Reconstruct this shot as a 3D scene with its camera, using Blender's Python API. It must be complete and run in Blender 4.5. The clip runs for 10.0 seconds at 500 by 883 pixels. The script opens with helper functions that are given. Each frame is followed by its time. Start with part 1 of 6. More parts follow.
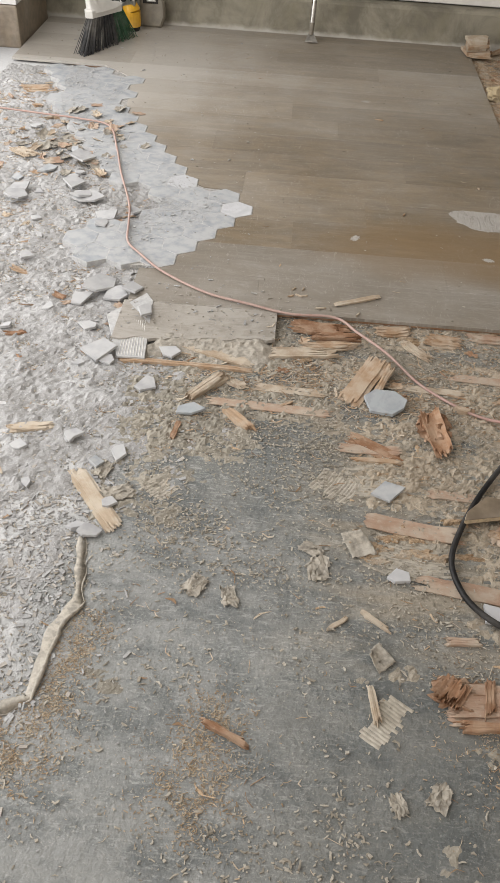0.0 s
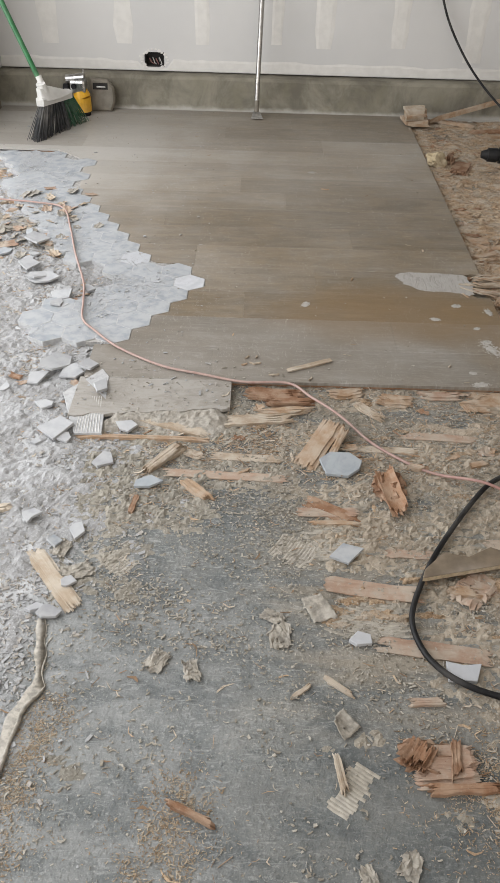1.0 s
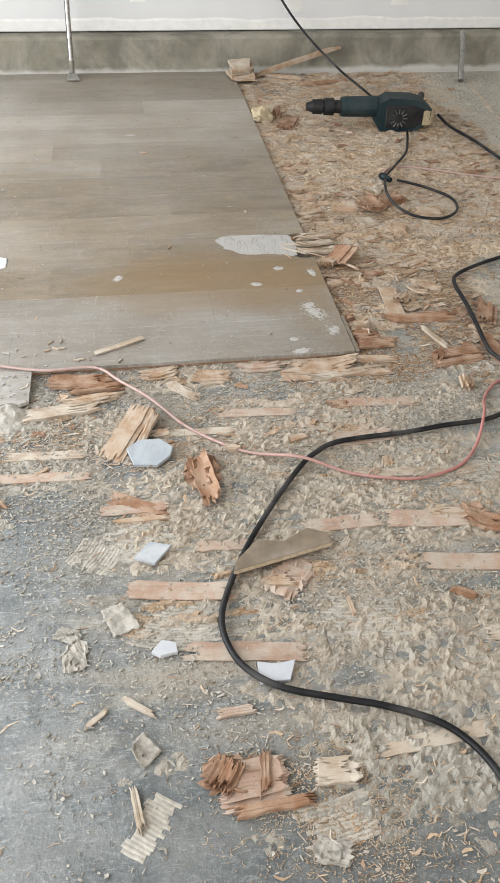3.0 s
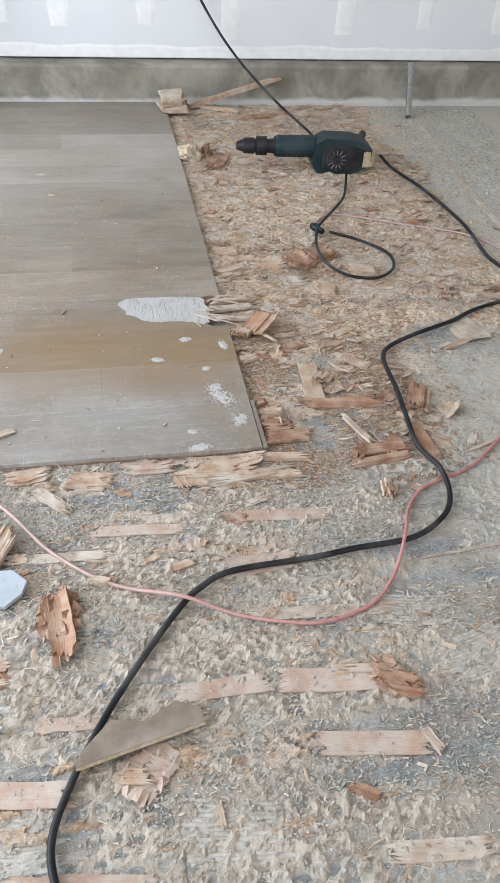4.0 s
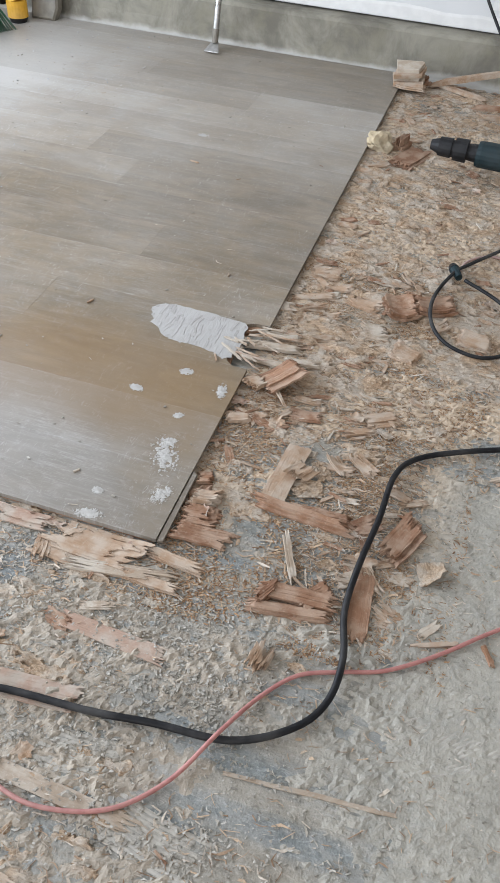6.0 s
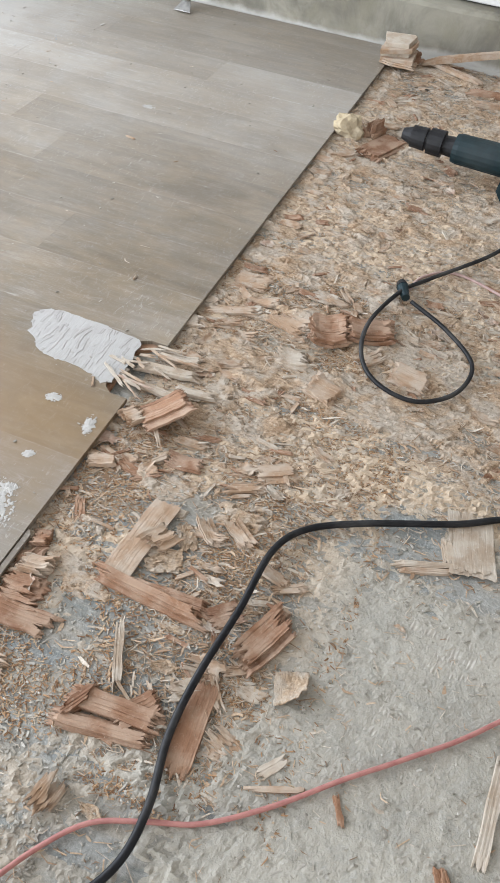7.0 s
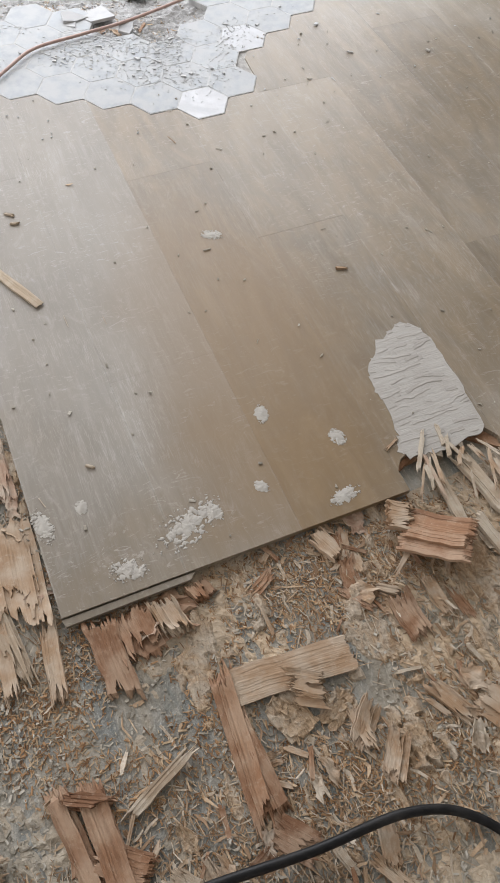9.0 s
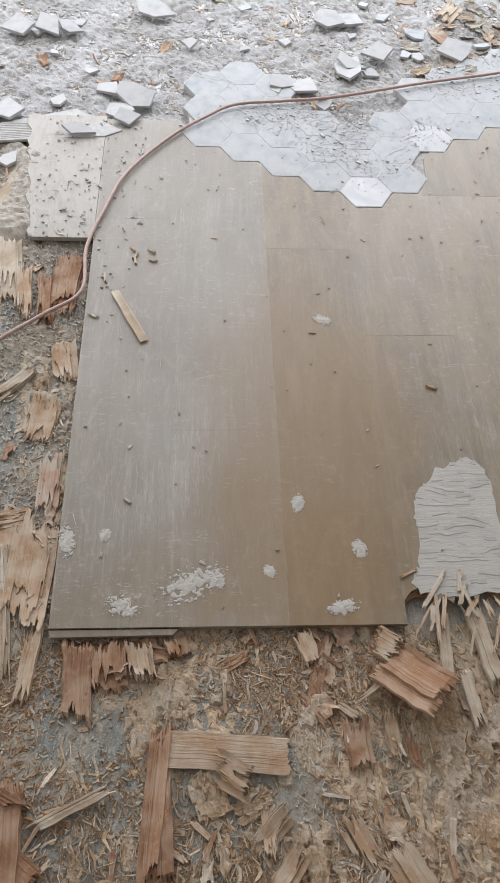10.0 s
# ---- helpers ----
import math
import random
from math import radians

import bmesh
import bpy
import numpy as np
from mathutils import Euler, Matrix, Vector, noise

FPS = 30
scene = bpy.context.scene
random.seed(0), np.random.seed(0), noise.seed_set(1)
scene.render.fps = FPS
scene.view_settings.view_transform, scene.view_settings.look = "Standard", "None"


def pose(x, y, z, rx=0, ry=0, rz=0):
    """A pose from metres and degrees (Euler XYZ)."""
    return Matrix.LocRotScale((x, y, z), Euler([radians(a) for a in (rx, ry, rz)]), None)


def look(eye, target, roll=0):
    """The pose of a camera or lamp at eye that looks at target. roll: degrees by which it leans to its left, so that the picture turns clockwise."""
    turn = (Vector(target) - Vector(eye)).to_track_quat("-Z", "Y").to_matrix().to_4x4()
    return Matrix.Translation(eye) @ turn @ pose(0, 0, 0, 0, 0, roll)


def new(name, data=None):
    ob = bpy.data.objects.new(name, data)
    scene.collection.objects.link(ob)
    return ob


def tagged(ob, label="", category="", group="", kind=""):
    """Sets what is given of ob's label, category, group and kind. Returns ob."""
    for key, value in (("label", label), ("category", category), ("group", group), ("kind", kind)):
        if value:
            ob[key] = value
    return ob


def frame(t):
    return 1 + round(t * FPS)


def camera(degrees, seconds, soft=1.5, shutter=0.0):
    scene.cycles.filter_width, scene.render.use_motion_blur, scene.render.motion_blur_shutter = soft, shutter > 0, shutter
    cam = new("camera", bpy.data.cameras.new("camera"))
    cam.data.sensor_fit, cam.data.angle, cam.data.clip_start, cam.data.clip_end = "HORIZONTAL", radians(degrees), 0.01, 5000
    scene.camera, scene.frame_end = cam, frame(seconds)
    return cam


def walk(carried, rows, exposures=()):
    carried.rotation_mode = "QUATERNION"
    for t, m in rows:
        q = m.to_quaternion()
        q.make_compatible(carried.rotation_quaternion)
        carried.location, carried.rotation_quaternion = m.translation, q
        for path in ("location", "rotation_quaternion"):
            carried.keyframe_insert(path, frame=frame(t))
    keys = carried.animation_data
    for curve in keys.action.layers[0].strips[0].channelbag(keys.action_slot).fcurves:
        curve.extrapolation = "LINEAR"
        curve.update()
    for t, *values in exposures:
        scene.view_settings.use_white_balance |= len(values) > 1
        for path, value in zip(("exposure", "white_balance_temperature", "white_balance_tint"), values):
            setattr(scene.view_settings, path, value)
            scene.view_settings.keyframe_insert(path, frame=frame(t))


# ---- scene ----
cam = camera(34.9, 10.0)
PATH = [
    (0, (-0.88, -1.949, 1.288), (-0.925, -0.473, -0.062), 3.8),
    (0.5, (-0.847, -1.945, 1.301), (-0.867, -0.426, 0.0), 1.9),
    (1, (-0.83, -1.949, 1.32), (-0.827, -0.374, 0.087), 1.7),
    (1.5, (-0.8, -1.939, 1.318), (-0.771, -0.338, 0.119), 1.6),
    (2, (-0.754, -1.924, 1.292), (-0.681, -0.324, 0.094), 0.6),
    (2.5, (-0.701, -1.908, 1.262), (-0.617, -0.338, 0.026), 1.0),
    (3, (-0.593, -1.804, 1.252), (-0.34, -0.294, -0.035), 1.9),
    (3.2, (-0.553, -1.698, 1.241), (-0.187, -0.204, -0.037), 4.5),
    (4.3, (-0.22, -1.398, 1.238), (0.04, 0.132, -0.025), 2.7),
    (4.5, (-0.129, -1.374, 1.258), (-0.076, 0.132, -0.057), 1.7),
    (5, (0.04, -1.236, 1.23), (-0.073, 0.245, -0.109), -0.4),
    (5.2, (0.109, -1.125, 1.214), (-0.015, 0.355, -0.125), 1.0),
    (6.3, (0.514, -0.827, 1.245), (0.07, 0.522, -0.163), 3.9),
    (6.5, (0.551, -0.767, 1.234), (0.103, 0.58, -0.175), 3.9),
    (7, (0.596, -0.464, 1.156), (0.181, 0.846, -0.297), 6.4),
    (7.5, (0.688, -0.29, 1.103), (0.131, 0.706, -0.54), -0.2),
    (8, (0.755, -0.19, 1.143), (-0.079, 0.394, -0.578), -9.8),
    (8.2, (0.719, -0.178, 1.136), (-0.221, 0.332, -0.554), -8.1),
    (8.5, (0.622, -0.082, 1.135), (-0.358, 0.378, -0.547), -5.2),
    (9, (0.466, 0.058, 1.094), (-0.532, 0.529, -0.574), 3.0),
    (9.5, (0.455, 0.143, 1.106), (-0.54, 0.466, -0.599), 4.5),
    (10, (0.466, 0.236, 1.201), (-0.668, 0.355, -0.442), 5.0),
]
EXPOSURE = ((0.0, 0.36, 7800, 17), (0.5, 0.37, 7450, 16), (1.5, 0.42, 7300, 16), (2.0, 0.58, 7200, 15), (2.5, 0.7, 7150, 15), (3.0, 1.06, 7050, 14), (3.2, 1.13, 6900, 14), (4.5, 1.22, 6200, 15), (5.2, 1.18, 6350, 15), (6.5, 1.08, 6350, 14), (7.0, 1.38, 6500, 14), (7.5, 1.5, 6450, 15), (8.0, 1.38, 6050, 13), (8.25, 1.08, 6300, 14), (8.5, 0.74, 6550, 15), (9.0, 0.66, 7250, 17), (9.5, 0.8, 7250, 17), (10.0, 0.56, 7100, 17))
walk(cam, [(t, look(eye, target, roll)) for t, eye, target, roll in PATH], EXPOSURE)

# ---- light ----
world = bpy.data.worlds.new("sky")
scene.world = world
world.use_nodes = True
sky = world.node_tree.nodes.new("ShaderNodeTexSky")
sky.sky_type = "NISHITA"
sky.sun_disc = False
sky.sun_elevation, sky.sun_rotation = radians(38), radians(60)
world.node_tree.links.new(sky.outputs[0], world.node_tree.nodes["Background"].inputs[0])
world.node_tree.nodes["Background"].inputs[1].default_value = 0.10


def area_light(name, m, wide, high, watts, colour):
    lamp = bpy.data.lights.new(name, "AREA")
    lamp.shape, lamp.size, lamp.size_y, lamp.energy, lamp.color = "RECTANGLE", wide, high, watts, colour
    ob = new(name, lamp)
    ob.matrix_world = m
    return ob


# daylight through the big side opening; added warm fill lamp behind camera, source unseen
area_light("daylight_side", look((-2.34, -0.2, 1.24), (1.0, -0.2, 0.7)), 4.5, 2.35, 106, (0.83, 0.92, 1.0))
area_light("fill_back", look((0.9, -4.45, 1.4), (0.2, 0.0, 0.4)), 3.4, 1.9, 33, (1.0, 0.95, 0.88))


# ---- materials ----
def shader(name, rough=0.6, metal=0.0):
    m = bpy.data.materials.new(name)
    m.use_nodes = True
    nt = m.node_tree
    b = nt.nodes["Principled BSDF"]
    b.inputs["Roughness"].default_value = rough
    b.inputs["Metallic"].default_value = metal
    return m, nt, b


def put_in(nt, socket, value):
    if hasattr(value, "links"):
        nt.links.new(value, socket)
    else:
        socket.default_value = value


def coords(nt, scale=(1, 1, 1), kind="Object"):
    tc = nt.nodes.new("ShaderNodeTexCoord")
    mp = nt.nodes.new("ShaderNodeMapping")
    nt.links.new(tc.outputs[kind], mp.inputs[0])
    mp.inputs["Scale"].default_value = scale
    return mp.outputs[0]


def shifted(nt, vec):
    """The coordinates moved by a random step for each object."""
    info = nt.nodes.new("ShaderNodeObjectInfo")
    mul = nt.nodes.new("ShaderNodeMath")
    mul.operation = "MULTIPLY"
    nt.links.new(info.outputs["Random"], mul.inputs[0])
    mul.inputs[1].default_value = 37.0
    add = nt.nodes.new("ShaderNodeVectorMath")
    add.operation = "ADD"
    nt.links.new(vec, add.inputs[0])
    nt.links.new(mul.outputs[0], add.inputs[1])
    return add.outputs[0]


def noise_of(nt, vec, scale, detail=4.0, rough=0.55, warp=0.0):
    n = nt.nodes.new("ShaderNodeTexNoise")
    nt.links.new(vec, n.inputs["Vector"])
    n.inputs["Scale"].default_value = scale
    n.inputs["Detail"].default_value = detail
    n.inputs["Roughness"].default_value = rough
    n.inputs["Distortion"].default_value = warp
    return n.outputs["Fac"]


def ramp(nt, fac, lo, hi, a=0.0, b=1.0):
    """fac from lo..hi to a..b, clamped and smooth."""
    r = nt.nodes.new("ShaderNodeMapRange")
    r.interpolation_type = "SMOOTHSTEP"
    put_in(nt, r.inputs["Value"], fac)
    r.inputs["From Min"].default_value, r.inputs["From Max"].default_value = lo, hi
    r.inputs["To Min"].default_value, r.inputs["To Max"].default_value = a, b
    return r.outputs[0]


def calc(nt, op, a, b):
    n = nt.nodes.new("ShaderNodeMath")
    n.operation = op
    put_in(nt, n.inputs[0], a)
    put_in(nt, n.inputs[1], b)
    return n.outputs[0]


def blend(nt, fac, a, b):
    n = nt.nodes.new("ShaderNodeMix")
    n.data_type = "RGBA"
    put_in(nt, n.inputs["Factor"], fac)
    put_in(nt, n.inputs[6], a if hasattr(a, "links") else (*a, 1.0))
    put_in(nt, n.inputs[7], b if hasattr(b, "links") else (*b, 1.0))
    return n.outputs[2]


def bump(nt, b, height, strength, distance):
    n = nt.nodes.new("ShaderNodeBump")
    nt.links.new(height, n.inputs["Height"])
    n.inputs["Strength"].default_value, n.inputs["Distance"].default_value = strength, distance
    nt.links.new(n.outputs[0], b.inputs["Normal"])


def axis(nt, vec, i):
    s = nt.nodes.new("ShaderNodeSeparateXYZ")
    nt.links.new(vec, s.inputs[0])
    return s.outputs[i]


def plain(name, colour, rough=0.6, metal=0.0, shine=0.5, grain=60.0, depth=0.15, dust=(0.55, 0.52, 0.47), dusty=0.25):
    """A simple surface with two scales of wear and a film of dust."""
    m, nt, b = shader(name, rough, metal)
    b.inputs["Specular IOR Level"].default_value = shine
    v = coords(nt)
    fine, broad = noise_of(nt, v, grain), noise_of(nt, v, grain * 0.12)
    dark = tuple(c * (1 - depth * 1.6) for c in colour)
    col = blend(nt, ramp(nt, fine, 0.3, 0.7), dark, colour)
    if dusty:
        col = blend(nt, calc(nt, "MULTIPLY", ramp(nt, broad, 0.4, 0.75), dusty), col, dust)
    nt.links.new(col, b.inputs["Base Color"])
    nt.links.new(ramp(nt, broad, 0.3, 0.7, max(rough - 0.1, 0.05), min(rough + 0.15, 1)), b.inputs["Roughness"])
    bump(nt, b, fine, 0.25, 0.002)
    return m


def concrete_floor():
    m, nt, b = shader("bare_concrete", 0.75)
    v = coords(nt)
    x, y = axis(nt, v, 0), axis(nt, v, 1)
    big, mid, fine = noise_of(nt, v, 1.7, 5), noise_of(nt, v, 8.0, 6, 0.65, 0.4), noise_of(nt, v, 70.0, 5, 0.7)
    blot, pit = noise_of(nt, coords(nt, (7, 13, 1)), 1.0, 7, 0.7, 0.25), noise_of(nt, v, 190.0, 3, 0.6)
    col = blend(nt, ramp(nt, big, 0.35, 0.65), (0.09, 0.1, 0.098), (0.185, 0.197, 0.19))
    col = blend(nt, ramp(nt, mid, 0.52, 0.7, 0, 0.45), col, (0.3, 0.305, 0.29))
    col = blend(nt, ramp(nt, fine, 0.52, 0.68, 0, 0.7), col, (0.045, 0.049, 0.05))
    col = blend(nt, ramp(nt, pit, 0.56, 0.68, 0, 0.6), col, (0.42, 0.4, 0.36))
    # old stains, trowel scuffs and scratches
    stain, scuffed = noise_of(nt, coords(nt, (5, 8, 1)), 1.0, 7, 0.72, 1.0), noise_of(nt, coords(nt, (20, 60, 1)), 1.0, 6, 0.75, 2.5)
    col = blend(nt, ramp(nt, stain, 0.47, 0.57, 0, 0.6), col, (0.085, 0.094, 0.094))
    col = blend(nt, ramp(nt, scuffed, 0.51, 0.64, 0, 0.6), col, (0.36, 0.37, 0.355))
    pale = calc(nt, "MULTIPLY", ramp(nt, x, -0.35, 0.05), ramp(nt, blot, 0.3, 0.5, 0.25, 0.1))
    col = blend(nt, pale, col, (0.26, 0.275, 0.24))
    # an irregular darker area near the front, towards the right
    front_dark = calc(nt, "MULTIPLY", ramp(nt, calc(nt, "ADD", x, calc(nt, "MULTIPLY", mid, 0.35)), -0.72, -0.45), ramp(nt, calc(nt, "ADD", y, calc(nt, "MULTIPLY", big, 0.4)), -0.85, -1.0))
    col = blend(nt, calc(nt, "MULTIPLY", front_dark, 0.5), col, (0.068, 0.077, 0.077))
    # thin pale film left by mopping
    mop = calc(nt, "MULTIPLY", ramp(nt, calc(nt, "ADD", x, calc(nt, "MULTIPLY", big, 0.4)), -0.5, -0.8), ramp(nt, calc(nt, "ADD", y, calc(nt, "MULTIPLY", big, 0.3)), -0.55, -0.75))
    col = blend(nt, calc(nt, "MULTIPLY", mop, ramp(nt, blot, 0.34, 0.6, 0.1, 0.6)), col, (0.27, 0.285, 0.283))
    # thinset haze, denser over the right half, thin over the bare strip
    right = ramp(nt, calc(nt, "ADD", x, calc(nt, "MULTIPLY", big, 0.5)), -0.5, -0.1)
    far_right = ramp(nt, calc(nt, "ADD", x, calc(nt, "MULTIPLY", mid, 0.3)), 0.75, 1.35)
    haze = calc(nt, "MULTIPLY", ramp(nt, blot, 0.4, 0.56), calc(nt, "ADD", 0.1, calc(nt, "MULTIPLY", calc(nt, "MULTIPLY", right, ramp(nt, y, -1.35, -1.05)), 0.22)))
    col = blend(nt, haze, col, (0.43, 0.40, 0.345))
    # wood fibre dust where the old floor was torn up
    strip = noise_of(nt, coords(nt, (2.2, 15, 1)), 1.0, 5, 0.6, 0.2)
    torn_up = calc(nt, "MULTIPLY", ramp(nt, x, -0.1, 0.05), calc(nt, "MULTIPLY", ramp(nt, y, -0.35, -0.1), ramp(nt, calc(nt, "ADD", y, calc(nt, "MULTIPLY", mid, 0.4)), 0.5, 0.9, 0.3, 1.0)))
    front = calc(nt, "MULTIPLY", ramp(nt, calc(nt, "ADD", x, calc(nt, "MULTIPLY", mid, 0.3)), -0.75, -0.45), ramp(nt, y, -1.2, -0.95))
    fibre = calc(nt, "MULTIPLY", calc(nt, "MAXIMUM", torn_up, calc(nt, "MULTIPLY", front, 0.55)), ramp(nt, strip, 0.38, 0.6))
    col = blend(nt, calc(nt, "MULTIPLY", fibre, 0.65), col, (0.41, 0.325, 0.22))
    col = blend(nt, calc(nt, "MULTIPLY", far_right, 0.8), col, (0.42, 0.385, 0.325))
    # plaster dust over the left side
    drift = calc(nt, "ADD", calc(nt, "ADD", x, calc(nt, "MULTIPLY", y, -0.12)), calc(nt, "MULTIPLY", mid, -0.75))
    left = calc(nt, "MULTIPLY", ramp(nt, drift, -1.40, -1.72), ramp(nt, calc(nt, "ADD", y, calc(nt, "MULTIPLY", mid, 0.2)), -1.32, -1.15))
    col = blend(nt, calc(nt, "MULTIPLY", left, ramp(nt, fine, 0.2, 0.6, 0.8, 1.0)), col, (0.5, 0.505, 0.505))
    nt.links.new(col, b.inputs["Base Color"])
    nt.links.new(ramp(nt, mid, 0.3, 0.7, 0.55, 0.9), b.inputs["Roughness"])
    bump(nt, b, calc(nt, "ADD", blot, calc(nt, "ADD", mid, fine)), 0.7, 0.006)
    return m


def residue():
    """Scraped thinset with wood fibre pressed into it."""
    m, nt, b = shader("scraped_residue", 0.9)
    v = coords(nt)
    x, y = axis(nt, v, 0), axis(nt, v, 1)
    mid, fine, grit = noise_of(nt, v, 9.0, 5, 0.6, 0.4), noise_of(nt, v, 60.0, 5, 0.7), noise_of(nt, v, 260.0, 3, 0.6)
    strip = noise_of(nt, coords(nt, (2.2, 15, 1)), 1.0, 5, 0.6, 0.2)
    col = blend(nt, ramp(nt, mid, 0.35, 0.65), (0.215, 0.2, 0.167), (0.325, 0.3, 0.25))
    col = blend(nt, ramp(nt, calc(nt, "ADD", x, calc(nt, "MULTIPLY", mid, 0.3)), 0.25, 0.75, 0.0, 0.6), col, (0.375, 0.348, 0.288))
    torn_up = calc(nt, "MULTIPLY", ramp(nt, x, -0.1, 0.05), ramp(nt, calc(nt, "ADD", y, calc(nt, "MULTIPLY", mid, 0.4)), 0.12, 0.5))
    fade = calc(nt, "MULTIPLY", ramp(nt, x, 1.15, 0.95), calc(nt, "MAXIMUM", ramp(nt, x, 0.6, 0.42), ramp(nt, y, 0.35, 0.5)))
    front = calc(nt, "MULTIPLY", ramp(nt, calc(nt, "ADD", x, calc(nt, "MULTIPLY", mid, 0.3)), -0.75, -0.45), calc(nt, "MULTIPLY", ramp(nt, y, -1.25, -0.95), ramp(nt, x, 0.45, 0.2)))
    fibre = calc(nt, "MULTIPLY", calc(nt, "MAXIMUM", calc(nt, "MULTIPLY", torn_up, fade), calc(nt, "MULTIPLY", front, 0.35)), ramp(nt, strip, 0.28, 0.52))
    col = blend(nt, calc(nt, "MULTIPLY", fibre, 0.85), col, (0.49, 0.365, 0.245))
    col = blend(nt, ramp(nt, fine, 0.5, 0.72, 0, 0.5), col, (0.16, 0.138, 0.105))
    blot = noise_of(nt, coords(nt, (15, 19, 1)), 1.0, 8, 0.78, 0.8)
    clear = calc(nt, "MULTIPLY", ramp(nt, x, 0.35, 0.55), ramp(nt, y, 0.4, 0.2))
    col = blend(nt, calc(nt, "MULTIPLY", ramp(nt, blot, 0.5, 0.57), calc(nt, "MULTIPLY", clear, 0.25)), col, (0.22, 0.22, 0.195))
    col = blend(nt, ramp(nt, grit, 0.56, 0.7, 0, 0.3), col, (0.5, 0.47, 0.42))
    nt.links.new(col, b.inputs["Base Color"])
    bump(nt, b, calc(nt, "ADD", mid, calc(nt, "ADD", fine, calc(nt, "MULTIPLY", grit, 0.5))), 0.9, 0.004)
    return m


def dust_heap():
    m, nt, b = shader("plaster_dust", 0.95)
    v = coords(nt)
    mid, fine, grit = noise_of(nt, v, 7.0, 5, 0.6, 0.4), noise_of(nt, v, 50.0, 5, 0.7), noise_of(nt, v, 240.0, 3, 0.6)
    col = blend(nt, ramp(nt, mid, 0.35, 0.65), (0.27, 0.268, 0.262), (0.37, 0.372, 0.372))
    col = blend(nt, ramp(nt, fine, 0.52, 0.75, 0, 0.5), col, (0.27, 0.26, 0.245))
    col = blend(nt, ramp(nt, grit, 0.55, 0.7, 0, 0.6), col, (0.58, 0.585, 0.585))
    nt.links.new(col, b.inputs["Base Color"])
    bump(nt, b, calc(nt, "ADD", fine, grit), 0.9, 0.003)
    return m


def laminate():
    m, nt, b = shader("worn_laminate", 0.4)
    v = coords(nt)
    x, y = axis(nt, v, 0), axis(nt, v, 1)
    own = shifted(nt, v)
    stretch = nt.nodes.new("ShaderNodeMapping")
    nt.links.new(own, stretch.inputs[0])
    stretch.inputs["Scale"].default_value = (3.2, 13.0, 1.0)
    g = stretch.outputs[0]
    grain, fibre = noise_of(nt, g, 1.0, 6, 0.65, 1.4), noise_of(nt, g, 5.5, 4, 0.7, 0.3)
    cloud, scuff = noise_of(nt, v, 2.3, 4), noise_of(nt, coords(nt, (16, 34, 1)), 1.0, 6, 0.75, 1.2)
    blotch, pale = noise_of(nt, v, 11.0, 6, 0.65, 0.5), noise_of(nt, coords(nt, (13, 46, 1)), 1.0, 7, 0.82, 0.9)
    info = nt.nodes.new("ShaderNodeObjectInfo")
    tone = info.outputs["Random"]
    col = blend(nt, ramp(nt, grain, 0.3, 0.72), (0.095, 0.066, 0.035), (0.175, 0.125, 0.07))
    col = blend(nt, ramp(nt, tone, 0.0, 1.0, 0.0, 0.45), col, (0.24, 0.172, 0.098))
    col = blend(nt, ramp(nt, blotch, 0.42, 0.66, 0.0, 0.45), col, (0.10, 0.078, 0.05))
    col = blend(nt, ramp(nt, fibre, 0.56, 0.74, 0, 0.10), col, (0.42, 0.37, 0.29))
    # the first two rows are worn grey
    grey = calc(nt, "MULTIPLY", ramp(nt, y, 0.376, 0.37), ramp(nt, calc(nt, "ADD", cloud, calc(nt, "MULTIPLY", x, -0.15)), 0.35, 0.6, 0.25, 0.75))
    col = blend(nt, grey, col, (0.138, 0.122, 0.101))
    # warm stain on the boards near the torn corner
    sx, sy = calc(nt, "MULTIPLY", calc(nt, "ADD", x, 0.3), 1.9), calc(nt, "MULTIPLY", calc(nt, "ADD", y, -0.42), 4.6)
    far = calc(nt, "ADD", calc(nt, "MULTIPLY", sx, sx), calc(nt, "MULTIPLY", sy, sy))
    warm = ramp(nt, calc(nt, "ADD", far, cloud), 1.9, 0.5)
    col = blend(nt, calc(nt, "MULTIPLY", warm, 0.6), col, (0.2, 0.118, 0.046))
    # plaster film: thin everywhere, thick towards the tiles and the far left
    drift = calc(nt, "ADD", calc(nt, "ADD", x, calc(nt, "MULTIPLY", y, -0.12)), calc(nt, "MULTIPLY", cloud, -0.9))
    film_and_sheen = calc(nt, "ADD", ramp(nt, drift, -1.5, -2.3, 0.0, 0.3), calc(nt, "MULTIPLY", ramp(nt, scuff, 0.5, 0.7), 0.14))
    streak = noise_of(nt, coords(nt, (5, 90, 1)), 1.0, 5, 0.65, 0.8)
    film_and_sheen = calc(nt, "ADD", film_and_sheen, calc(nt, "MULTIPLY", ramp(nt, streak, 0.46, 0.7), ramp(nt, blotch, 0.4, 0.6, 0.02, 0.11)))
    film_and_sheen = calc(nt, "ADD", film_and_sheen, ramp(nt, pale, 0.54, 0.72, 0.0, 0.2))
    film_and_sheen = calc(nt, "ADD", film_and_sheen, ramp(nt, cloud, 0.38, 0.7, 0.08, 0.24))
    sweep = noise_of(nt, coords(nt, (1.1, 9.5, 1)), 1.0, 4, 0.6, 0.3)
    film_and_sheen = calc(nt, "ADD", film_and_sheen, ramp(nt, sweep, 0.46, 0.7, 0.0, 0.09))
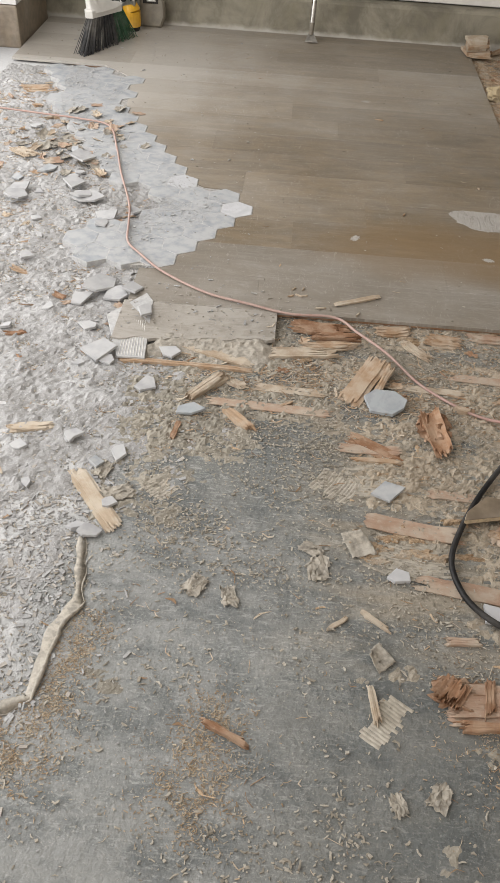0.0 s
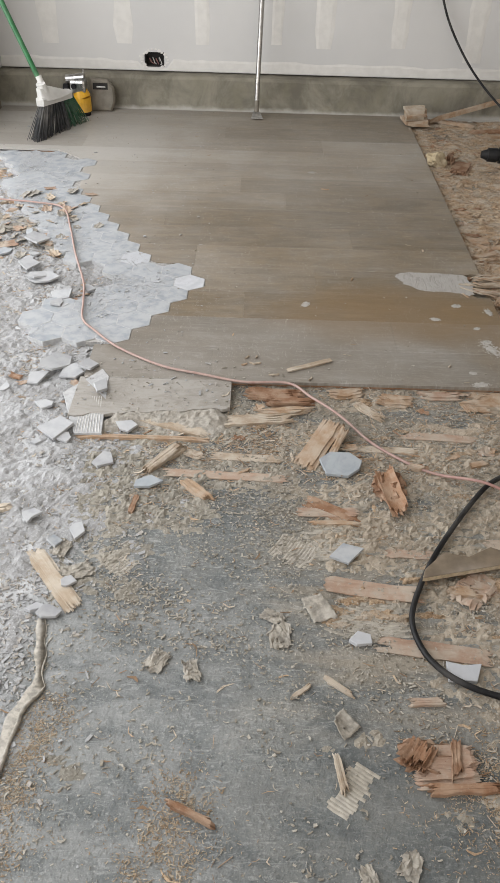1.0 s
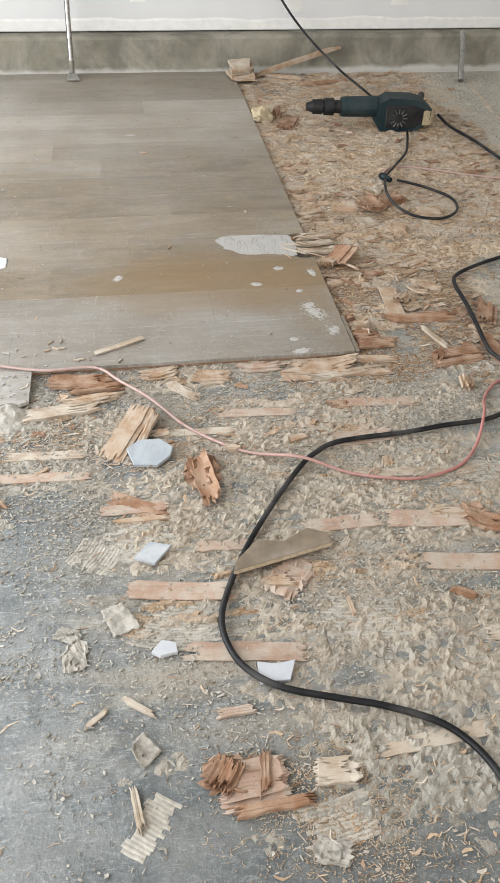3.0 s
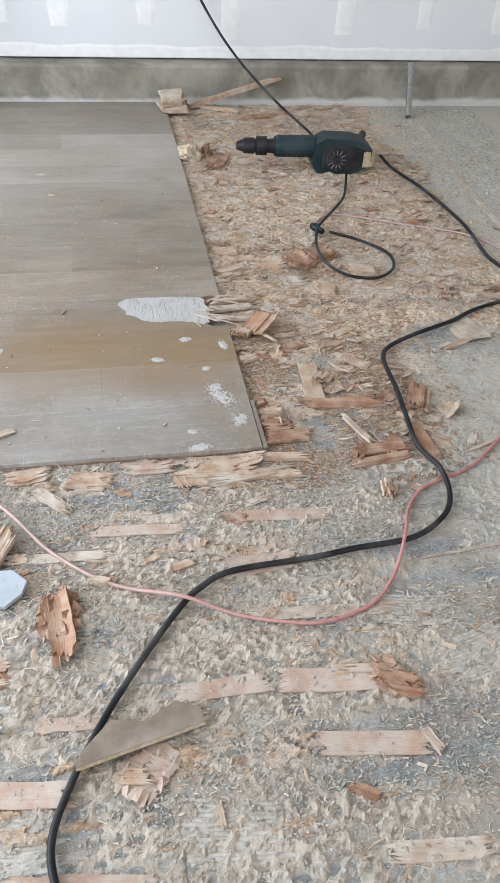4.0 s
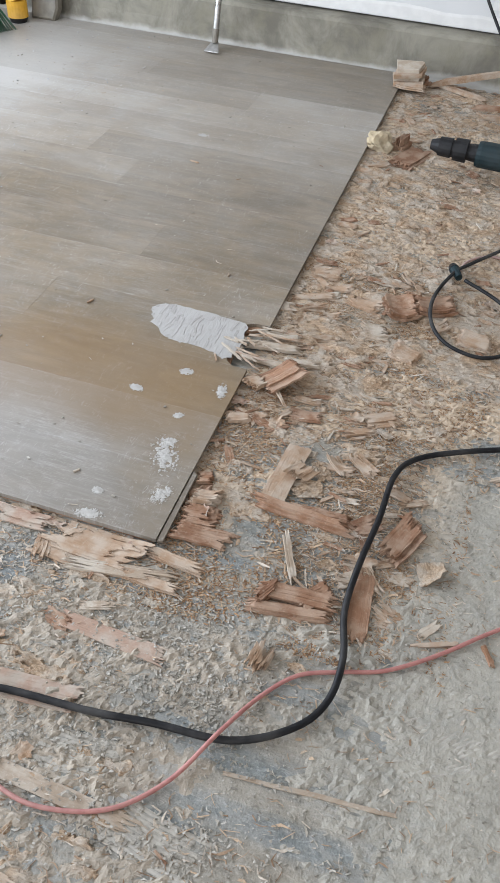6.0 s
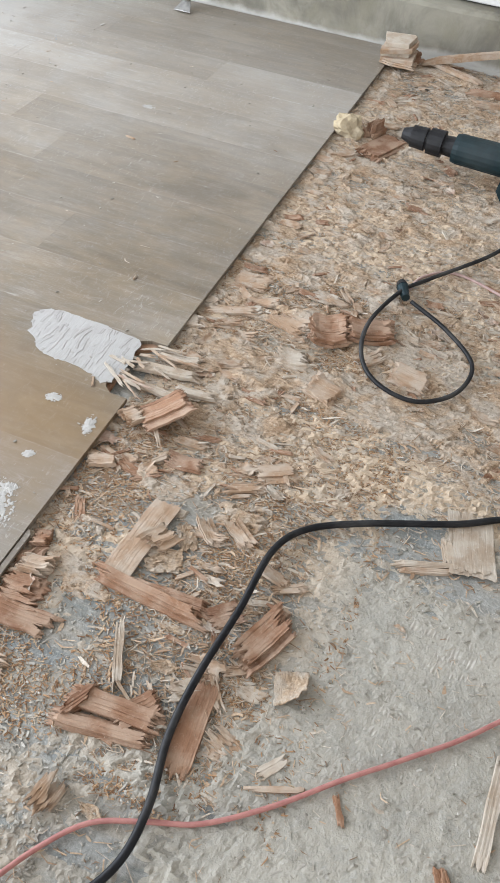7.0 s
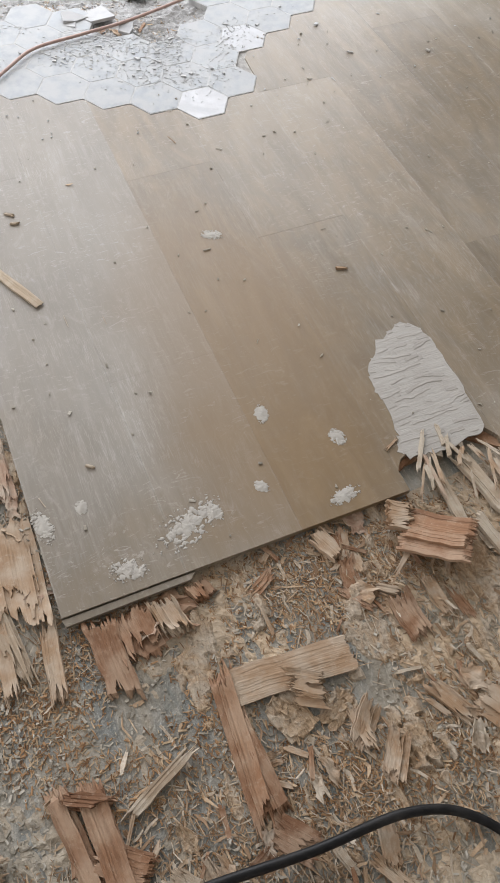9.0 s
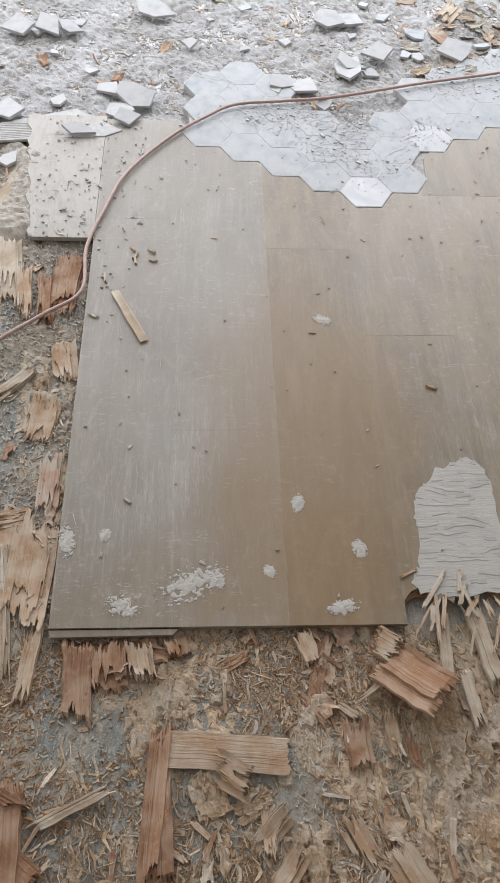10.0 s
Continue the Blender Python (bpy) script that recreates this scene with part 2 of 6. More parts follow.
    # dust swept into the far corner
    film_and_sheen = calc(nt, "ADD", film_and_sheen, calc(nt, "MULTIPLY", calc(nt, "MULTIPLY", ramp(nt, calc(nt, "ADD", x, calc(nt, "MULTIPLY", cloud, 0.5)), -0.95, -1.6), ramp(nt, y, 1.3, 1.8)), ramp(nt, scuff, 0.3, 0.6, 0.15, 0.5)))
    # dust rubbed into the grain, in patches
    rub = noise_of(nt, coords(nt, (22, 330, 1)), 1.0, 3, 0.5, 2.2)
    where = noise_of(nt, v, 3.6, 3, 0.6)
    film_and_sheen = calc(nt, "ADD", film_and_sheen, calc(nt, "MULTIPLY", ramp(nt, rub, 0.54, 0.62), calc(nt, "ADD", ramp(nt, where, 0.5, 0.62, 0.0, 0.13), calc(nt, "MULTIPLY", grey, 0.04))))
    scratch = noise_of(nt, coords(nt, (60, 17, 1)), 1.0, 4, 0.75, 3.0)
    film_and_sheen = calc(nt, "ADD", film_and_sheen, calc(nt, "MULTIPLY", ramp(nt, scratch, 0.57, 0.66), ramp(nt, where, 0.4, 0.62, 0.3, 0.03)))
    # pale dust lodged in the seams, and thick on the board in front
    seam = calc(nt, "PINGPONG", y, 0.1865 / 2)
    film_and_sheen = calc(nt, "ADD", film_and_sheen, calc(nt, "MULTIPLY", ramp(nt, seam, 0.0035, 0.0005), ramp(nt, scuff, 0.35, 0.65, 0.0, 0.2)))
    film_and_sheen = calc(nt, "MINIMUM", calc(nt, "ADD", film_and_sheen, calc(nt, "MULTIPLY", calc(nt, "MULTIPLY", ramp(nt, y, 0.004, -0.004), ramp(nt, x, -0.6, -0.8)), ramp(nt, scuff, 0.3, 0.6, 0.12, 0.32))), 0.58)
    # paler towards the far wall: its grazing reflection put into the colour
    film_and_sheen = calc(nt, "ADD", film_and_sheen, ramp(nt, calc(nt, "ADD", y, calc(nt, "MULTIPLY", cloud, 0.8)), 1.2, 2.6, 0.0, 0.22))
    film_and_sheen = calc(nt, "MULTIPLY", film_and_sheen, ramp(nt, tone, 0.0, 1.0, 0.72, 1.15))
    film_and_sheen = calc(nt, "MULTIPLY", film_and_sheen, ramp(nt, warm, 0.0, 1.0, 1.0, 0.45))
    col = blend(nt, film_and_sheen, col, (0.43, 0.412, 0.38))
    nt.links.new(col, b.inputs["Base Color"])
    nt.links.new(calc(nt, "ADD", ramp(nt, scuff, 0.35, 0.7, 0.36, 0.5), ramp(nt, cloud, 0.4, 0.7, 0.0, 0.08)), b.inputs["Roughness"])
    b.inputs["Specular IOR Level"].default_value = 0.42
    bump(nt, b, calc(nt, "ADD", fibre, calc(nt, "MULTIPLY", scuff, 0.6)), 0.15, 0.0015)
    return m


def torn_wood(name, dark, light, dust, dusty, stretched=(18.0, 260.0, 260.0)):
    """Split wood: grain along the piece's own x, each ply with its own tone."""
    m, nt, b = shader(name, 0.85)
    own = shifted(nt, coords(nt))
    stretch = nt.nodes.new("ShaderNodeMapping")
    nt.links.new(own, stretch.inputs[0])
    stretch.inputs["Scale"].default_value = stretched
    grain, broad, speck = noise_of(nt, stretch.outputs[0], 1.0, 5, 0.65, 0.6), noise_of(nt, own, 22.0, 4), noise_of(nt, own, 130.0, 4, 0.7)
    info = nt.nodes.new("ShaderNodeObjectInfo")
    geo = nt.nodes.new("ShaderNodeNewGeometry")
    tone = calc(nt, "ADD", calc(nt, "MULTIPLY", info.outputs["Random"], 0.28), calc(nt, "MULTIPLY", geo.outputs["Random Per Island"], 0.3))
    mixv = calc(nt, "ADD", calc(nt, "MULTIPLY", ramp(nt, grain, 0.25, 0.72), 0.26), calc(nt, "ADD", calc(nt, "MULTIPLY", ramp(nt, broad, 0.3, 0.7), 0.22), tone))
    col = blend(nt, mixv, dark, light)
    col = blend(nt, calc(nt, "MULTIPLY", ramp(nt, broad, 0.36, 0.66), dusty), col, dust)
    col = blend(nt, ramp(nt, speck, 0.54, 0.7, 0.0, dusty * 0.6), col, tuple(c * 1.08 for c in dust))
    nt.links.new(col, b.inputs["Base Color"])
    bump(nt, b, calc(nt, "ADD", grain, calc(nt, "MULTIPLY", speck, 0.4)), 0.6, 0.002)
    return m


def glued_veneer():
    """Torn veneer stuck to the slab: tan fibre, dusted with thinset, brown in its tears."""
    m, nt, b = shader("glued_torn_veneer", 0.9)
    v = coords(nt)
    mid, fine, grit = noise_of(nt, v, 13.0, 5, 0.65, 0.5), noise_of(nt, coords(nt, (45, 160, 90)), 1.0, 5, 0.7, 0.8), noise_of(nt, v, 230.0, 3, 0.6)
    col = blend(nt, ramp(nt, fine, 0.3, 0.7), (0.22, 0.145, 0.084), (0.44, 0.318, 0.208))
    col = blend(nt, ramp(nt, mid, 0.42, 0.6, 0.0, 0.75), col, (0.40, 0.35, 0.285))
    col = blend(nt, ramp(nt, mid, 0.42, 0.3, 0.0, 0.5), col, (0.25, 0.145, 0.078))
    col = blend(nt, ramp(nt, grit, 0.55, 0.68, 0.0, 0.5), col, (0.5, 0.43, 0.34))
    col = blend(nt, ramp(nt, grit, 0.44, 0.34, 0.0, 0.5), col, (0.16, 0.105, 0.065))
    nt.links.new(col, b.inputs["Base Color"])
    bump(nt, b, calc(nt, "ADD", fine, calc(nt, "MULTIPLY", grit, 0.6)), 0.9, 0.004)
    return m


def chips_of(name, dark, light, dust):
    """Loose chips: each its own tone between two woods and a dusted one."""
    m, nt, b = shader(name, 0.85)
    geo = nt.nodes.new("ShaderNodeNewGeometry")
    rnd = geo.outputs["Random Per Island"]
    col = blend(nt, ramp(nt, rnd, 0.0, 0.6), dark, light)
    col = blend(nt, ramp(nt, rnd, 0.62, 0.75), col, dust)
    f = noise_of(nt, coords(nt), 240.0, 3)
    col = blend(nt, ramp(nt, f, 0.3, 0.7, 0.0, 0.35), col, tuple(c * 0.6 for c in dark))
    nt.links.new(col, b.inputs["Base Color"])
    return m


def marble(name, light, vein, dusty):
    m, nt, b = shader(name, 0.3)
    own = shifted(nt, coords(nt))
    v1, v2, fine = noise_of(nt, own, 9.0, 6, 0.6, 1.8), noise_of(nt, own, 30.0, 4), noise_of(nt, own, 150.0, 3)
    info = nt.nodes.new("ShaderNodeObjectInfo")
    col = blend(nt, ramp(nt, v1, 0.42, 0.7), light, vein)
    col = blend(nt, ramp(nt, info.outputs["Random"], 0.0, 1.0, 0.0, 0.6), col, vein)
    col = blend(nt, calc(nt, "MULTIPLY", ramp(nt, v2, 0.3, 0.65), dusty), col, (0.42, 0.425, 0.425))
    nt.links.new(col, b.inputs["Base Color"])
    nt.links.new(ramp(nt, v2, 0.3, 0.7, 0.5, 0.85), b.inputs["Roughness"])
    b.inputs["Specular IOR Level"].default_value = 0.3
    bump(nt, b, fine, 0.15, 0.001)
    return m


def drywall_paint():
    m, nt, b = shader("drywall", 0.85)
    v = coords(nt)
    broad, fine = noise_of(nt, v, 1.6, 4), noise_of(nt, v, 120.0, 3)
    col = blend(nt, ramp(nt, broad, 0.3, 0.7), (0.53, 0.522, 0.508), (0.58, 0.568, 0.55))
    nt.links.new(col, b.inputs["Base Color"])
    bump(nt, b, fine, 0.1, 0.001)
    return m


def curb_concrete():
    m, nt, b = shader("stem_wall_concrete", 0.85)
    v = coords(nt)
    drip, mid, fine = noise_of(nt, coords(nt, (4, 4, 3)), 1.5, 5, 0.65, 0.5), noise_of(nt, v, 9.0, 6, 0.6), noise_of(nt, v, 90.0, 4, 0.7)
    z = axis(nt, v, 2)
    col = blend(nt, ramp(nt, drip, 0.35, 0.65), (0.14, 0.126, 0.097), (0.25, 0.23, 0.18))
    col = blend(nt, ramp(nt, mid, 0.5, 0.7, 0, 0.6), col, (0.21, 0.19, 0.135))
    col = blend(nt, ramp(nt, calc(nt, "ADD", z, calc(nt, "MULTIPLY", mid, 0.05)), 0.065, 0.04), col, (0.4, 0.38, 0.34))
    nt.links.new(col, b.inputs["Base Color"])
    bump(nt, b, calc(nt, "ADD", mid, fine), 0.5, 0.004)
    return m


M_RESIDUE, M_DUST = residue(), dust_heap()
M_BANK = plain("dusty_bank", (0.36, 0.335, 0.29), 0.95, grain=110, depth=0.22, dust=(0.34, 0.3, 0.25), dusty=0.6)
M_FLOOR, M_LAM, M_DRY, M_CURB = concrete_floor(), laminate(), drywall_paint(), curb_concrete()
M_MUD = plain("joint_compound", (0.65, 0.63, 0.595), 0.9, grain=25, depth=0.05, dusty=0.0)
M_CEIL = plain("ceiling_board", (0.72, 0.71, 0.69), 0.9, grain=8, depth=0.04, dusty=0.0)
M_TAN = torn_wood("pale_split_wood", (0.23, 0.135, 0.072), (0.43, 0.295, 0.192), (0.43, 0.36, 0.285), 0.75)
M_RED = torn_wood("reddish_split_wood", (0.115, 0.048, 0.022), (0.34, 0.18, 0.098), (0.42, 0.325, 0.24), 0.48)
M_GREYWOOD = torn_wood("dusty_split_wood", (0.23, 0.165, 0.11), (0.46, 0.37, 0.275), (0.48, 0.43, 0.36), 0.65)
M_PINK = torn_wood("glued_veneer", (0.27, 0.165, 0.112), (0.41, 0.285, 0.21), (0.4, 0.345, 0.28), 0.8)
M_VENEER = glued_veneer()
M_CHIP = chips_of("wood_chips", (0.22, 0.135, 0.078), (0.49, 0.355, 0.235), (0.5, 0.43, 0.345))
M_SAWDUST = chips_of("brown_sawdust", (0.24, 0.165, 0.1), (0.4, 0.31, 0.215), (0.43, 0.37, 0.285))
M_WOODCRUMB = chips_of("wood_crumbs_brown", (0.17, 0.085, 0.038), (0.4, 0.24, 0.125), (0.44, 0.33, 0.215))
M_CRUMB = chips_of("thinset_crumbs", (0.22, 0.197, 0.16), (0.36, 0.326, 0.268), (0.42, 0.39, 0.335))
M_RUBBLE = chips_of("plaster_rubble", (0.28, 0.28, 0.275), (0.41, 0.415, 0.415), (0.38, 0.35, 0.31))
M_GROUT = plain("pale_grout", (0.44, 0.445, 0.445), 0.9, grain=80, depth=0.15, dusty=0.2)
M_MORTAR = plain("mortar_bed", (0.42, 0.41, 0.39), 0.95, grain=90, depth=0.3, dusty=0.4)
M_RIDGE = plain("combed_thinset", (0.4, 0.365, 0.305), 0.9, grain=70, depth=0.2, dusty=0.3)
M_PLASTER = plain("dry_plaster", (0.385, 0.365, 0.33), 0.85, grain=70, depth=0.1, dusty=0.0)
M_PEEL = torn_wood("peeled_backing", (0.23, 0.213, 0.19), (0.37, 0.352, 0.325), (0.35, 0.335, 0.31), 0.6, (150.0, 22.0, 150.0))
M_HEX = marble("grey_marble_tile", (0.32, 0.343, 0.358), (0.235, 0.258, 0.277), 0.75)
M_HEXWHITE = marble("white_marble_tile", (0.5, 0.51, 0.525), (0.4, 0.415, 0.435), 0.3)
M_SHARD = marble("broken_tile_white", (0.38, 0.385, 0.39), (0.29, 0.295, 0.305), 0.9)
M_SHARDGREY = marble("broken_tile_grey", (0.30, 0.33, 0.345), (0.22, 0.24, 0.26), 0.25)
M_BLACK = plain("black_rubber", (0.009, 0.009, 0.01), 0.5, shine=0.22, grain=90, depth=0.2, dusty=0.08)


def red_vinyl():
    """Red cord, caked with plaster on the stretch that lies in the rubble."""
    m, nt, b = shader("red_vinyl_cord", 0.55)
    v = coords(nt)
    fine, broad = noise_of(nt, v, 70.0), noise_of(nt, v, 9.0)
    col = blend(nt, ramp(nt, fine, 0.3, 0.7), (0.28, 0.06, 0.05), (0.38, 0.105, 0.085))
    cake = ramp(nt, calc(nt, "ADD", axis(nt, v, 0), calc(nt, "MULTIPLY", broad, 0.5)), 0.5, -0.35, 0.28, 0.76)
    cake = calc(nt, "MAXIMUM", cake, ramp(nt, axis(nt, v, 1), 0.7, 1.1, 0.0, 0.75))
    col = blend(nt, calc(nt, "MULTIPLY", cake, ramp(nt, fine, 0.2, 0.6, 0.7, 1.0)), col, (0.36, 0.3, 0.26))
    nt.links.new(col, b.inputs["Base Color"])
    return m


M_REDCORD = red_vinyl()
M_TEAL = plain("dark_teal_tool_plastic", (0.005, 0.019, 0.023), 0.5, shine=0.25, grain=50, depth=0.2, dusty=0.03)
M_TOOLBLACK = plain("black_tool_plastic", (0.009, 0.009, 0.01), 0.5, shine=0.25, grain=60, depth=0.2, dusty=0.03)
M_STEEL = plain("worn_steel", (0.48, 0.47, 0.45), 0.35, 1.0, grain=60, depth=0.2, dusty=0.15)
M_YELLOW = plain("yellow_tool_plastic", (0.70, 0.36, 0.015), 0.45, grain=40, depth=0.1, dusty=0.15)
M_GREEN = plain("green_painted_metal", (0.012, 0.14, 0.045), 0.4, grain=30, depth=0.15, dusty=0.15)
M_BRISTLE = plain("black_bristles", (0.035, 0.037, 0.04), 0.7, grain=80, depth=0.3, dusty=0.3)
M_BRISTLEGREEN = plain("green_bristles", (0.012, 0.11, 0.05), 0.7, grain=80, depth=0.3, dusty=0.2)
M_WHITEPLASTIC = plain("white_plastic", (0.62, 0.61, 0.58), 0.5, grain=20, depth=0.08, dusty=0.25)
M_FOAM = plain("yellowish_foam", (0.44, 0.35, 0.22), 0.9, grain=70, depth=0.15, dusty=0.2)
M_PAPER = plain("backing_membrane", (0.34, 0.31, 0.26), 0.9, grain=90, depth=0.3, dusty=0.4)
M_GREYPLATE = plain("grey_guard_metal", (0.2, 0.175, 0.135), 0.6, grain=25, depth=0.2, dusty=0.45)
M_GROUND = plain("driveway_concrete", (0.42, 0.41, 0.39), 0.9, grain=6, depth=0.1, dusty=0.2)
M_DARK = plain("dark_cavity", (0.02, 0.018, 0.016), 0.9, grain=30, depth=0.1, dusty=0.05)
M_OFFCUT = plain("dull_laminate", (0.19, 0.145, 0.1), 0.5, grain=35, depth=0.2, dusty=0.3)
M_BOARDEDGE = plain("board_core", (0.50, 0.40, 0.27), 0.8, grain=120, depth=0.2, dusty=0.2)


# ---- building helpers ----
def mesh_of(name, verts, faces, mat, smooth=False):
    me = bpy.data.meshes.new(name)
    me.from_pydata([tuple(v) for v in verts], [], [tuple(f) for f in faces])
    me.materials.append(mat)
    if smooth:
        me.polygons.foreach_set("use_smooth", [True] * len(me.polygons))
    me.update()
    return me


def finish(bm, name, mat, smooth=False):
    bmesh.ops.recalc_face_normals(bm, faces=bm.faces)
    me = bpy.data.meshes.new(name)
    bm.to_mesh(me)
    bm.free()
    me.materials.append(mat)
    if smooth:
        me.polygons.foreach_set("use_smooth", [True] * len(me.polygons))
    return me


def part(name, data, parent, label="", mat=None, m=None, smooth=False):
    """One mesh object under a thing or under a part."""
    if isinstance(data, bmesh.types.BMesh):
        data = finish(data, name, mat, smooth)
    ob = new(name, data)
    ob.parent = parent
    if m is not None:
        ob.matrix_basis = m
    return tagged(ob, label)


def base_of(name, at, label, category, group="", turn=0):
    ob = new(name)
    ob.empty_display_size = 0.05
    ob.matrix_basis = pose(*at, 0, 0, turn)
    return tagged(ob, label, category, group)


def box(bm, lo, hi, bev=0.0):
    mid = [(a + b) / 2 for a, b in zip(lo, hi)]
    r = bmesh.ops.create_cube(bm, size=1.0, matrix=Matrix.Translation(mid) @ Matrix.Diagonal((*[b - a for a, b in zip(lo, hi)], 1)))
    if bev:
        edges = {e for v in r["verts"] for e in v.link_edges}
        bmesh.ops.bevel(bm, geom=list(edges), offset=bev, segments=2, affect="EDGES", profile=0.6)
    return bm


def rod(bm, a, b, r0, r1=None, sides=14, caps=True):
    a, b = Vector(a), Vector(b)
    q = (b - a).to_track_quat("Z", "Y").to_matrix().to_4x4()
    bmesh.ops.create_cone(bm, cap_ends=caps, segments=sides, radius1=r0, radius2=r0 if r1 is None else r1,
                          depth=(b - a).length, matrix=Matrix.Translation((a + b) / 2) @ q)
    return bm


def prism(bm, outline, z0, z1, bev=0.0):
    """A flat slab from an outline (x, y), from z0 to z1."""
    vs = [bm.verts.new((x, y, z0)) for x, y in outline]
    f = bm.faces.new(vs)
    r = bmesh.ops.extrude_face_region(bm, geom=[f])
    top = [g for g in r["geom"] if isinstance(g, bmesh.types.BMVert)]
    for v in top:
        v.co.z = z1
    if bev:
        edges = [e for e in bm.edges if all(abs(v.co.z - z1) < 1e-6 for v in e.verts)]
        bmesh.ops.bevel(bm, geom=edges, offset=bev, segments=1, affect="EDGES")
    return bm


def tube(name, points, radius, mat, sides=10, step=0.012):
    """A cord along a smooth line through the points: a mesh."""
    pts = [Vector(p) for p in points]
    ext = [pts[0] * 2 - pts[1], *pts, pts[-1] * 2 - pts[-2]]
    line = []
    for i in range(1, len(ext) - 2):
        p0, p1, p2, p3 = ext[i - 1:i + 3]
        n = max(2, int((p2 - p1).length / step))
        for k in range(n):
            t = k / n
            line.append(0.5 * (2 * p1 + (p2 - p0) * t + (2 * p0 - 5 * p1 + 4 * p2 - p3) * t * t + (3 * p1 - p0 - 3 * p2 + p3) * t ** 3))
    line.append(pts[-1])
    verts, faces = [], []
    for i, p in enumerate(line):
        d = (line[min(i + 1, len(line) - 1)] - line[max(i - 1, 0)]).normalized()
        side = d.cross(Vector((0, 0, 1)))
        side = side.normalized() if side.length > 1e-4 else Vector((1, 0, 0))
        up = side.cross(d)
        for k in range(sides):
            a = 2 * math.pi * k / sides
            verts.append(p + side * (radius * math.cos(a)) + up * (radius * math.sin(a)))
        if i:
            for k in range(sides):
                faces.append(((i - 1) * sides + k, (i - 1) * sides + (k + 1) % sides, i * sides + (k + 1) % sides, i * sides + k))
    faces.append(tuple(range(sides))[::-1])
    faces.append(tuple(len(verts) - sides + k for k in range(sides)))
    return mesh_of(name, verts, faces, mat, True)


def setting(name, data, label, category, mat=None):
    if isinstance(data, bmesh.types.BMesh):
        data = finish(data, name, mat)
    return tagged(new(name, data), label, category, kind="structure")


# ---- the room ----
WALL_Y, CURB_Y, CURB_Z, LEFT_X = 2.83, 2.75, 0.19, -2.27
setting("ground", box(bmesh.new(), (-120, -120, -0.4), (120, 120, -0.12)), "pale concrete ground outside the garage", "ground", M_GROUND)
setting("floor", box(bmesh.new(), (-2.6, -4.7, -0.12), (3.4, 3.1, 0.0)), "bare grey concrete slab with thinset haze and plaster dust", "floor", M_FLOOR)
setting("ceiling", box(bmesh.new(), (-2.6, -4.7, 2.6), (3.4, 3.1, 2.75)), "white plasterboard ceiling", "ceiling", M_CEIL)

# the far wall's concrete footing, with a rounded top and a cove of mortar at its foot
bm = bmesh.new()
profile = [(CURB_Y - 0.035, 0.0), (CURB_Y - 0.018, 0.012), (CURB_Y - 0.006, 0.045), (CURB_Y, 0.08), (CURB_Y, CURB_Z - 0.018), (CURB_Y + 0.008, CURB_Z - 0.005),
           (CURB_Y + 0.022, CURB_Z), (WALL_Y + 0.2, CURB_Z), (WALL_Y + 0.2, 0.0)]
rings = []
for i in range(61):
    x = LEFT_X - 0.2 + (3.4 - LEFT_X + 0.2) * i / 60
    rings.append([bm.verts.new((x, y + 0.004 * noise.noise((x * 4, y * 9, z * 9)), z + (0.003 * noise.noise((x * 3, 5, z * 7)) if z > 0.1 else 0))) for y, z in profile])
for a, b in zip(rings, rings[1:]):
    for k in range(len(profile)):
        bm.faces.new((a[k], a[(k + 1) % len(profile)], b[(k + 1) % len(profile)], b[k]))
bm.faces.new(rings[0])
bm.faces.new(rings[-1][::-1])
setting("wall_footing_north", bm, "stained concrete footing under the far wall", "footing", M_CURB)
bm = box(bmesh.new(), (LEFT_X - 0.2, 2.2, 0.0), (LEFT_X, CURB_Y - 0.04, CURB_Z + 0.005), 0.01)
setting("wall_footing_west", bm, "dark weathered board footing in the corner by the opening", "footing", M_OFFCUT)

# the far wall: plasterboard with a hole for an outlet box
HX0, HX1, HZ0, HZ1 = -1.47, -1.36, 0.215, 0.292
wall = new("wall_north")
tagged(wall, "grey unpainted plasterboard wall with taped joints", "wall", kind="structure")
for lo, hi in (((LEFT_X - 0.2, CURB_Z + 0.006), (HX0, 2.6)), ((HX1, CURB_Z + 0.006), (3.4, 2.6)), ((HX0, CURB_Z + 0.006), (HX1, HZ0)), ((HX0, HZ1), (HX1, 2.6))):
    part("panel", box(bmesh.new(), (lo[0], WALL_Y, lo[1]), (hi[0], WALL_Y + 0.013, hi[1])), wall, mat=M_DRY)
part("backing", box(bmesh.new(), (LEFT_X - 0.2, WALL_Y + 0.09, CURB_Z), (3.4, WALL_Y + 0.2, 2.6)), wall, mat=M_DARK)
rng = random.Random(5)


def mud_strip(x, z0, z1, half):
    """A feathered band of joint compound over a stud."""
    bm = bmesh.new()
    n = 26
    rows = []
    for i in range(n + 1):
        z = z0 + (z1 - z0) * i / n
        w = half * (1 + 0.35 * noise.noise((x * 7, z * 6, 1.0))) * (0.9 if i in (0, n) else 1)
        c = x + 0.012 * noise.noise((x * 3, z * 2.5, 4.0))
        rows.append([bm.verts.new((c + w * u, WALL_Y - d, z)) for u, d in ((-1, 0.0004), (-0.6, 0.0022), (0.6, 0.0022), (1, 0.0004))])
    for a, b in zip(rows, rows[1:]):
        for k in range(3):
            bm.faces.new((a[k], a[k + 1], b[k + 1], b[k]))
    return bm


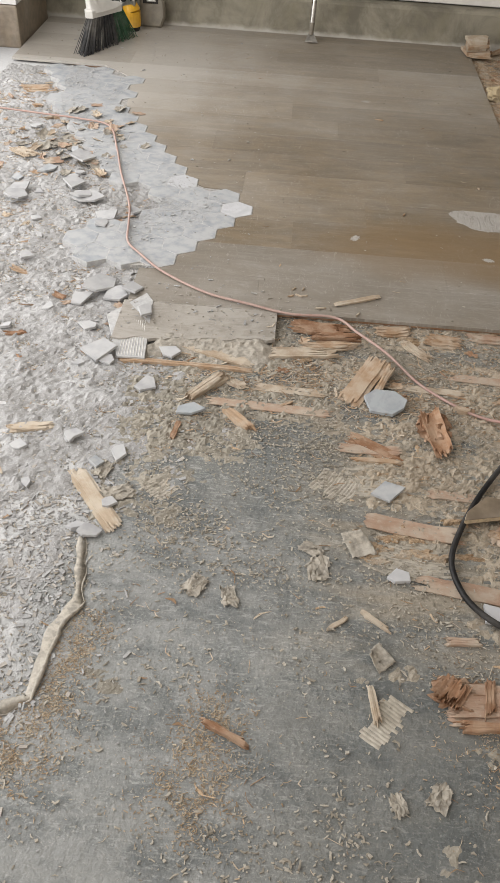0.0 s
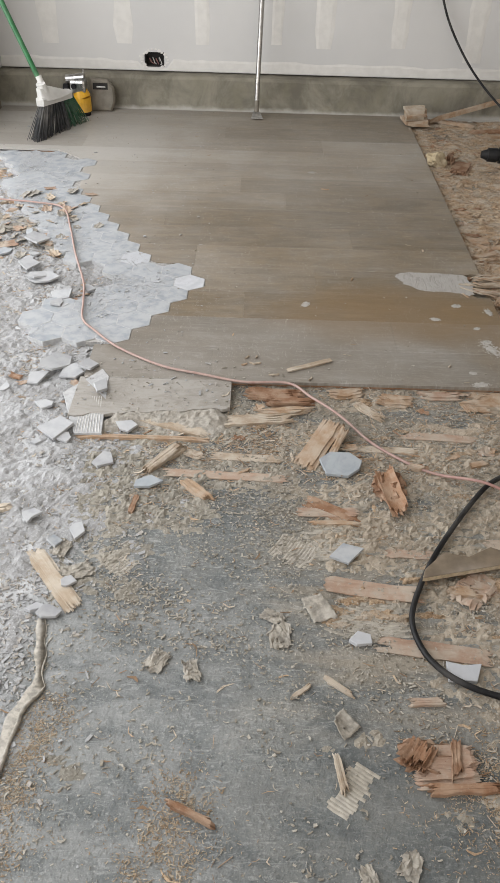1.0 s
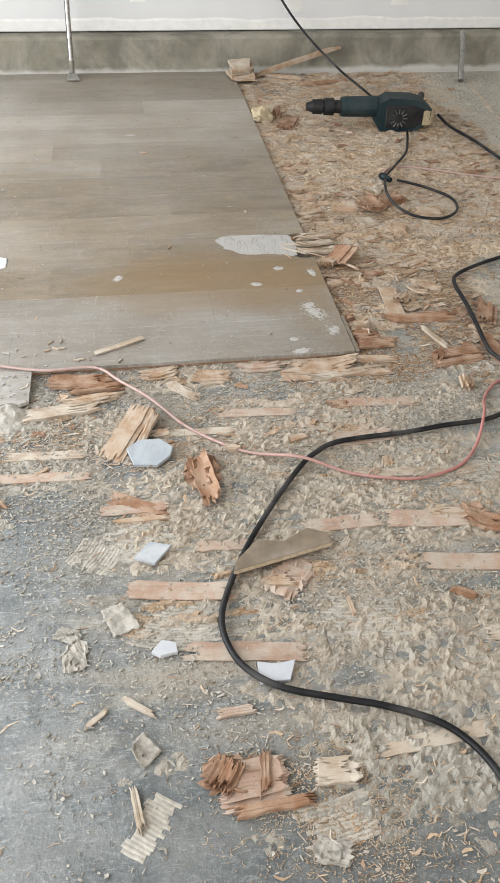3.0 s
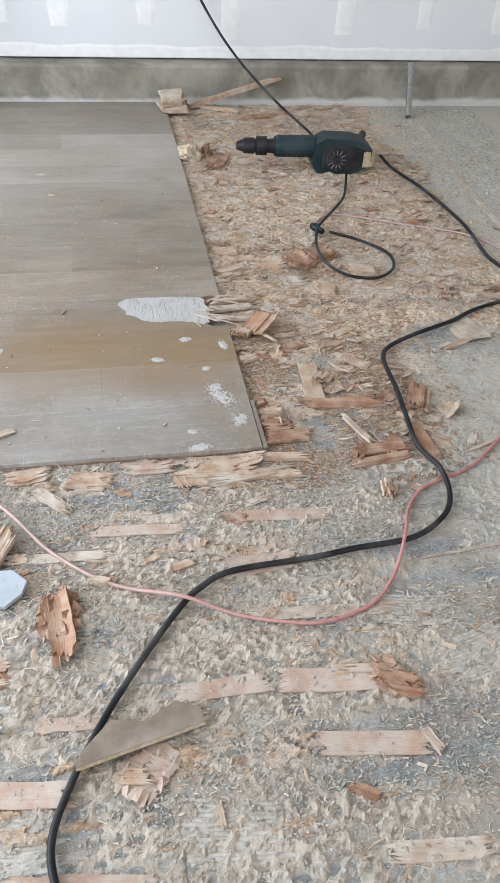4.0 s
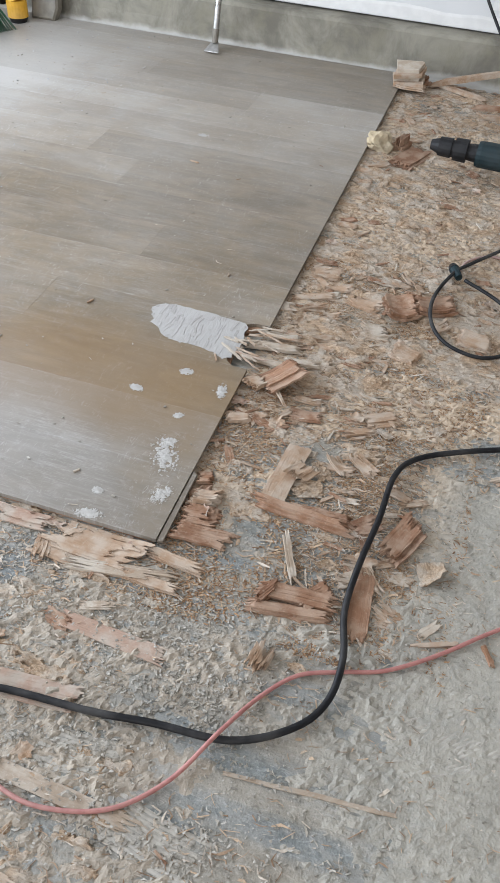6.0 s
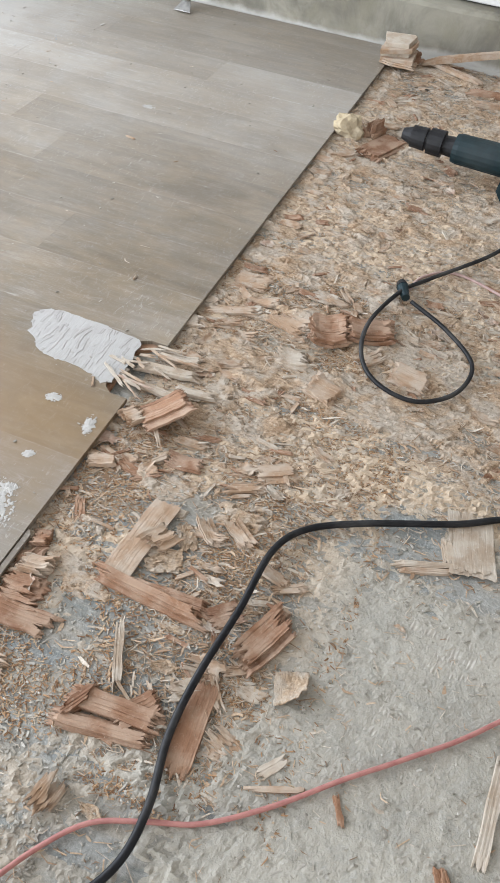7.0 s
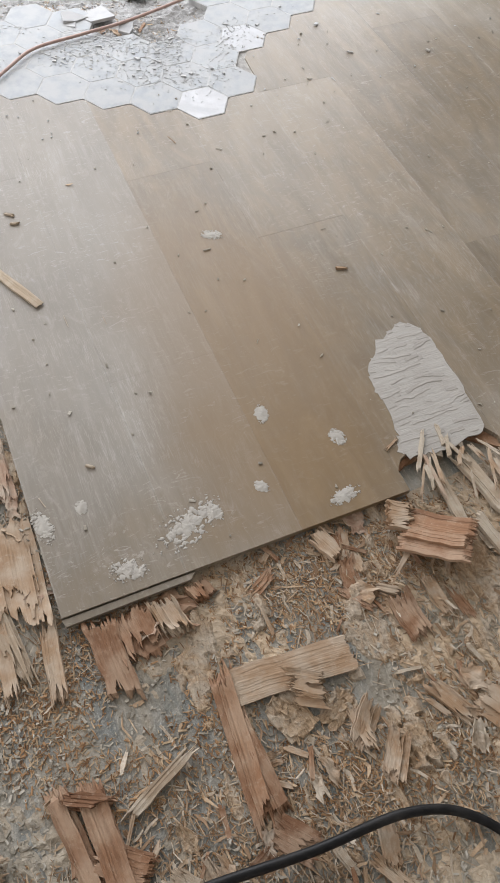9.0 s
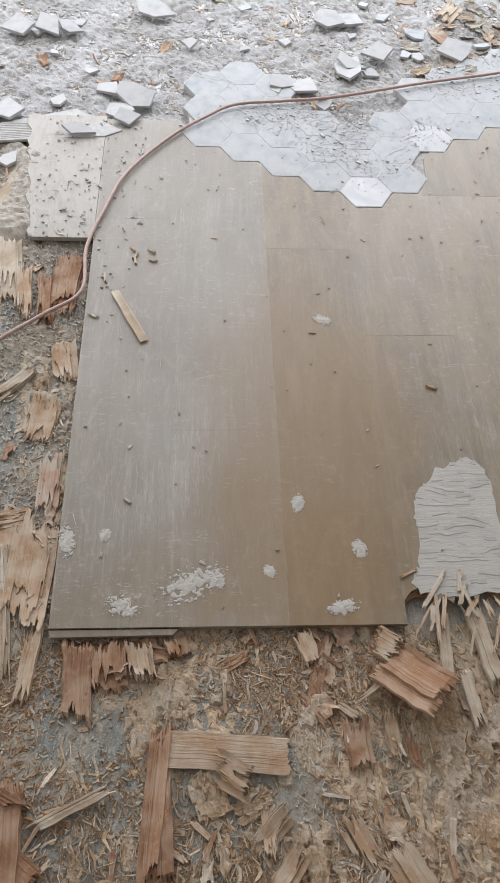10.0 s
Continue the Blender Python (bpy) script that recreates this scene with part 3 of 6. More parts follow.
for x, half in ((-1.98, 0.05), (-1.57, 0.045), (-1.15, 0.04), (-0.74, 0.03), (-0.48, 0.05), (-0.07, 0.045), (0.34, 0.05), (0.92, 0.05), (1.34, 0.045), (1.75, 0.045)):
    part("joint_band", mud_strip(x, 0.3 + rng.uniform(-0.02, 0.05), 2.58, half), wall, "cream joint compound band", M_MUD)
bm = bmesh.new()
rows = []
for i in range(140):
    x = LEFT_X + (3.3 - LEFT_X) * i / 139
    top = 0.255 + 0.02 * noise.noise((x * 3.5, 0, 7)) + 0.008 * noise.noise((x * 15, 0, 3))
    if HX0 - 0.02 < x < HX1 + 0.02:
        top = 0.212
    rows.append([bm.verts.new((x, WALL_Y - d, z)) for d, z in ((0.0005, top), (0.003, top - 0.012), (0.003, 0.2), (0.0005, 0.197))])
for a, b in zip(rows, rows[1:]):
    for k in range(3):
        bm.faces.new((a[k], a[k + 1], b[k + 1], b[k]))
part("joint_band", bm, wall, "ragged band of joint compound along the bottom edge", M_MUD)

outlet = base_of("outlet_box", ((HX0 + HX1) / 2, WALL_Y, (HZ0 + HZ1) / 2), "open black outlet box with loose wires in rough plasterboard hole", "outlet box")
bm = bmesh.new()
for lo, hi in (((-0.053, 0.004, -0.037), (-0.05, 0.06, 0.037)), ((0.05, 0.004, -0.037), (0.053, 0.06, 0.037)), ((-0.05, 0.004, 0.034), (0.05, 0.06, 0.037)),
               ((-0.05, 0.004, -0.037), (0.05, 0.06, -0.034)), ((-0.05, 0.056, -0.034), (0.05, 0.06, 0.034))):
    box(bm, lo, hi)
part("box", bm, outlet, mat=M_DARK)
for k in range(4):
    pts = [(-0.02 + 0.014 * k, 0.055, -0.02), (-0.03 + 0.018 * k, 0.03, 0.0 + 0.006 * (k % 2)), (-0.02 + 0.02 * k, 0.015, -0.014 - 0.004 * k), (0.0 + 0.01 * k, 0.022, -0.028)]
    part("wire", tube("wire", pts, 0.0022, M_WHITEPLASTIC if k % 2 else M_REDCORD, 6), outlet, "loose stripped wire end")
bm = bmesh.new()
for k in range(22):
    a = 2 * math.pi * k / 22
    r = 1.12 + 0.2 * rng.random()
    bmesh.ops.create_icosphere(bm, subdivisions=1, radius=0.005 + 0.005 * rng.random(),
                               matrix=Matrix.Translation((0.058 * r * math.cos(a), -0.001, 0.043 * r * math.sin(a))) @ Matrix.Diagonal((1.4, 0.28, 1, 1)))
part("plaster_rim", bm, outlet, "smeared plaster round the hole", M_MUD)

# the side wall: a short return in the corner, then the wide opening
bm = box(bmesh.new(), (LEFT_X - 0.18, 2.2, CURB_Z + 0.008), (LEFT_X + 0.0, WALL_Y - 0.003, 2.6))
box(bm, (LEFT_X - 0.18, -2.6, 2.45), (LEFT_X, 2.2, 2.6))
box(bm, (LEFT_X - 0.18, -4.7, 0.0), (LEFT_X, -2.6, 2.6))
setting("wall_west", bm, "plasterboard wall with a wide open garage doorway", "wall", M_DRY)
bm = box(bmesh.new(), (3.2, -4.6, 0.0), (3.38, WALL_Y - 0.003, 2.6))
setting("wall_east", bm, "plain plasterboard wall", "wall", M_DRY)
# unseen wall behind the camera, its opening added for the fill lamp
bm = box(bmesh.new(), (LEFT_X, -4.68, 0.0), (-0.9, -4.5, 2.6))
box(bm, (2.7, -4.68, 0.0), (3.2, -4.5, 2.6))
box(bm, (-0.9, -4.68, 2.4), (2.7, -4.5, 2.6))
box(bm, (-0.9, -4.68, 0.0), (2.7, -4.5, 0.4))
setting("wall_south", bm, "unseen plasterboard wall, its opening assumed for the back fill lamp", "wall", M_DRY)

# ---- laminate boards and the hexagon tile border ----
TOP, PITCH, ROW = 0.020, 0.1065, 0.1865
EDGE_Y = (0.18, 0.30, 0.43, 0.5, 0.62, 0.70, 0.80, 0.89, 1.07, 1.2, 1.42, 1.85, 2.0)
EDGE_X = (-1.24, -1.17, -1.12, -1.06, -1.0, -1.05, -1.2, -1.27, -1.36, -1.45, -1.57, -1.62, -1.78)


def edge_at(y):
    return float(np.interp(y, EDGE_Y, EDGE_X))


hexes = []
rng = random.Random(11)
for j in range(-5, 15):
    for i in range(-10, 6):
        cx, cy = -1.057 + PITCH * (i + 0.5 * (j % 2)), 0.616 + PITCH * 0.866 * j
        right = edge_at(cy)
        keep = 0.27 + 0.16 * noise.noise((cx * 3, cy * 3, 2.0)) if cy < 1.3 else 0.3
        if 0.2 < cy < 1.95 and right - keep < cx + PITCH / 2 <= right + 0.03:
            hexes.append((cx, cy))


def left_limit(y):
    """Where the boards end against the tiles."""
    side = -1.32 if y < 0.2 else (-2.26 if y > 2.0 else edge_at(y) - 0.03)
    for cx, cy in hexes:
        d = abs(y - cy)
        if d < PITCH * 0.577:
            reach = PITCH / 2 if d < PITCH * 0.289 else PITCH / 2 - (d - PITCH * 0.289) * 1.732
            side = max(side, cx + reach + 0.0025)
    return side


boards = new("wood_floor")
tagged(boards, "worn brown laminate floor boards under a film of plaster dust", "floor", kind="structure")
bm = prism(bmesh.new(), [(-1.3, 0.004), (-0.006, 0.004), (-0.006, 0.5), (-0.05, 0.58), (-0.06, 0.7), (-0.006, 0.76), (-0.006, 2.5), (-0.02, 2.71), (-2.2, 2.71), (-2.2, 2.06), (-1.62, 1.97), (-1.57, 1.5), (-1.42, 1.22), (-1.2, 0.85), (-0.99, 0.62), (-1.2, 0.22), (-1.3, 0.15)], 0.0005, 0.0095)
part("underlayment", bm, boards, "reddish plywood underlayment sheet", M_RED)


def plank(y0, y1, x0, x1, ragged_left, ragged_right=0.0):
    """One laminate board between two joints; its left end may follow the tiles, its right end may be torn."""
    out = [(x1, y0), (x1, y1)]
    if ragged_right:
        out = [(x1 - ragged_right * rng.random(), y0 + (y1 - y0) * k / 14) for k in range(15)]
    ys = [y1 + (y0 - y1) * k / 28 for k in range(29)] if ragged_left else [y1, y0]
    out += [(left_limit(y) if ragged_left else x0, y) for y in ys]
    return prism(bmesh.new(), out, 0.0098, TOP + rng.uniform(-0.0002, 0.0002))


JOINTS = {1: (-0.373, -1.42), 2: (-0.86, -1.9), 3: (-0.61, -1.85), 0: (-0.95,), 5: (-0.45, -1.62), 4: (-1.05,), 7: (-0.7, -1.8), 6: (-1.2,), 9: (-0.33, -1.5), 8: (-0.9,), 10: (-1.15,), 11: (-0.5, -1.7), 12: (-1.0,), 13: (-0.65, -1.8), 14: (-1.3,)}
for j in range(15):
    y0, y1 = ROW * j + 0.0001, min(ROW * (j + 1) - 0.0001, 2.715)
    lim = left_limit((y0 + y1) / 2)
    cuts = [x for x in JOINTS[j] if x > lim + 0.15]
    ends = [(-0.03 if j == 3 else (-0.012 if j == 14 else 0.0)), *cuts]
    for k, x1 in enumerate(ends):
        last = k == len(ends) - 1
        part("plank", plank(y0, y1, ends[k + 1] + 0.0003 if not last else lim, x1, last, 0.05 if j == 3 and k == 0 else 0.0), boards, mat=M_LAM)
# the board in front, broken off short
out = [(-0.885, -0.0006), (-1.33, -0.0006)] + [(-1.33 + 0.445 * k / 22, -0.135 - 0.05 * (1 - k / 22) - 0.012 * rng.random()) for k in range(23)]
part("plank", prism(bmesh.new(), out[::-1], 0.0098, TOP, 0.0006), boards, "dusty board broken off along its front", M_LAM)
# lifted strip along the torn edge
part("edge_strip", prism(bmesh.new(), [(0.002, 0.0), (0.014, 0.003), (0.012, 0.19), (0.002, 0.2)], 0.011, 0.0175, 0.0005), boards, "split laminate edge strip", M_LAM)

border = new("hexagon_tile_border")
tagged(border, "hexagonal marble tiles left along the boards, dusty", "floor tiles", kind="structure")
bm = bmesh.new()
for cx, cy in hexes:
    prism(bm, [(cx + PITCH * 0.577 * math.sin(math.pi * k / 3), cy + PITCH * 0.577 * math.cos(math.pi * k / 3)) for k in range(6)], 0.0006, TOP + 0.0004)
part("grout_bed", bm, border, "pale grout", M_GROUT)
ys = [0.2 + 0.0875 * k for k in range(21)]
bm = prism(bmesh.new(), [(edge_at(y) + 0.05 + 0.012 * rng.random(), y) for y in ys] + [(edge_at(y) - 0.16 - 0.06 * rng.random(), y) for y in ys[::-1]], 0.0004, TOP - 0.0035)
part("mortar_bed", bm, border, "bare grey mortar under missing tiles", M_MORTAR)
r = (PITCH - 0.003) * 0.577
hex_mesh = finish(prism(bmesh.new(), [(r * math.sin(math.pi * k / 3), r * math.cos(math.pi * k / 3)) for k in range(6)], 0.0168, TOP + 0.0008, 0.0006), "hex_tile", M_HEX)
white_mesh = hex_mesh.copy()
white_mesh.materials.clear()
white_mesh.materials.append(M_HEXWHITE)
for cx, cy in hexes:
    bright = math.hypot(cx + 1.057, cy - 0.616) < 0.03 or math.hypot(cx + 1.27, cy - 0.80) < 0.03
    part("tile", white_mesh if bright else hex_mesh, border, "clean white marble tile" if bright else "", m=pose(cx, cy, 0, rng.uniform(-0.3, 0.3), rng.uniform(-0.3, 0.3), 0))

# peeled patch and plaster splashes on the boards
def blob_outline(cx, cy, a, b, turn, n, rough, seed):
    pts = []
    for k in range(n):
        t = 2 * math.pi * k / n
        s = 1 + rough * noise.noise((math.cos(t) * 1.6 + seed, math.sin(t) * 1.6, seed)) + rough * 0.5 * noise.noise((math.cos(t) * 6 + seed, math.sin(t) * 6, 3))
        u, v = a * s * math.cos(t), b * s * math.sin(t)
        pts.append((cx + u * math.cos(turn) - v * math.sin(turn), cy + u * math.sin(turn) + v * math.cos(turn)))
    return pts


patch = [(-0.315, 0.715), (-0.29, 0.655), (-0.235, 0.61), (-0.2, 0.598), (-0.17, 0.603), (-0.1, 0.592), (-0.075, 0.575), (-0.055, 0.585), (-0.045, 0.63), (-0.05, 0.7), (-0.06, 0.735), (-0.15, 0.743), (-0.24, 0.748), (-0.29, 0.742)]
fine = []
for (ax, ay), (bx, by) in zip(patch, patch[1:] + patch[:1]):
    for k in range(5):
        t = k / 5
        fine.append((ax + (bx - ax) * t + rng.uniform(-0.005, 0.005), ay + (by - ay) * t + rng.uniform(-0.003, 0.003)))
part("peeled_patch", prism(bmesh.new(), fine, TOP - 0.002, TOP + 0.0006), boards, "white torn backing where the surface peeled off", M_PEEL)


def inside(x, y, outline):
    hit = False
    for (ax, ay), (bx, by) in zip(outline, outline[1:] + outline[:1]):
        if (ay > y) != (by > y) and x < (bx - ax) * (y - ay) / (by - ay) + ax:
            hit = not hit
    return hit


bm = bmesh.new()
for k in range(34):
    # ridges of torn fibre standing across the patch
    x0 = -0.305 + 0.0078 * k + rng.uniform(-0.006, 0.006)
    rows = []
    for c in range(34):
        y = 0.575 + 0.18 * c / 33
        x = x0 + 0.016 * noise.noise((y * 14, k * 0.3, 2)) + 0.003 * noise.noise((y * 70, k, 5))
        high = 0.0009 * (noise.noise((y * 24, k * 0.8, 9)) - 0.05) + 0.0003
        ok = inside(x, y, fine) and inside(x + 0.004, y, fine) and high > 0.0003
        rows.append([bm.verts.new((x - 0.0055, y, TOP + 0.0007)), bm.verts.new((x + 0.0006, y, TOP + 0.0007 + high)), bm.verts.new((x + 0.0022, y, TOP + 0.0007))] if ok else None)
    for p, q in zip(rows, rows[1:]):
        if p and q:
            bm.faces.new((p[0], p[1], q[1], q[0]))
            bm.faces.new((p[1], p[2], q[2], q[1]))
for v in [v for v in bm.verts if not v.link_faces]:
    bm.verts.remove(v)
part("torn_ridges", bm, boards, "ridges of torn white backing", M_PEEL)


def plaster_splash(cx, cy, a, b, turn, seed):
    """Dried plaster in one thin crust of many overlapping blots, thinning to specks at the rim."""
    bm = bmesh.new()
    r = random.Random(seed)
    count = int(30 + 2600 * a)
    for k in range(count):
        d, t = r.random() ** 0.75 * 1.05, r.uniform(0, 6.283)
        u, v = a * d * math.cos(t), b * d * math.sin(t)
        x, y = u * math.cos(radians(turn)) - v * math.sin(radians(turn)), u * math.sin(radians(turn)) + v * math.cos(radians(turn))
        size = r.uniform(0.0015, 0.0065) * max(0.2, 1.2 - d)
        top = 0.0003 + r.uniform(0.3, 1.0) * 0.0007 * max(0.2, 1 - 0.6 * d)
        pts = blob_outline(x, y, size * r.uniform(1, 1.9), size, r.uniform(0, 3.1), 9, 0.9, seed + k)
        rim = [bm.verts.new((px, py, 0.0)) for px, py in pts]
        mid = [bm.verts.new((x + (px - x) * 0.6, y + (py - y) * 0.6, top)) for px, py in pts]
        bm.faces.new(mid)
        for i in range(9):
            bm.faces.new((rim[i], rim[(i + 1) % 9], mid[(i + 1) % 9], mid[i]))
    ob = new("plaster_splash", finish(bm, "plaster_splash", M_PLASTER, True))
    ob.matrix_basis = pose(cx, cy, TOP + 0.0004)
    tagged(ob, "dried white plaster splash stuck to the boards", "plaster", "plaster splashes")


for cx, cy, a, b, turn, seed in ((-0.572, 1.77, 0.022, 0.015, 0, 1), (-0.133, 0.497, 0.019, 0.012, 20, 2), (-0.22, 0.40, 0.02, 0.01, 170, 3), (-0.65, 0.478, 0.022, 0.013, 60, 4),
                                 (-0.15, 0.014, 0.034, 0.014, 10, 5), (-0.072, 0.215, 0.066, 0.032, 115, 6), (-0.035, 0.11, 0.03, 0.02, 70, 7), (-0.092, 0.346, 0.013, 0.008, 30, 8), (-0.16, 0.075, 0.012, 0.009, 0, 9), (-0.03, 0.46, 0.03, 0.012, 100, 12), (-0.08, 0.26, 0.02, 0.012, 20, 13)):
    plaster_splash(cx, cy, a, b, turn, seed)

# ---- relief of the residue that sticks to the slab ----
TABLE = np.random.default_rng(3).uniform(-1, 1, (256, 256))


def soft_noise(x, y, fx, fy, shift):
    """Smooth noise on a plane, -1 to 1."""
    u, v = x * fx + shift * 17.3 + 500, y * fy + shift * 9.1 + 500
    i, j = np.floor(u).astype(int), np.floor(v).astype(int)
    a, b = u - i, v - j
    a, b = a * a * (3 - 2 * a), b * b * (3 - 2 * b)
    t = TABLE
    return (t[i % 256, j % 256] * (1 - a) + t[(i + 1) % 256, j % 256] * a) * (1 - b) + (t[i % 256, (j + 1) % 256] * (1 - a) + t[(i + 1) % 256, (j + 1) % 256] * a) * b


def step_up(v, lo, hi):
    t = np.clip((v - lo) / (hi - lo), 0, 1)
    return t * t * (3 - 2 * t)


def relief_sheet(name, lo, hi, step, height, keep, mat, label, category):
    """A fine sheet of stuff on the slab; where its height drops under the slab the concrete shows."""
    xs, ys = np.arange(lo[0], hi[0], step), np.arange(lo[1], hi[1], step)
    x, y = np.meshgrid(xs, ys)
    g = np.random.default_rng(8)
    x, y = x + g.uniform(-0.3, 0.3, x.shape) * step, y + g.uniform(-0.3, 0.3, y.shape) * step
    z = height(x, y)
    n = len(xs)
    index = np.arange(x.size).reshape(x.shape)
    quads = np.stack([index[:-1, :-1], index[:-1, 1:], index[1:, 1:], index[1:, :-1]], -1).reshape(-1, 4)
    live = (z.reshape(-1)[quads].max(1) > -0.0003) & keep(x, y).reshape(-1)[quads].all(1)
    quads = quads[live]
    used, quads = np.unique(quads, return_inverse=True)
    quads = quads.reshape(-1, 4)
    p = np.stack([x.reshape(-1), y.reshape(-1), z.reshape(-1)], 1)[used]
    me = bpy.data.meshes.new(name)
    me.vertices.add(len(p))
    me.vertices.foreach_set("co", p.reshape(-1))
    me.loops.add(quads.size)
    me.loops.foreach_set("vertex_index", quads.reshape(-1))
    me.polygons.add(len(quads))
    me.polygons.foreach_set("loop_start", np.arange(0, quads.size, 4))
    me.update(calc_edges=True)
    me.shade_flat()
    me.materials.append(mat)
    return tagged(new(name, me), label, category, kind="stuff")


def residue_height(x, y):
    cov = 0.75 * soft_noise(x, y, 2.4, 5.0, 1) + 0.5 * soft_noise(x, y, 7, 15, 2) + 0.35 * soft_noise(x, y, 22, 38, 3) + 0.2 * soft_noise(x, y, 60, 85, 4)
    bias = -0.62 + 0.85 * step_up(x + 0.12 * soft_noise(x, y, 6, 6, 9), -0.85, -0.5)
    bias = bias + 0.9 * step_up(y + 0.08 * soft_noise(x, y, 8, 8, 20), -0.62, -0.42) * step_up(-x, 0.55, 0.8) * step_up(-y, -0.1, 0.0)
    bias = np.where((x > -0.02) & (y > 0.1), 0.22, bias)
    bias = bias + 0.8 * step_up(-x, 0.85, 1.0) * step_up(y, -0.92, -0.8) * (1 - step_up(y, -0.6, -0.42))
    bias = bias + 0.14 * step_up(x, 0.15, 0.25) * step_up(-x, -0.62, -0.45) * step_up(y, -0.3, -0.1) * step_up(-y, -0.75, -0.6)
    bias = bias + 0.5 * step_up(x, 0.95, 1.2) + 0.5 * step_up(x, 0.42, 0.58) * step_up(-y, -0.45, -0.3)
    bias = bias + 0.35 * step_up(x, -0.15, 0.0) * step_up(-x, -0.55, -0.4) * step_up(-y, 0.0, 0.1) * step_up(y, -0.5, -0.4)
    bias = bias - 0.35 * step_up(-y, 1.22, 1.4)
    c = np.clip(1.9 * (cov * 0.75 + bias), -1, 1)
    rough = 1 - 2 * np.abs(soft_noise(x, y, 38, 80, 5)) + 1.0 * soft_noise(x, y, 85, 110, 6) + 0.9 * soft_noise(x, y, 150, 170, 7)
    calm = 1 - 0.78 * step_up(x, 0.42, 0.58) * step_up(-y, -0.45, -0.3) - 0.15 * step_up(x, 1.05, 1.2)
    return np.clip(0.0016 * c + (0.003 + 0.0008 * step_up(-y, -0.05, 0.1)) * rough * np.sqrt(np.maximum(c, 0)) * calm, -0.003, 0.012) - 0.0002


def off_boards(x, y):
    return ~((x < -0.012) & (y > 0.012)) & ~((x < -0.9) & (y > -0.13))


def dust_height(x, y):
    edge = -1.16 + 0.1 * soft_noise(x, y, 3, 4, 11) + 0.06 * soft_noise(x, y, 14, 14, 12) - 0.21 * step_up(-y, 0.72, 0.85)
    cov = 3.2 * (edge - x) + 0.5 * soft_noise(x, y, 12, 14, 13) + 0.3 * soft_noise(x, y, 40, 40, 14)
    cov = cov - 0.7 * step_up(-y, 0.72, 0.85) * step_up(x, -1.3, -1.22)
    cov = np.minimum(cov, 9 * (y + 1.31 + 0.05 * soft_noise(x, y, 9, 9, 15)))
    c = np.clip(cov, -1, 1)
    lump = 1.1 * soft_noise(x, y, 14, 18, 16) + 0.9 * soft_noise(x, y, 34, 42, 17) + 0.9 * soft_noise(x, y, 75, 85, 18) + 0.6 * soft_noise(x, y, 140, 140, 19)
    return np.clip(0.004 * c + 0.0042 * lump * np.sqrt(np.maximum(c, 0)), -0.003, 0.018) - 0.0002


def left_zone(x, y):
    limit = np.interp(y, EDGE_Y, EDGE_X) - 0.03
    return np.where(y < 0.17, (x < -1.335) | (y < -0.2), (x < limit) & (y < 1.97))


relief_sheet("floor_residue", (-1.25, -1.65), (1.6, 2.71), 0.0055, residue_height, off_boards, M_RESIDUE, "scraped thinset and wood fibre stuck to the slab", "floor residue")
relief_sheet("plaster_dust", (-2.26, -1.4), (-0.95, 2.0), 0.0055, dust_height, left_zone, M_DUST, "lumpy white plaster dust heaped over the slab", "plaster dust")

def mat_height(x, y):
    """Torn veneer still glued down: thin layers one over another, broken along the grain."""
    right = step_up(x, -0.02, 0.03)
    edge = 0.06 * soft_noise(x, y, 5, 5, 60)
    lush = right * step_up(y + edge, 0.45, 0.7) * step_up(-x + edge, -1.12, -0.9)
    near = right * step_up(y + edge, -0.02, 0.12) * step_up(-x + edge, -0.52, -0.4) * (1 - lush)
    front = (1 - right) * step_up(x + edge, -0.8, -0.6) * step_up(y, -1.05, -0.9) + 0.9 * right * step_up(-y, 0.1, 0.25) * step_up(y, -1.0, -0.8) * step_up(-x, -0.22, -0.12)
    need = 1.3 - 1.2 * lush - 0.82 * near - 0.72 * np.clip(front, 0, 1)
    h = -0.0012 + 0.0 * x
    for k in range(4):
        n = 0.75 * soft_noise(x, y, 5 + 4 * k, 17 + 9 * k, 61 + k) + 0.4 * soft_noise(x, y, 24, 60, 66 + k) + 0.22 * soft_noise(x, y, 60, 150, 71 + k)
        h = h + (0.0048 if k == 0 else 0.003) * step_up(n, need + 0.1 * k - 0.03, need + 0.1 * k + 0.03)
    lift = np.maximum(0, soft_noise(x, y, 16, 45, 77)) ** 2 * 0.011
    return np.where(h > 0.0005, h + lift + 0.0011 * soft_noise(x, y, 60, 200, 78) + 0.0012 * soft_noise(x, y, 130, 170, 79), h)


relief_sheet("veneer_residue", (-0.9, -1.05), (1.15, 2.71), 0.0042, mat_height, off_boards, M_VENEER, "torn tan veneer still glued to the slab in broken layers", "floor residue")


def bank_height(x, y):
    """Dust banked up against the front of the broken board."""
    ends = step_up(x, -1.36, -1.3) * step_up(-x, 0.86, 0.93)
    lumps = 0.0035 * soft_noise(x, y, 30, 40, 41) + 0.003 * soft_noise(x, y, 75, 80, 42) + 0.002 * soft_noise(x, y, 140, 140, 43)
    rise = step_up(y + 0.03 * soft_noise(x, y, 9, 9, 44), -0.27, -0.17)
    under = step_up(y + 0.04 * soft_noise(x, y, 11, 14, 45) + 0.09 * step_up(x, -1.15, -1.3), -0.15, -0.11)
    return 0.021 * rise * ends - 0.003 + lumps * ends - 0.03 * under


relief_sheet("dust_bank", (-1.36, -0.27), (-0.86, 0.02), 0.005, bank_height, lambda x, y: x < 9, M_BANK, "dust and crumbs banked against the broken front board", "dust bank")

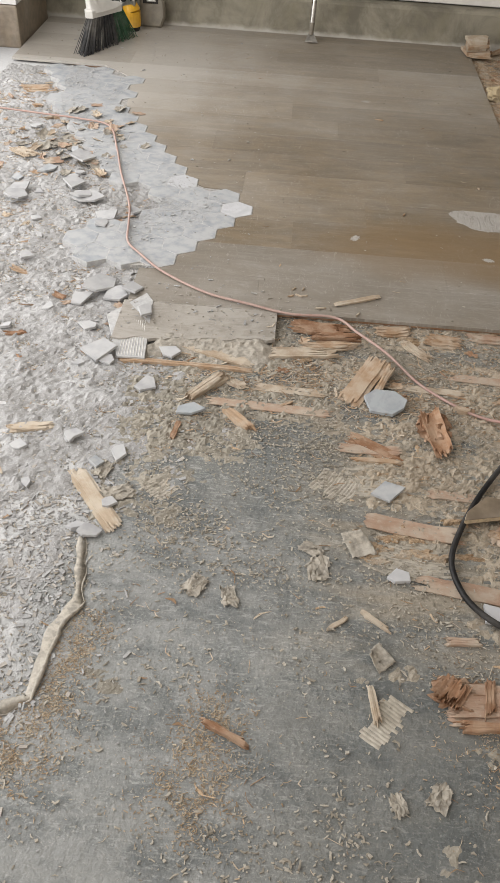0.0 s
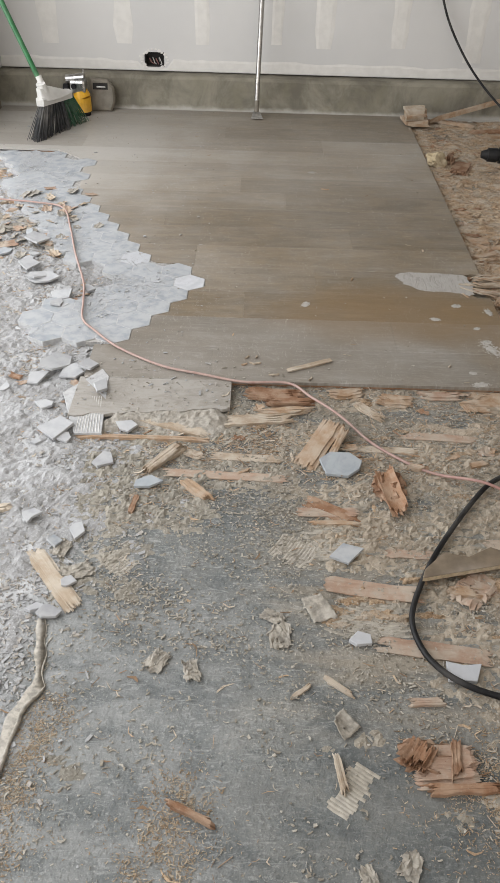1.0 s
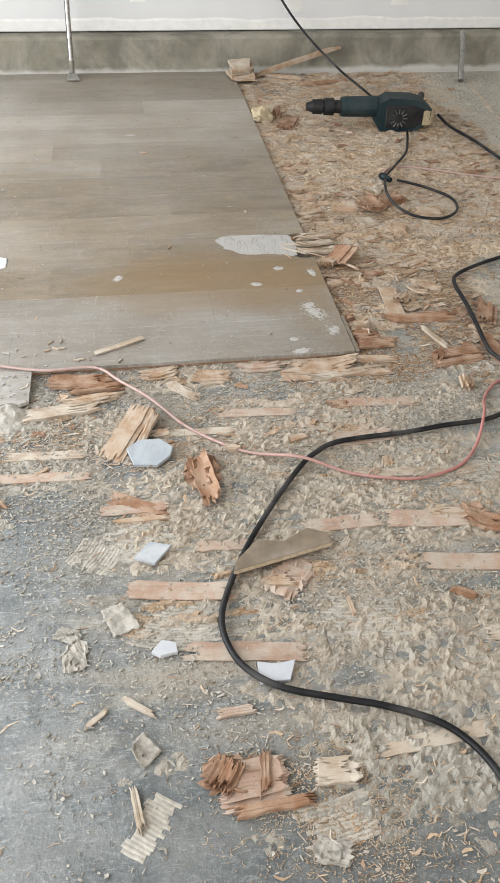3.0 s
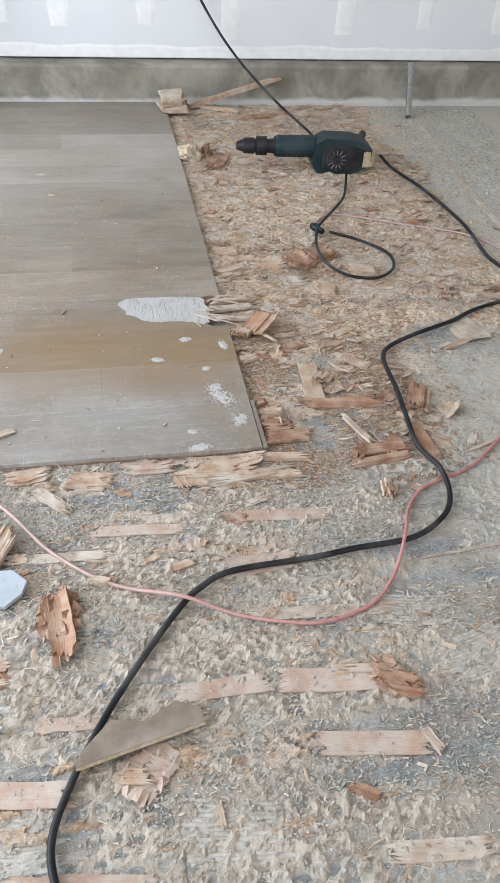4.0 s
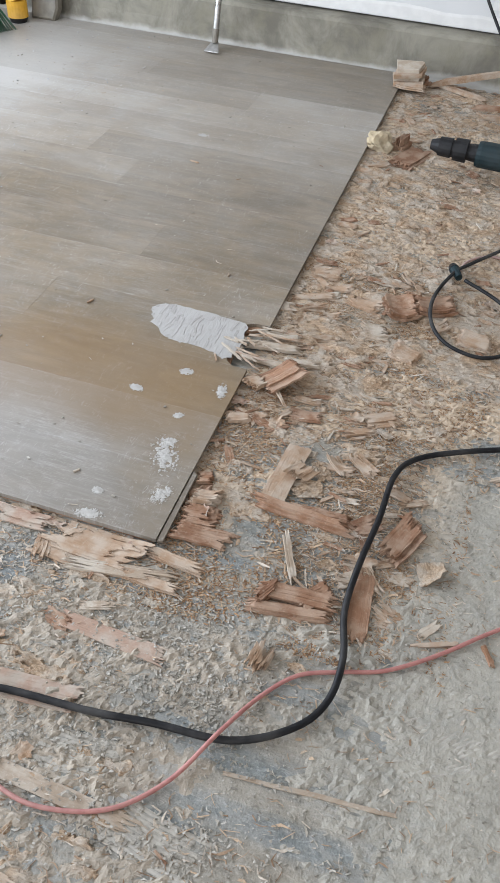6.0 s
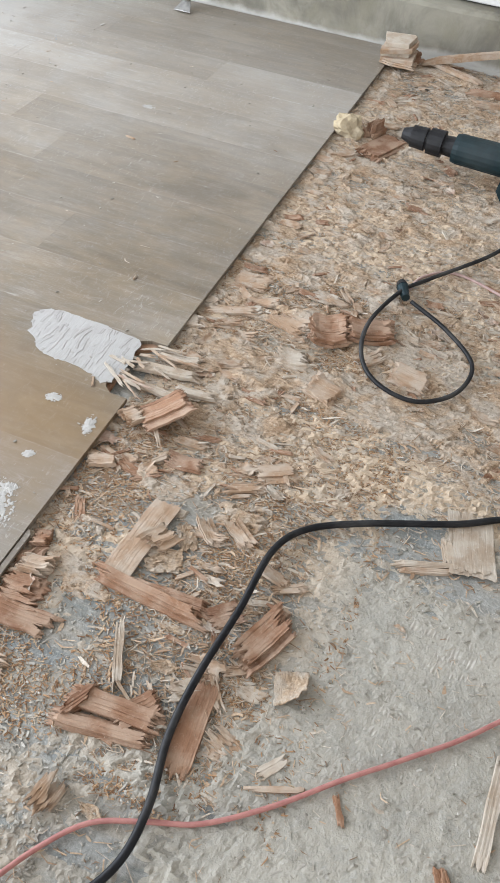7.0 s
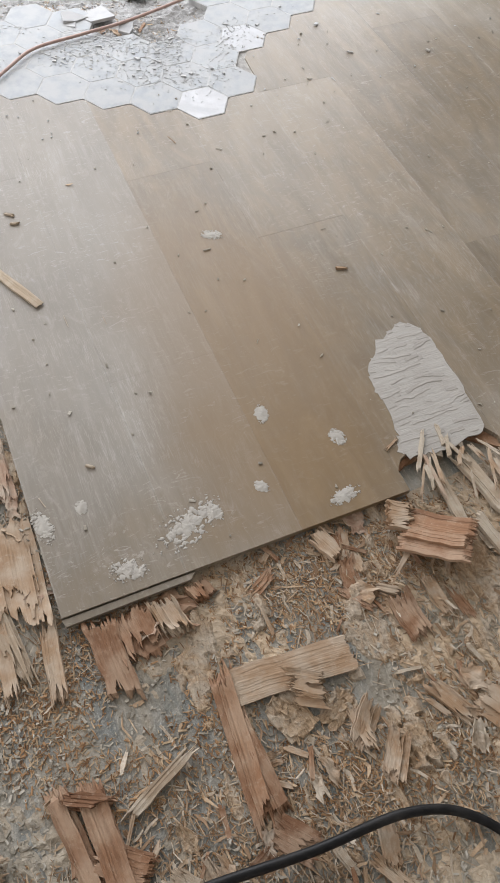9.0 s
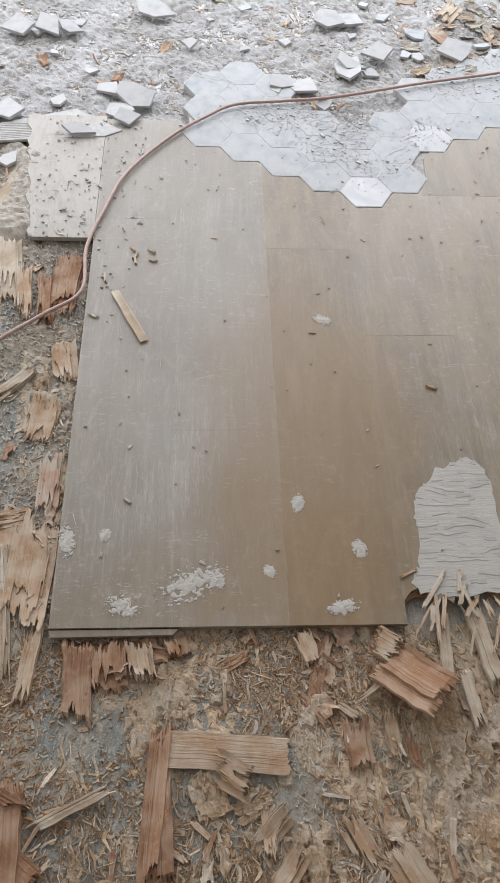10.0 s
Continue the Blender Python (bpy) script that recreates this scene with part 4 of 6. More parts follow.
# ---- split wood, tiles and rubble ----
def torn_mesh(name, rng, length, width, thick, mat, jag=0.25, strands=0, warp=0.0):
    """A piece of torn plywood, grain along x: two plies, each breaking off in steps with feathered ends and rough sides."""
    thin = name == "wood_splinter"
    verts, faces = [], []
    seed = rng.uniform(0, 90)
    curl_a, curl_b = rng.uniform(-0.4, 1.0) * min(0.014, width * 0.2), rng.uniform(-0.4, 1.0) * min(0.014, width * 0.2)
    lean = rng.uniform(-0.35, 0.35) * (0.3 if jag < 0.15 else 1.0)
    plies = 1 if thick < 0.0045 or thin else 2
    for ply in range(plies):
        low, high = thick * ply / plies, thick * (ply + 1) / plies
        lo_v, hi_v = (-0.5, 0.5) if ply == 0 else (-0.5 + rng.random() ** 2 * 0.35, 0.5 - rng.random() ** 2 * 0.35)
        wide = (hi_v - lo_v) * width
        n = strands or max(5, min(34, int(wide / 0.002)))
        cuts = 8
        gaps = [rng.random() + 0.3 for _ in range(n)]
        edges = [sum(gaps[:k]) / sum(gaps) for k in range(n + 1)]
        short = jag * (1.0 if ply == 0 else 1.9)
        step_a, step_b = rng.random(), rng.random()
        rows = [[] for _ in range(cuts)]
        ends = []
        for k in range(2 * n):
            v = lo_v + (hi_v - lo_v) * edges[(k + 1) // 2]
            if rng.random() < 0.16:
                step_a = rng.random()
            if rng.random() < 0.16:
                step_b = rng.random()
            tooth = 0.5 if k % 2 else 1.0
            tooth_a, tooth_b = tooth * rng.random() ** 2 * 0.012, tooth * rng.random() ** 2 * 0.012
            slant = lean * width * v
            a = -length / 2 + length * short * (0.5 * step_a + 0.9 * abs(noise.noise((v * 4, seed + ply * 7, 1)))) + tooth_a * (jag > 0.08) + slant
            b = length / 2 - length * short * (0.5 * step_b + 0.9 * abs(noise.noise((v * 4, seed + ply * 7, 8)))) - tooth_b * (jag > 0.08) + slant
            ends.append((a, max(b, a + length * 0.12), slant))
        for s in range(n):
            rough = rng.uniform(-0.1, 0.06) * (high - low)
            for c in range(cuts):
                base = -length / 2 + length * c / (cuts - 1)
                for e in (0, 1):
                    a, b, slant = ends[2 * s + e]
                    x = a if c == 0 else b if c == cuts - 1 else min(max(base + slant, a + 0.0006 * c), b - 0.0006 * (cuts - c))
                    u = x / length + 0.5
                    t = edges[s] + (edges[s + 1] - edges[s]) * (0.01 + e * 0.98)
                    y = (lo_v + (hi_v - lo_v) * t) * width * (1 - (0.5 if thin else 0.12) * abs(noise.noise((u * 3, seed, 2)))) + 0.05 * width * noise.noise((u * 5, seed, 6))
                    if s in (0, n - 1):
                        y += 0.0018 * noise.noise((x * 130, seed, s + ply))
                    z = warp * ((2 * x / length) ** 2 + 0.6 * (2 * y / width) ** 2) + max(0.0, curl_a) * max(0.0, 1 - 2.5 * u) ** 2 + max(0.0, curl_b) * max(0.0, 2.5 * u - 1.5) ** 2
                    end = 0.35 if c in (0, cuts - 1) else 1.0
                    top = low + (high - low) * end + rough * end + 0.12 * (high - low) * noise.noise((x * 50, y * 110, seed))
                    rows[c].append((x, y, z + low + (0.0001 if ply else 0.0), z + max(top, low + 0.0006)))
        m, first = 2 * n, len(verts)
        flat = [p for row in rows for p in row]
        verts += [(x, y, z) for x, y, _, z in flat] + [(x, y, z) for x, y, z, _ in flat]
        under = cuts * m
        for c in range(cuts - 1):
            for k in range(m - 1):
                q = (first + c * m + k, first + (c + 1) * m + k, first + (c + 1) * m + k + 1, first + c * m + k + 1)
                faces += [q, tuple(under + i for i in q[::-1])]
        ring = [c * m for c in range(cuts)] + [(cuts - 1) * m + k for k in range(1, m)] + [c * m + m - 1 for c in range(cuts - 2, -1, -1)] + list(range(m - 2, 0, -1))
        for p, q in zip(ring, ring[1:] + ring[:1]):
            faces.append((first + q, first + p, first + under + p, first + under + q))
    return mesh_of(name, verts, faces, mat)


WOOD_RNG = random.Random(23)
TONES = {"tan": (M_TAN, "pale"), "red": (M_RED, "reddish"), "grey": (M_GREYWOOD, "dusty grey-brown"), "pink": (M_PINK, "pinkish")}


def torn(p0, p1, width, thick=0.006, tone="tan", z=0.0, rise=0.0, jag=0.25, name="wood_splinter", where="on the concrete", roll=0.0, warp=0.0):
    """A measured piece of split wood from p0 to p1; rise: how far its second end lifts off."""
    (x0, y0), (x1, y1) = p0, p1
    length = math.hypot(x1 - x0, y1 - y0)
    mat, word = TONES[tone]
    ob = new(name, torn_mesh(name, WOOD_RNG, length, width, thick, mat, jag, 0, warp))
    lift = math.degrees(math.asin(min(0.9, rise / max(length, 0.01))))
    m = pose((x0 + x1) / 2, (y0 + y1) / 2, z + rise / 2 + 0.0006 + abs(math.sin(radians(roll))) * width / 2, 0, 0, math.degrees(math.atan2(y1 - y0, x1 - x0)))
    ob.matrix_basis = m @ pose(0, 0, 0, roll, -lift, 0)
    what = {"wood_splinter": "wood splinter", "plywood_scrap": "torn plywood scrap", "veneer_strip": "torn veneer strip"}[name]
    tagged(ob, f"{word} {what} {where}", "wood scrap", "split wood scraps")
    return ob


# glued veneer strips left on the slab, grain across the room
for p0, p1, w in (((-0.664, -0.765), (-0.435, -0.797), 0.045), ((-0.569, -0.921), (-0.315, -0.954), 0.042), ((-0.517, -0.666), (-0.378, -0.675), 0.026),
                  ((-1.06, -0.405), (-0.716, -0.418), 0.03), ((-0.719, -0.54), (-0.556, -0.536), 0.03), ((-0.287, -0.638), (-0.094, -0.633), 0.04),
                  ((-0.094, -0.633), (0.1, -0.655), 0.05), ((-0.05, -0.764), (0.155, -0.788), 0.045), ((-0.51, -0.674), (-0.408, -0.664), 0.022),
                  ((-0.15, -0.36), (0.02, -0.345), 0.05), ((-0.42, -0.22), (-0.2, -0.235), 0.03), ((-0.1, -0.21), (0.12, -0.225), 0.035)):
    torn(p0, p1, w, 0.003, "pink", jag=0.12, name="veneer_strip", z=0.0015)
for p0, p1, w in (((-0.14, -0.48), (0.2, -0.5), 0.03), ((-0.25, -1.16), (-0.02, -1.14), 0.03), ((0.0, -0.95), (0.2, -0.97), 0.035), ((-0.62, -0.28), (-0.35, -0.29), 0.025), ((-0.95, -0.33), (-0.72, -0.34), 0.03)):
    torn(p0, p1, w, 0.0028, "grey", jag=0.2, name="veneer_strip")

# torn plywood along the front of the boards
for p0, p1, w, t, tone in (((-0.227, -0.05), (-0.009, -0.06), 0.1, 0.007, "tan"), ((-0.187, -0.106), (0.095, -0.06), 0.03, 0.009, "grey"),
                           ((-0.61, -0.04), (-0.489, -0.02), 0.05, 0.009, "tan"), ((-0.47, -0.05), (-0.351, -0.07), 0.06, 0.007, "tan"),
                           ((-0.534, -0.082), (-0.447, -0.16), 0.028, 0.01, "grey"), ((-0.853, -0.045), (-0.66, -0.055), 0.06, 0.01, "red"),
                           ((-0.8, -0.09), (-0.62, -0.075), 0.035, 0.014, "red"), ((-0.912, -0.185), (-0.677, -0.15), 0.05, 0.009, "grey"),
                           ((-0.83, -0.14), (-0.64, -0.12), 0.03, 0.012, "tan"), ((-0.35, -0.03), (-0.2, -0.03), 0.04, 0.008, "pink"),
                           ((-0.02, -0.02), (0.13, -0.035), 0.025, 0.01, "tan"), ((-0.05, -0.085), (0.1, -0.09), 0.022, 0.008, "tan")):
    torn(p0, p1, w, t, tone, name="plywood_scrap", where="at the broken edge of the boards", warp=0.002)

# measured scraps in front
torn((-0.69, -0.375), (-0.595, -0.19), 0.062, 0.007, "tan", jag=0.1, name="plywood_scrap", rise=0.016)
torn((-0.625, -0.36), (-0.56, -0.2), 0.022, 0.012, "tan", name="wood_splinter", rise=0.02)
torn((-0.483, -0.37), (-0.455, -0.56), 0.05, 0.009, "red", name="plywood_scrap", roll=8, warp=0.012, jag=0.15)
torn((-0.7, -0.49), (-0.555, -0.575), 0.045, 0.006, "red", jag=0.2, name="plywood_scrap")
torn((-0.69, -0.575), (-0.535, -0.572), 0.014, 0.006, "tan")
torn((-1.3, -0.265), (-0.931, -0.268), 0.016, 0.009, "tan", jag=0.06, where="lying across the dusty concrete")
torn((-1.146, -0.17), (-0.927, -0.247), 0.042, 0.01, "grey", jag=0.12, name="plywood_scrap", where="beside the broken boards")
torn((-1.1, -0.42), (-1.0, -0.293), 0.028, 0.012, "grey", rise=0.012)
torn((-1.05, -0.36), (-0.99, -0.3), 0.02, 0.012, "grey")
torn((-1.0, -0.43), (-0.917, -0.511), 0.03, 0.012, "tan")
torn((-1.111, -0.569), (-1.099, -0.488), 0.014, 0.008, "red")
torn((-0.962, -1.263), (-0.86, -1.308), 0.013, 0.01, "red", where="on the bare grey concrete")
torn((-1.317, -0.679), (-1.18, -0.862), 0.045, 0.006, "grey", jag=0.1, name="plywood_scrap", where="under plaster dust")
torn((-1.51, -0.575), (-1.388, -0.545), 0.03, 0.008, "grey", name="plywood_scrap", where="under plaster dust")
torn((-0.529, -1.19), (-0.4, -1.185), 0.085, 0.009, "pink", jag=0.1, name="plywood_scrap", where="stuck to the slab")
torn((-0.53, -1.2), (-0.49, -1.14), 0.05, 0.016, "red", name="plywood_scrap", warp=0.006)
torn((-0.45, -1.22), (-0.438, -1.13), 0.02, 0.014, "red")
torn((-0.52, -1.235), (-0.36, -1.225), 0.022, 0.01, "red")
torn((-0.37, -1.18), (-0.28, -1.19), 0.05, 0.009, "grey", name="plywood_scrap")
torn((-0.68, -1.0), (-0.6, -1.06), 0.012, 0.006, "grey")
torn((-0.74, -1.06), (-0.69, -1.02), 0.009, 0.005, "grey")
torn((-0.66, -1.16), (-0.645, -1.25), 0.014, 0.009, "grey")
torn((-0.52, -1.06), (-0.43, -1.055), 0.018, 0.007, "pink")
torn((-0.36, -0.74), (-0.28, -0.8), 0.045, 0.008, "pink", name="plywood_scrap", where="under the broken board")
torn((-0.4, -0.775), (-0.3, -0.79), 0.03, 0.012, "tan", name="plywood_scrap", where="under the broken board")
torn((-0.224, -0.83), (-0.22, -0.888), 0.008, 0.006, "tan")
torn((0.08, -0.65), (0.175, -0.69), 0.05, 0.014, "red", name="plywood_scrap", warp=0.008)
torn((0.0, -0.625), (0.12, -0.635), 0.022, 0.01, "tan", name="plywood_scrap")
torn((0.14, -0.755), (0.165, -0.815), 0.018, 0.008, "pink")
torn((-0.014, -0.84), (0.039, -0.873), 0.02, 0.01, "red")
torn((-0.26, -0.35), (-0.2, -0.33), 0.02, 0.008, "tan")
torn((-0.42, -0.355), (-0.37, -0.37), 0.018, 0.012, "tan", where="beside the red cord")

# measured scraps beside the torn edge of the boards
torn((0.01, 0.045), (0.147, 0.053), 0.05, 0.008, "red", where="at the torn edge of the boards", rise=-0.004, z=0.006)
torn((0.008, 0.085), (0.105, 0.095), 0.065, 0.012, "red", where="at the torn edge of the boards", name="plywood_scrap")
torn((0.012, 0.135), (0.086, 0.15), 0.04, 0.02, "tan", where="at the torn edge of the boards", name="plywood_scrap", warp=0.004)
torn((0.006, 0.19), (0.05, 0.205), 0.035, 0.015, "red", where="at the torn edge of the boards", name="plywood_scrap")
torn((0.178, 0.181), (0.193, 0.364), 0.052, 0.004, "tan", jag=0.06, name="plywood_scrap", z=0.006)
torn((0.2, 0.25), (0.235, 0.31), 0.05, 0.01, "tan", name="plywood_scrap", z=0.008, roll=10)
torn((0.13, 0.181), (0.372, 0.163), 0.035, 0.013, "red", jag=0.15, name="plywood_scrap", where="across the slab")
torn((0.2, 0.178), (0.36, 0.19), 0.025, 0.012, "red", jag=0.2)
torn((0.283, -0.003), (0.225, 0.121), 0.016, 0.008, "grey", rise=0.01)
torn((0.198, -0.072), (0.38, -0.045), 0.03, 0.012, "red", jag=0.12, name="plywood_scrap")
torn((0.21, -0.03), (0.375, -0.02), 0.035, 0.014, "red", jag=0.1, name="plywood_scrap")
torn((0.22, -0.075), (0.26, 0.0), 0.022, 0.018, "red", name="plywood_scrap")
torn((0.3, -0.05), (0.35, 0.02), 0.045, 0.012, "red", jag=0.1, name="plywood_scrap")
torn((0.413, -0.086), (0.4, 0.094), 0.045, 0.009, "red", jag=0.1, name="plywood_scrap", where="under the black cable", z=0.0)
torn((0.43, 0.11), (0.48, 0.232), 0.06, 0.014, "red", jag=0.15, name="plywood_scrap", where="beside the black cable", warp=0.006)
torn((0.262, -0.206), (0.272, -0.135), 0.04, 0.016, "tan", name="plywood_scrap", roll=15, jag=0.35)
torn((0.508, -0.054), (0.607, -0.016), 0.01, 0.006, "tan")
torn((0.52, -0.035), (0.56, 0.02), 0.02, 0.004, "grey")
torn((0.745, 0.44), (0.712, 0.59), 0.085, 0.005, "grey", jag=0.08, name="plywood_scrap", where="beyond the black cable", z=0.003)
torn((0.6, 0.41), (0.78, 0.48), 0.014, 0.008, "grey", jag=0.1, where="beyond the black cable")
torn((0.27, -0.378), (0.55, -0.352), 0.008, 0.003, "grey", jag=0.04, where="along a joint of the slab")
torn((0.852, 0.15), (0.845, -0.03), 0.02, 0.008, "grey", jag=0.1)
torn((0.614, 0.401), (0.724, 0.445), 0.012, 0.007, "tan")
torn((0.686, 0.514), (0.71, 0.443), 0.03, 0.008, "grey", name="plywood_scrap")
torn((0.66, -0.05), (0.633, -0.002), 0.01, 0.008, "red")
torn((0.791, -0.038), (0.821, -0.085), 0.02, 0.014, "red", name="plywood_scrap")
torn((0.05, 0.51), (0.128, 0.6), 0.09, 0.01, "red", name="plywood_scrap", jag=0.12, rise=0.03, roll=-14, where="tipped up beside the torn edge")
torn((0.02, 0.495), (0.05, 0.545), 0.05, 0.012, "tan", name="plywood_scrap", z=0.018, where="tipped up beside the torn edge")
torn((0.0, 0.386), (0.066, 0.411), 0.03, 0.01, "tan", z=0.004)
torn((0.058, 0.55), (0.131, 0.453), 0.008, 0.006, "tan", z=0.02)
torn((0.263, 0.438), (0.355, 0.483), 0.026, 0.01, "tan", name="plywood_scrap")
torn((0.307, 0.494), (0.385, 0.542), 0.05, 0.008, "tan", name="plywood_scrap", jag=0.1)
torn((0.116, 0.434), (0.142, 0.472), 0.012, 0.008, "tan")
torn((0.063, 0.636), (0.171, 0.65), 0.02, 0.009, "grey", z=0.006)
torn((-0.05, 0.665), (0.11, 0.69), 0.028, 0.009, "grey", z=0.008)
torn((-0.04, 0.62), (0.12, 0.61), 0.02, 0.008, "grey", z=0.006)
torn((-0.03, 0.72), (0.1, 0.735), 0.035, 0.01, "grey", z=0.003)
r = random.Random(57)
for k in range(18):
    x, y = r.uniform(-0.1, 0.0), 0.59 + 0.0085 * k + r.uniform(-0.006, 0.006)
    long, lean = r.uniform(0.04, 0.14), r.gauss(0, 0.4)
    torn((x, y), (x + long * math.cos(lean), y + long * math.sin(lean)), r.uniform(0.003, 0.01), 0.0025, r.choice(("grey", "pink", "grey", "tan")), z=TOP + 0.0008, jag=0.3, where="torn up beside the peeled patch")
torn((0.0, 0.912), (0.133, 0.976), 0.03, 0.008, "tan")
torn((-0.034, 0.863), (0.04, 0.863), 0.045, 0.012, "grey", name="plywood_scrap", where="at the torn edge of the boards")
torn((0.02, 1.07), (0.119, 1.087), 0.075, 0.006, "tan", name="plywood_scrap", jag=0.12)
torn((0.255, 0.94), (0.35, 0.99), 0.1, 0.02, "red", name="plywood_scrap", jag=0.15, warp=0.012, where="under the cord plug")
torn((0.33, 0.99), (0.45, 1.03), 0.085, 0.02, "red", name="plywood_scrap", jag=0.15, warp=0.014, where="under the cord plug")
torn((0.16, 0.98), (0.27, 0.96), 0.07, 0.008, "tan", name="plywood_scrap")
torn((0.314, 0.797), (0.395, 0.773), 0.075, 0.014, "tan", name="plywood_scrap", jag=0.1)
torn((0.465, 0.916), (0.562, 0.899), 0.085, 0.014, "tan", name="plywood_scrap", jag=0.1)
torn((0.22, 0.84), (0.3, 0.85), 0.06, 0.012, "grey", name="plywood_scrap")
torn((-0.01, 1.758), (0.065, 1.758), 0.03, 0.01, "tan")
# by the far wall
torn((-0.03, 2.59), (0.11, 2.6), 0.13, 0.012, "tan", name="plywood_scrap", jag=0.08, where="by the wall footing", z=0.02)
block = base_of("plywood_block", (0.03, 2.6, 0.034), "tan broken block of plywood standing by the wall footing", "wood block", turn=8)
for k in range(4):
    w = [WOOD_RNG.uniform(-0.018, 0.014) for _ in range(8)]
    bm = prism(bmesh.new(), [(-0.06 + w[0], -0.05 + w[1]), (0.055 + w[2], -0.048 + w[3]), (0.06 + w[4], 0.02), (0.05 + w[5], 0.05 + w[6]), (-0.055 + w[7], 0.045)], 0.017 * k, 0.017 * k + 0.0165, 0.001)
    part("ply", bm, block, mat=(M_TAN, M_GREYWOOD)[k % 2], m=pose(0, 0, 0, 6, -5, 0))
torn((0.1, 1.95), (0.13, 2.04), 0.05, 0.05, "red", name="plywood_scrap", where="beside the foam lump")
torn((0.06, 2.58), (0.1, 2.66), 0.06, 0.03, "red", name="plywood_scrap", where="by the wall footing", z=0.02)
torn((0.12, 2.67), (0.36, 2.56), 0.03, 0.014, "tan", jag=0.1, where="by the wall footing", z=0.012)
torn((0.1, 2.63), (0.6, 2.72), 0.03, 0.02, "tan", jag=0.06, where="leaning towards the wall footing", rise=0.12, z=0.01)
torn((0.3, 2.5), (0.62, 2.56), 0.04, 0.014, "red", jag=0.15, where="by the wall footing")
torn((0.35, 2.42), (0.6, 2.45), 0.035, 0.012, "tan", where="by the wall footing")
torn((0.1, 2.28), (0.2, 2.36), 0.05, 0.008, "grey", name="plywood_scrap")
torn((0.13, 1.83), (0.2, 2.02), 0.09, 0.014, "red", name="plywood_scrap", jag=0.12, where="in front of the hammer drill")
torn((0.04, 1.78), (0.1, 1.86), 0.04, 0.01, "tan")
# thin sticks lying on the boards
torn((-0.724, 0.055), (-0.581, 0.124), 0.019, 0.005, "grey", z=TOP, jag=0.05, where="lying on the boards")
for x, y, a, s in ((-0.84, 0.1, -30, 0.03), (-0.85, 0.115, 55, 0.028), (-0.83, 0.09, 10, 0.034), (-0.815, 0.12, 80, 0.022), (-0.86, 0.08, 30, 0.025), (-0.23, 0.1, 60, 0.02), (-0.48, 0.66, 70, 0.03), (-0.178, 0.92, 95, 0.025), (-0.5, 1.55, 170, 0.045), (-0.78, 0.03, 10, 0.04), (-0.66, 0.005, 60, 0.03)):
    c, d = s * math.cos(radians(a)), s * math.sin(radians(a))
    torn((x, y), (x + c, y + d), 0.005, 0.004, WOOD_RNG.choice(("tan", "grey", "grey")), z=TOP, where="lying on the boards")


def on_boards(x, y):
    return (y > 0 and x < 0 and x > -1.3) or (y > 1.9 and x < 0) or (x < -0.885 and x > -1.33 and -0.14 < y <= 0) or (y > edge_tail(x) and x < -1.3)


def edge_tail(x):
    return 2.0 if x < -1.62 else 1.5


def wood_density(x, y):
    """How thick the split wood lies, 0 to 1."""
    if on_boards(x, y):
        return 0.003 if y <= 0 else 0.0005
    clump = 0.55 + 0.9 * noise.noise((x * 3.1, y * 4.2, 9.0))
    if x > 0:
        base = 1.0 if y > 0.55 else (1.3 if x < 0.52 and y > -0.15 else 0.3)
        if x > 1.0 + 0.12 * noise.noise((y * 2, 0, 0)) - 0.35 * max(0, 0.5 - y):
            base = 0.04
        if x > 0.48 and y < 0.42:
            base = 0.14
        if y < -0.1:
            base = 0.25 if x < 0.4 else 0.06
    elif y > -1.05:
        base = (0.3 if y > -0.42 else 0.12) if x > -0.75 else (0.5 if y > -0.5 else 0.1)
    else:
        base = 0.16 if x > -0.55 else 0.04
    if y > -0.4 and x < 0:
        base *= 1.7
    if y < -0.6 and x < -0.4:
        base *= 0.3
    if x < -1.12:
        base *= 0.35
    return max(0.0, base * clump)


def sawdust_density(x, y):
    """Small heaps of sawdust and fibre on the bare slab."""
    heap = sum(math.exp(-((x - px) ** 2 + (y - py) ** 2) / (pr * pr)) for px, py, pr in ((-1.205, -1.2, 0.035), (-1.25, -1.34, 0.07), (-1.18, -1.1, 0.035), (-1.2, -1.15, 0.035), (-1.22, -1.26, 0.035), (-0.95, -1.38, 0.07), (-0.93, -1.26, 0.05), (-0.32, -1.24, 0.12)))
    return min(1.0, heap) * (0.5 + 0.9 * noise.noise((x * 25, y * 25, 2.0)))


def crumb_density(x, y):
    if on_boards(x, y):
        return 0.04 if y <= 0 else (0.02 if y < 0.1 and x < -0.55 else 0.0022)
    clump = 0.5 + 1.0 * noise.noise((x * 4.5, y * 6.0, 3.0))
    base = 0.36 if (-0.95 < x < -0.5 and y < -0.55) or y < -0.88 else 1.0
    if y < -0.95 and x > -1.2:
        base, clump = 0.26, 0.04 + 1.7 * max(0.0, noise.noise((x * 5.0, y * 6.5, 3.0))) + 0.4 * noise.noise((x * 17.0, y * 19.0, 8.0))
    if x > 0 and y > -0.1:
        base = 0.3
    if x > 0.3 and y < 0.4:
        base = 0.16 if y < 0.0 else 0.3
    if x < -1.15:
        base = 0.3
    if x > 1.1:
        base = 0.1
    return max(0.0, base * clump)


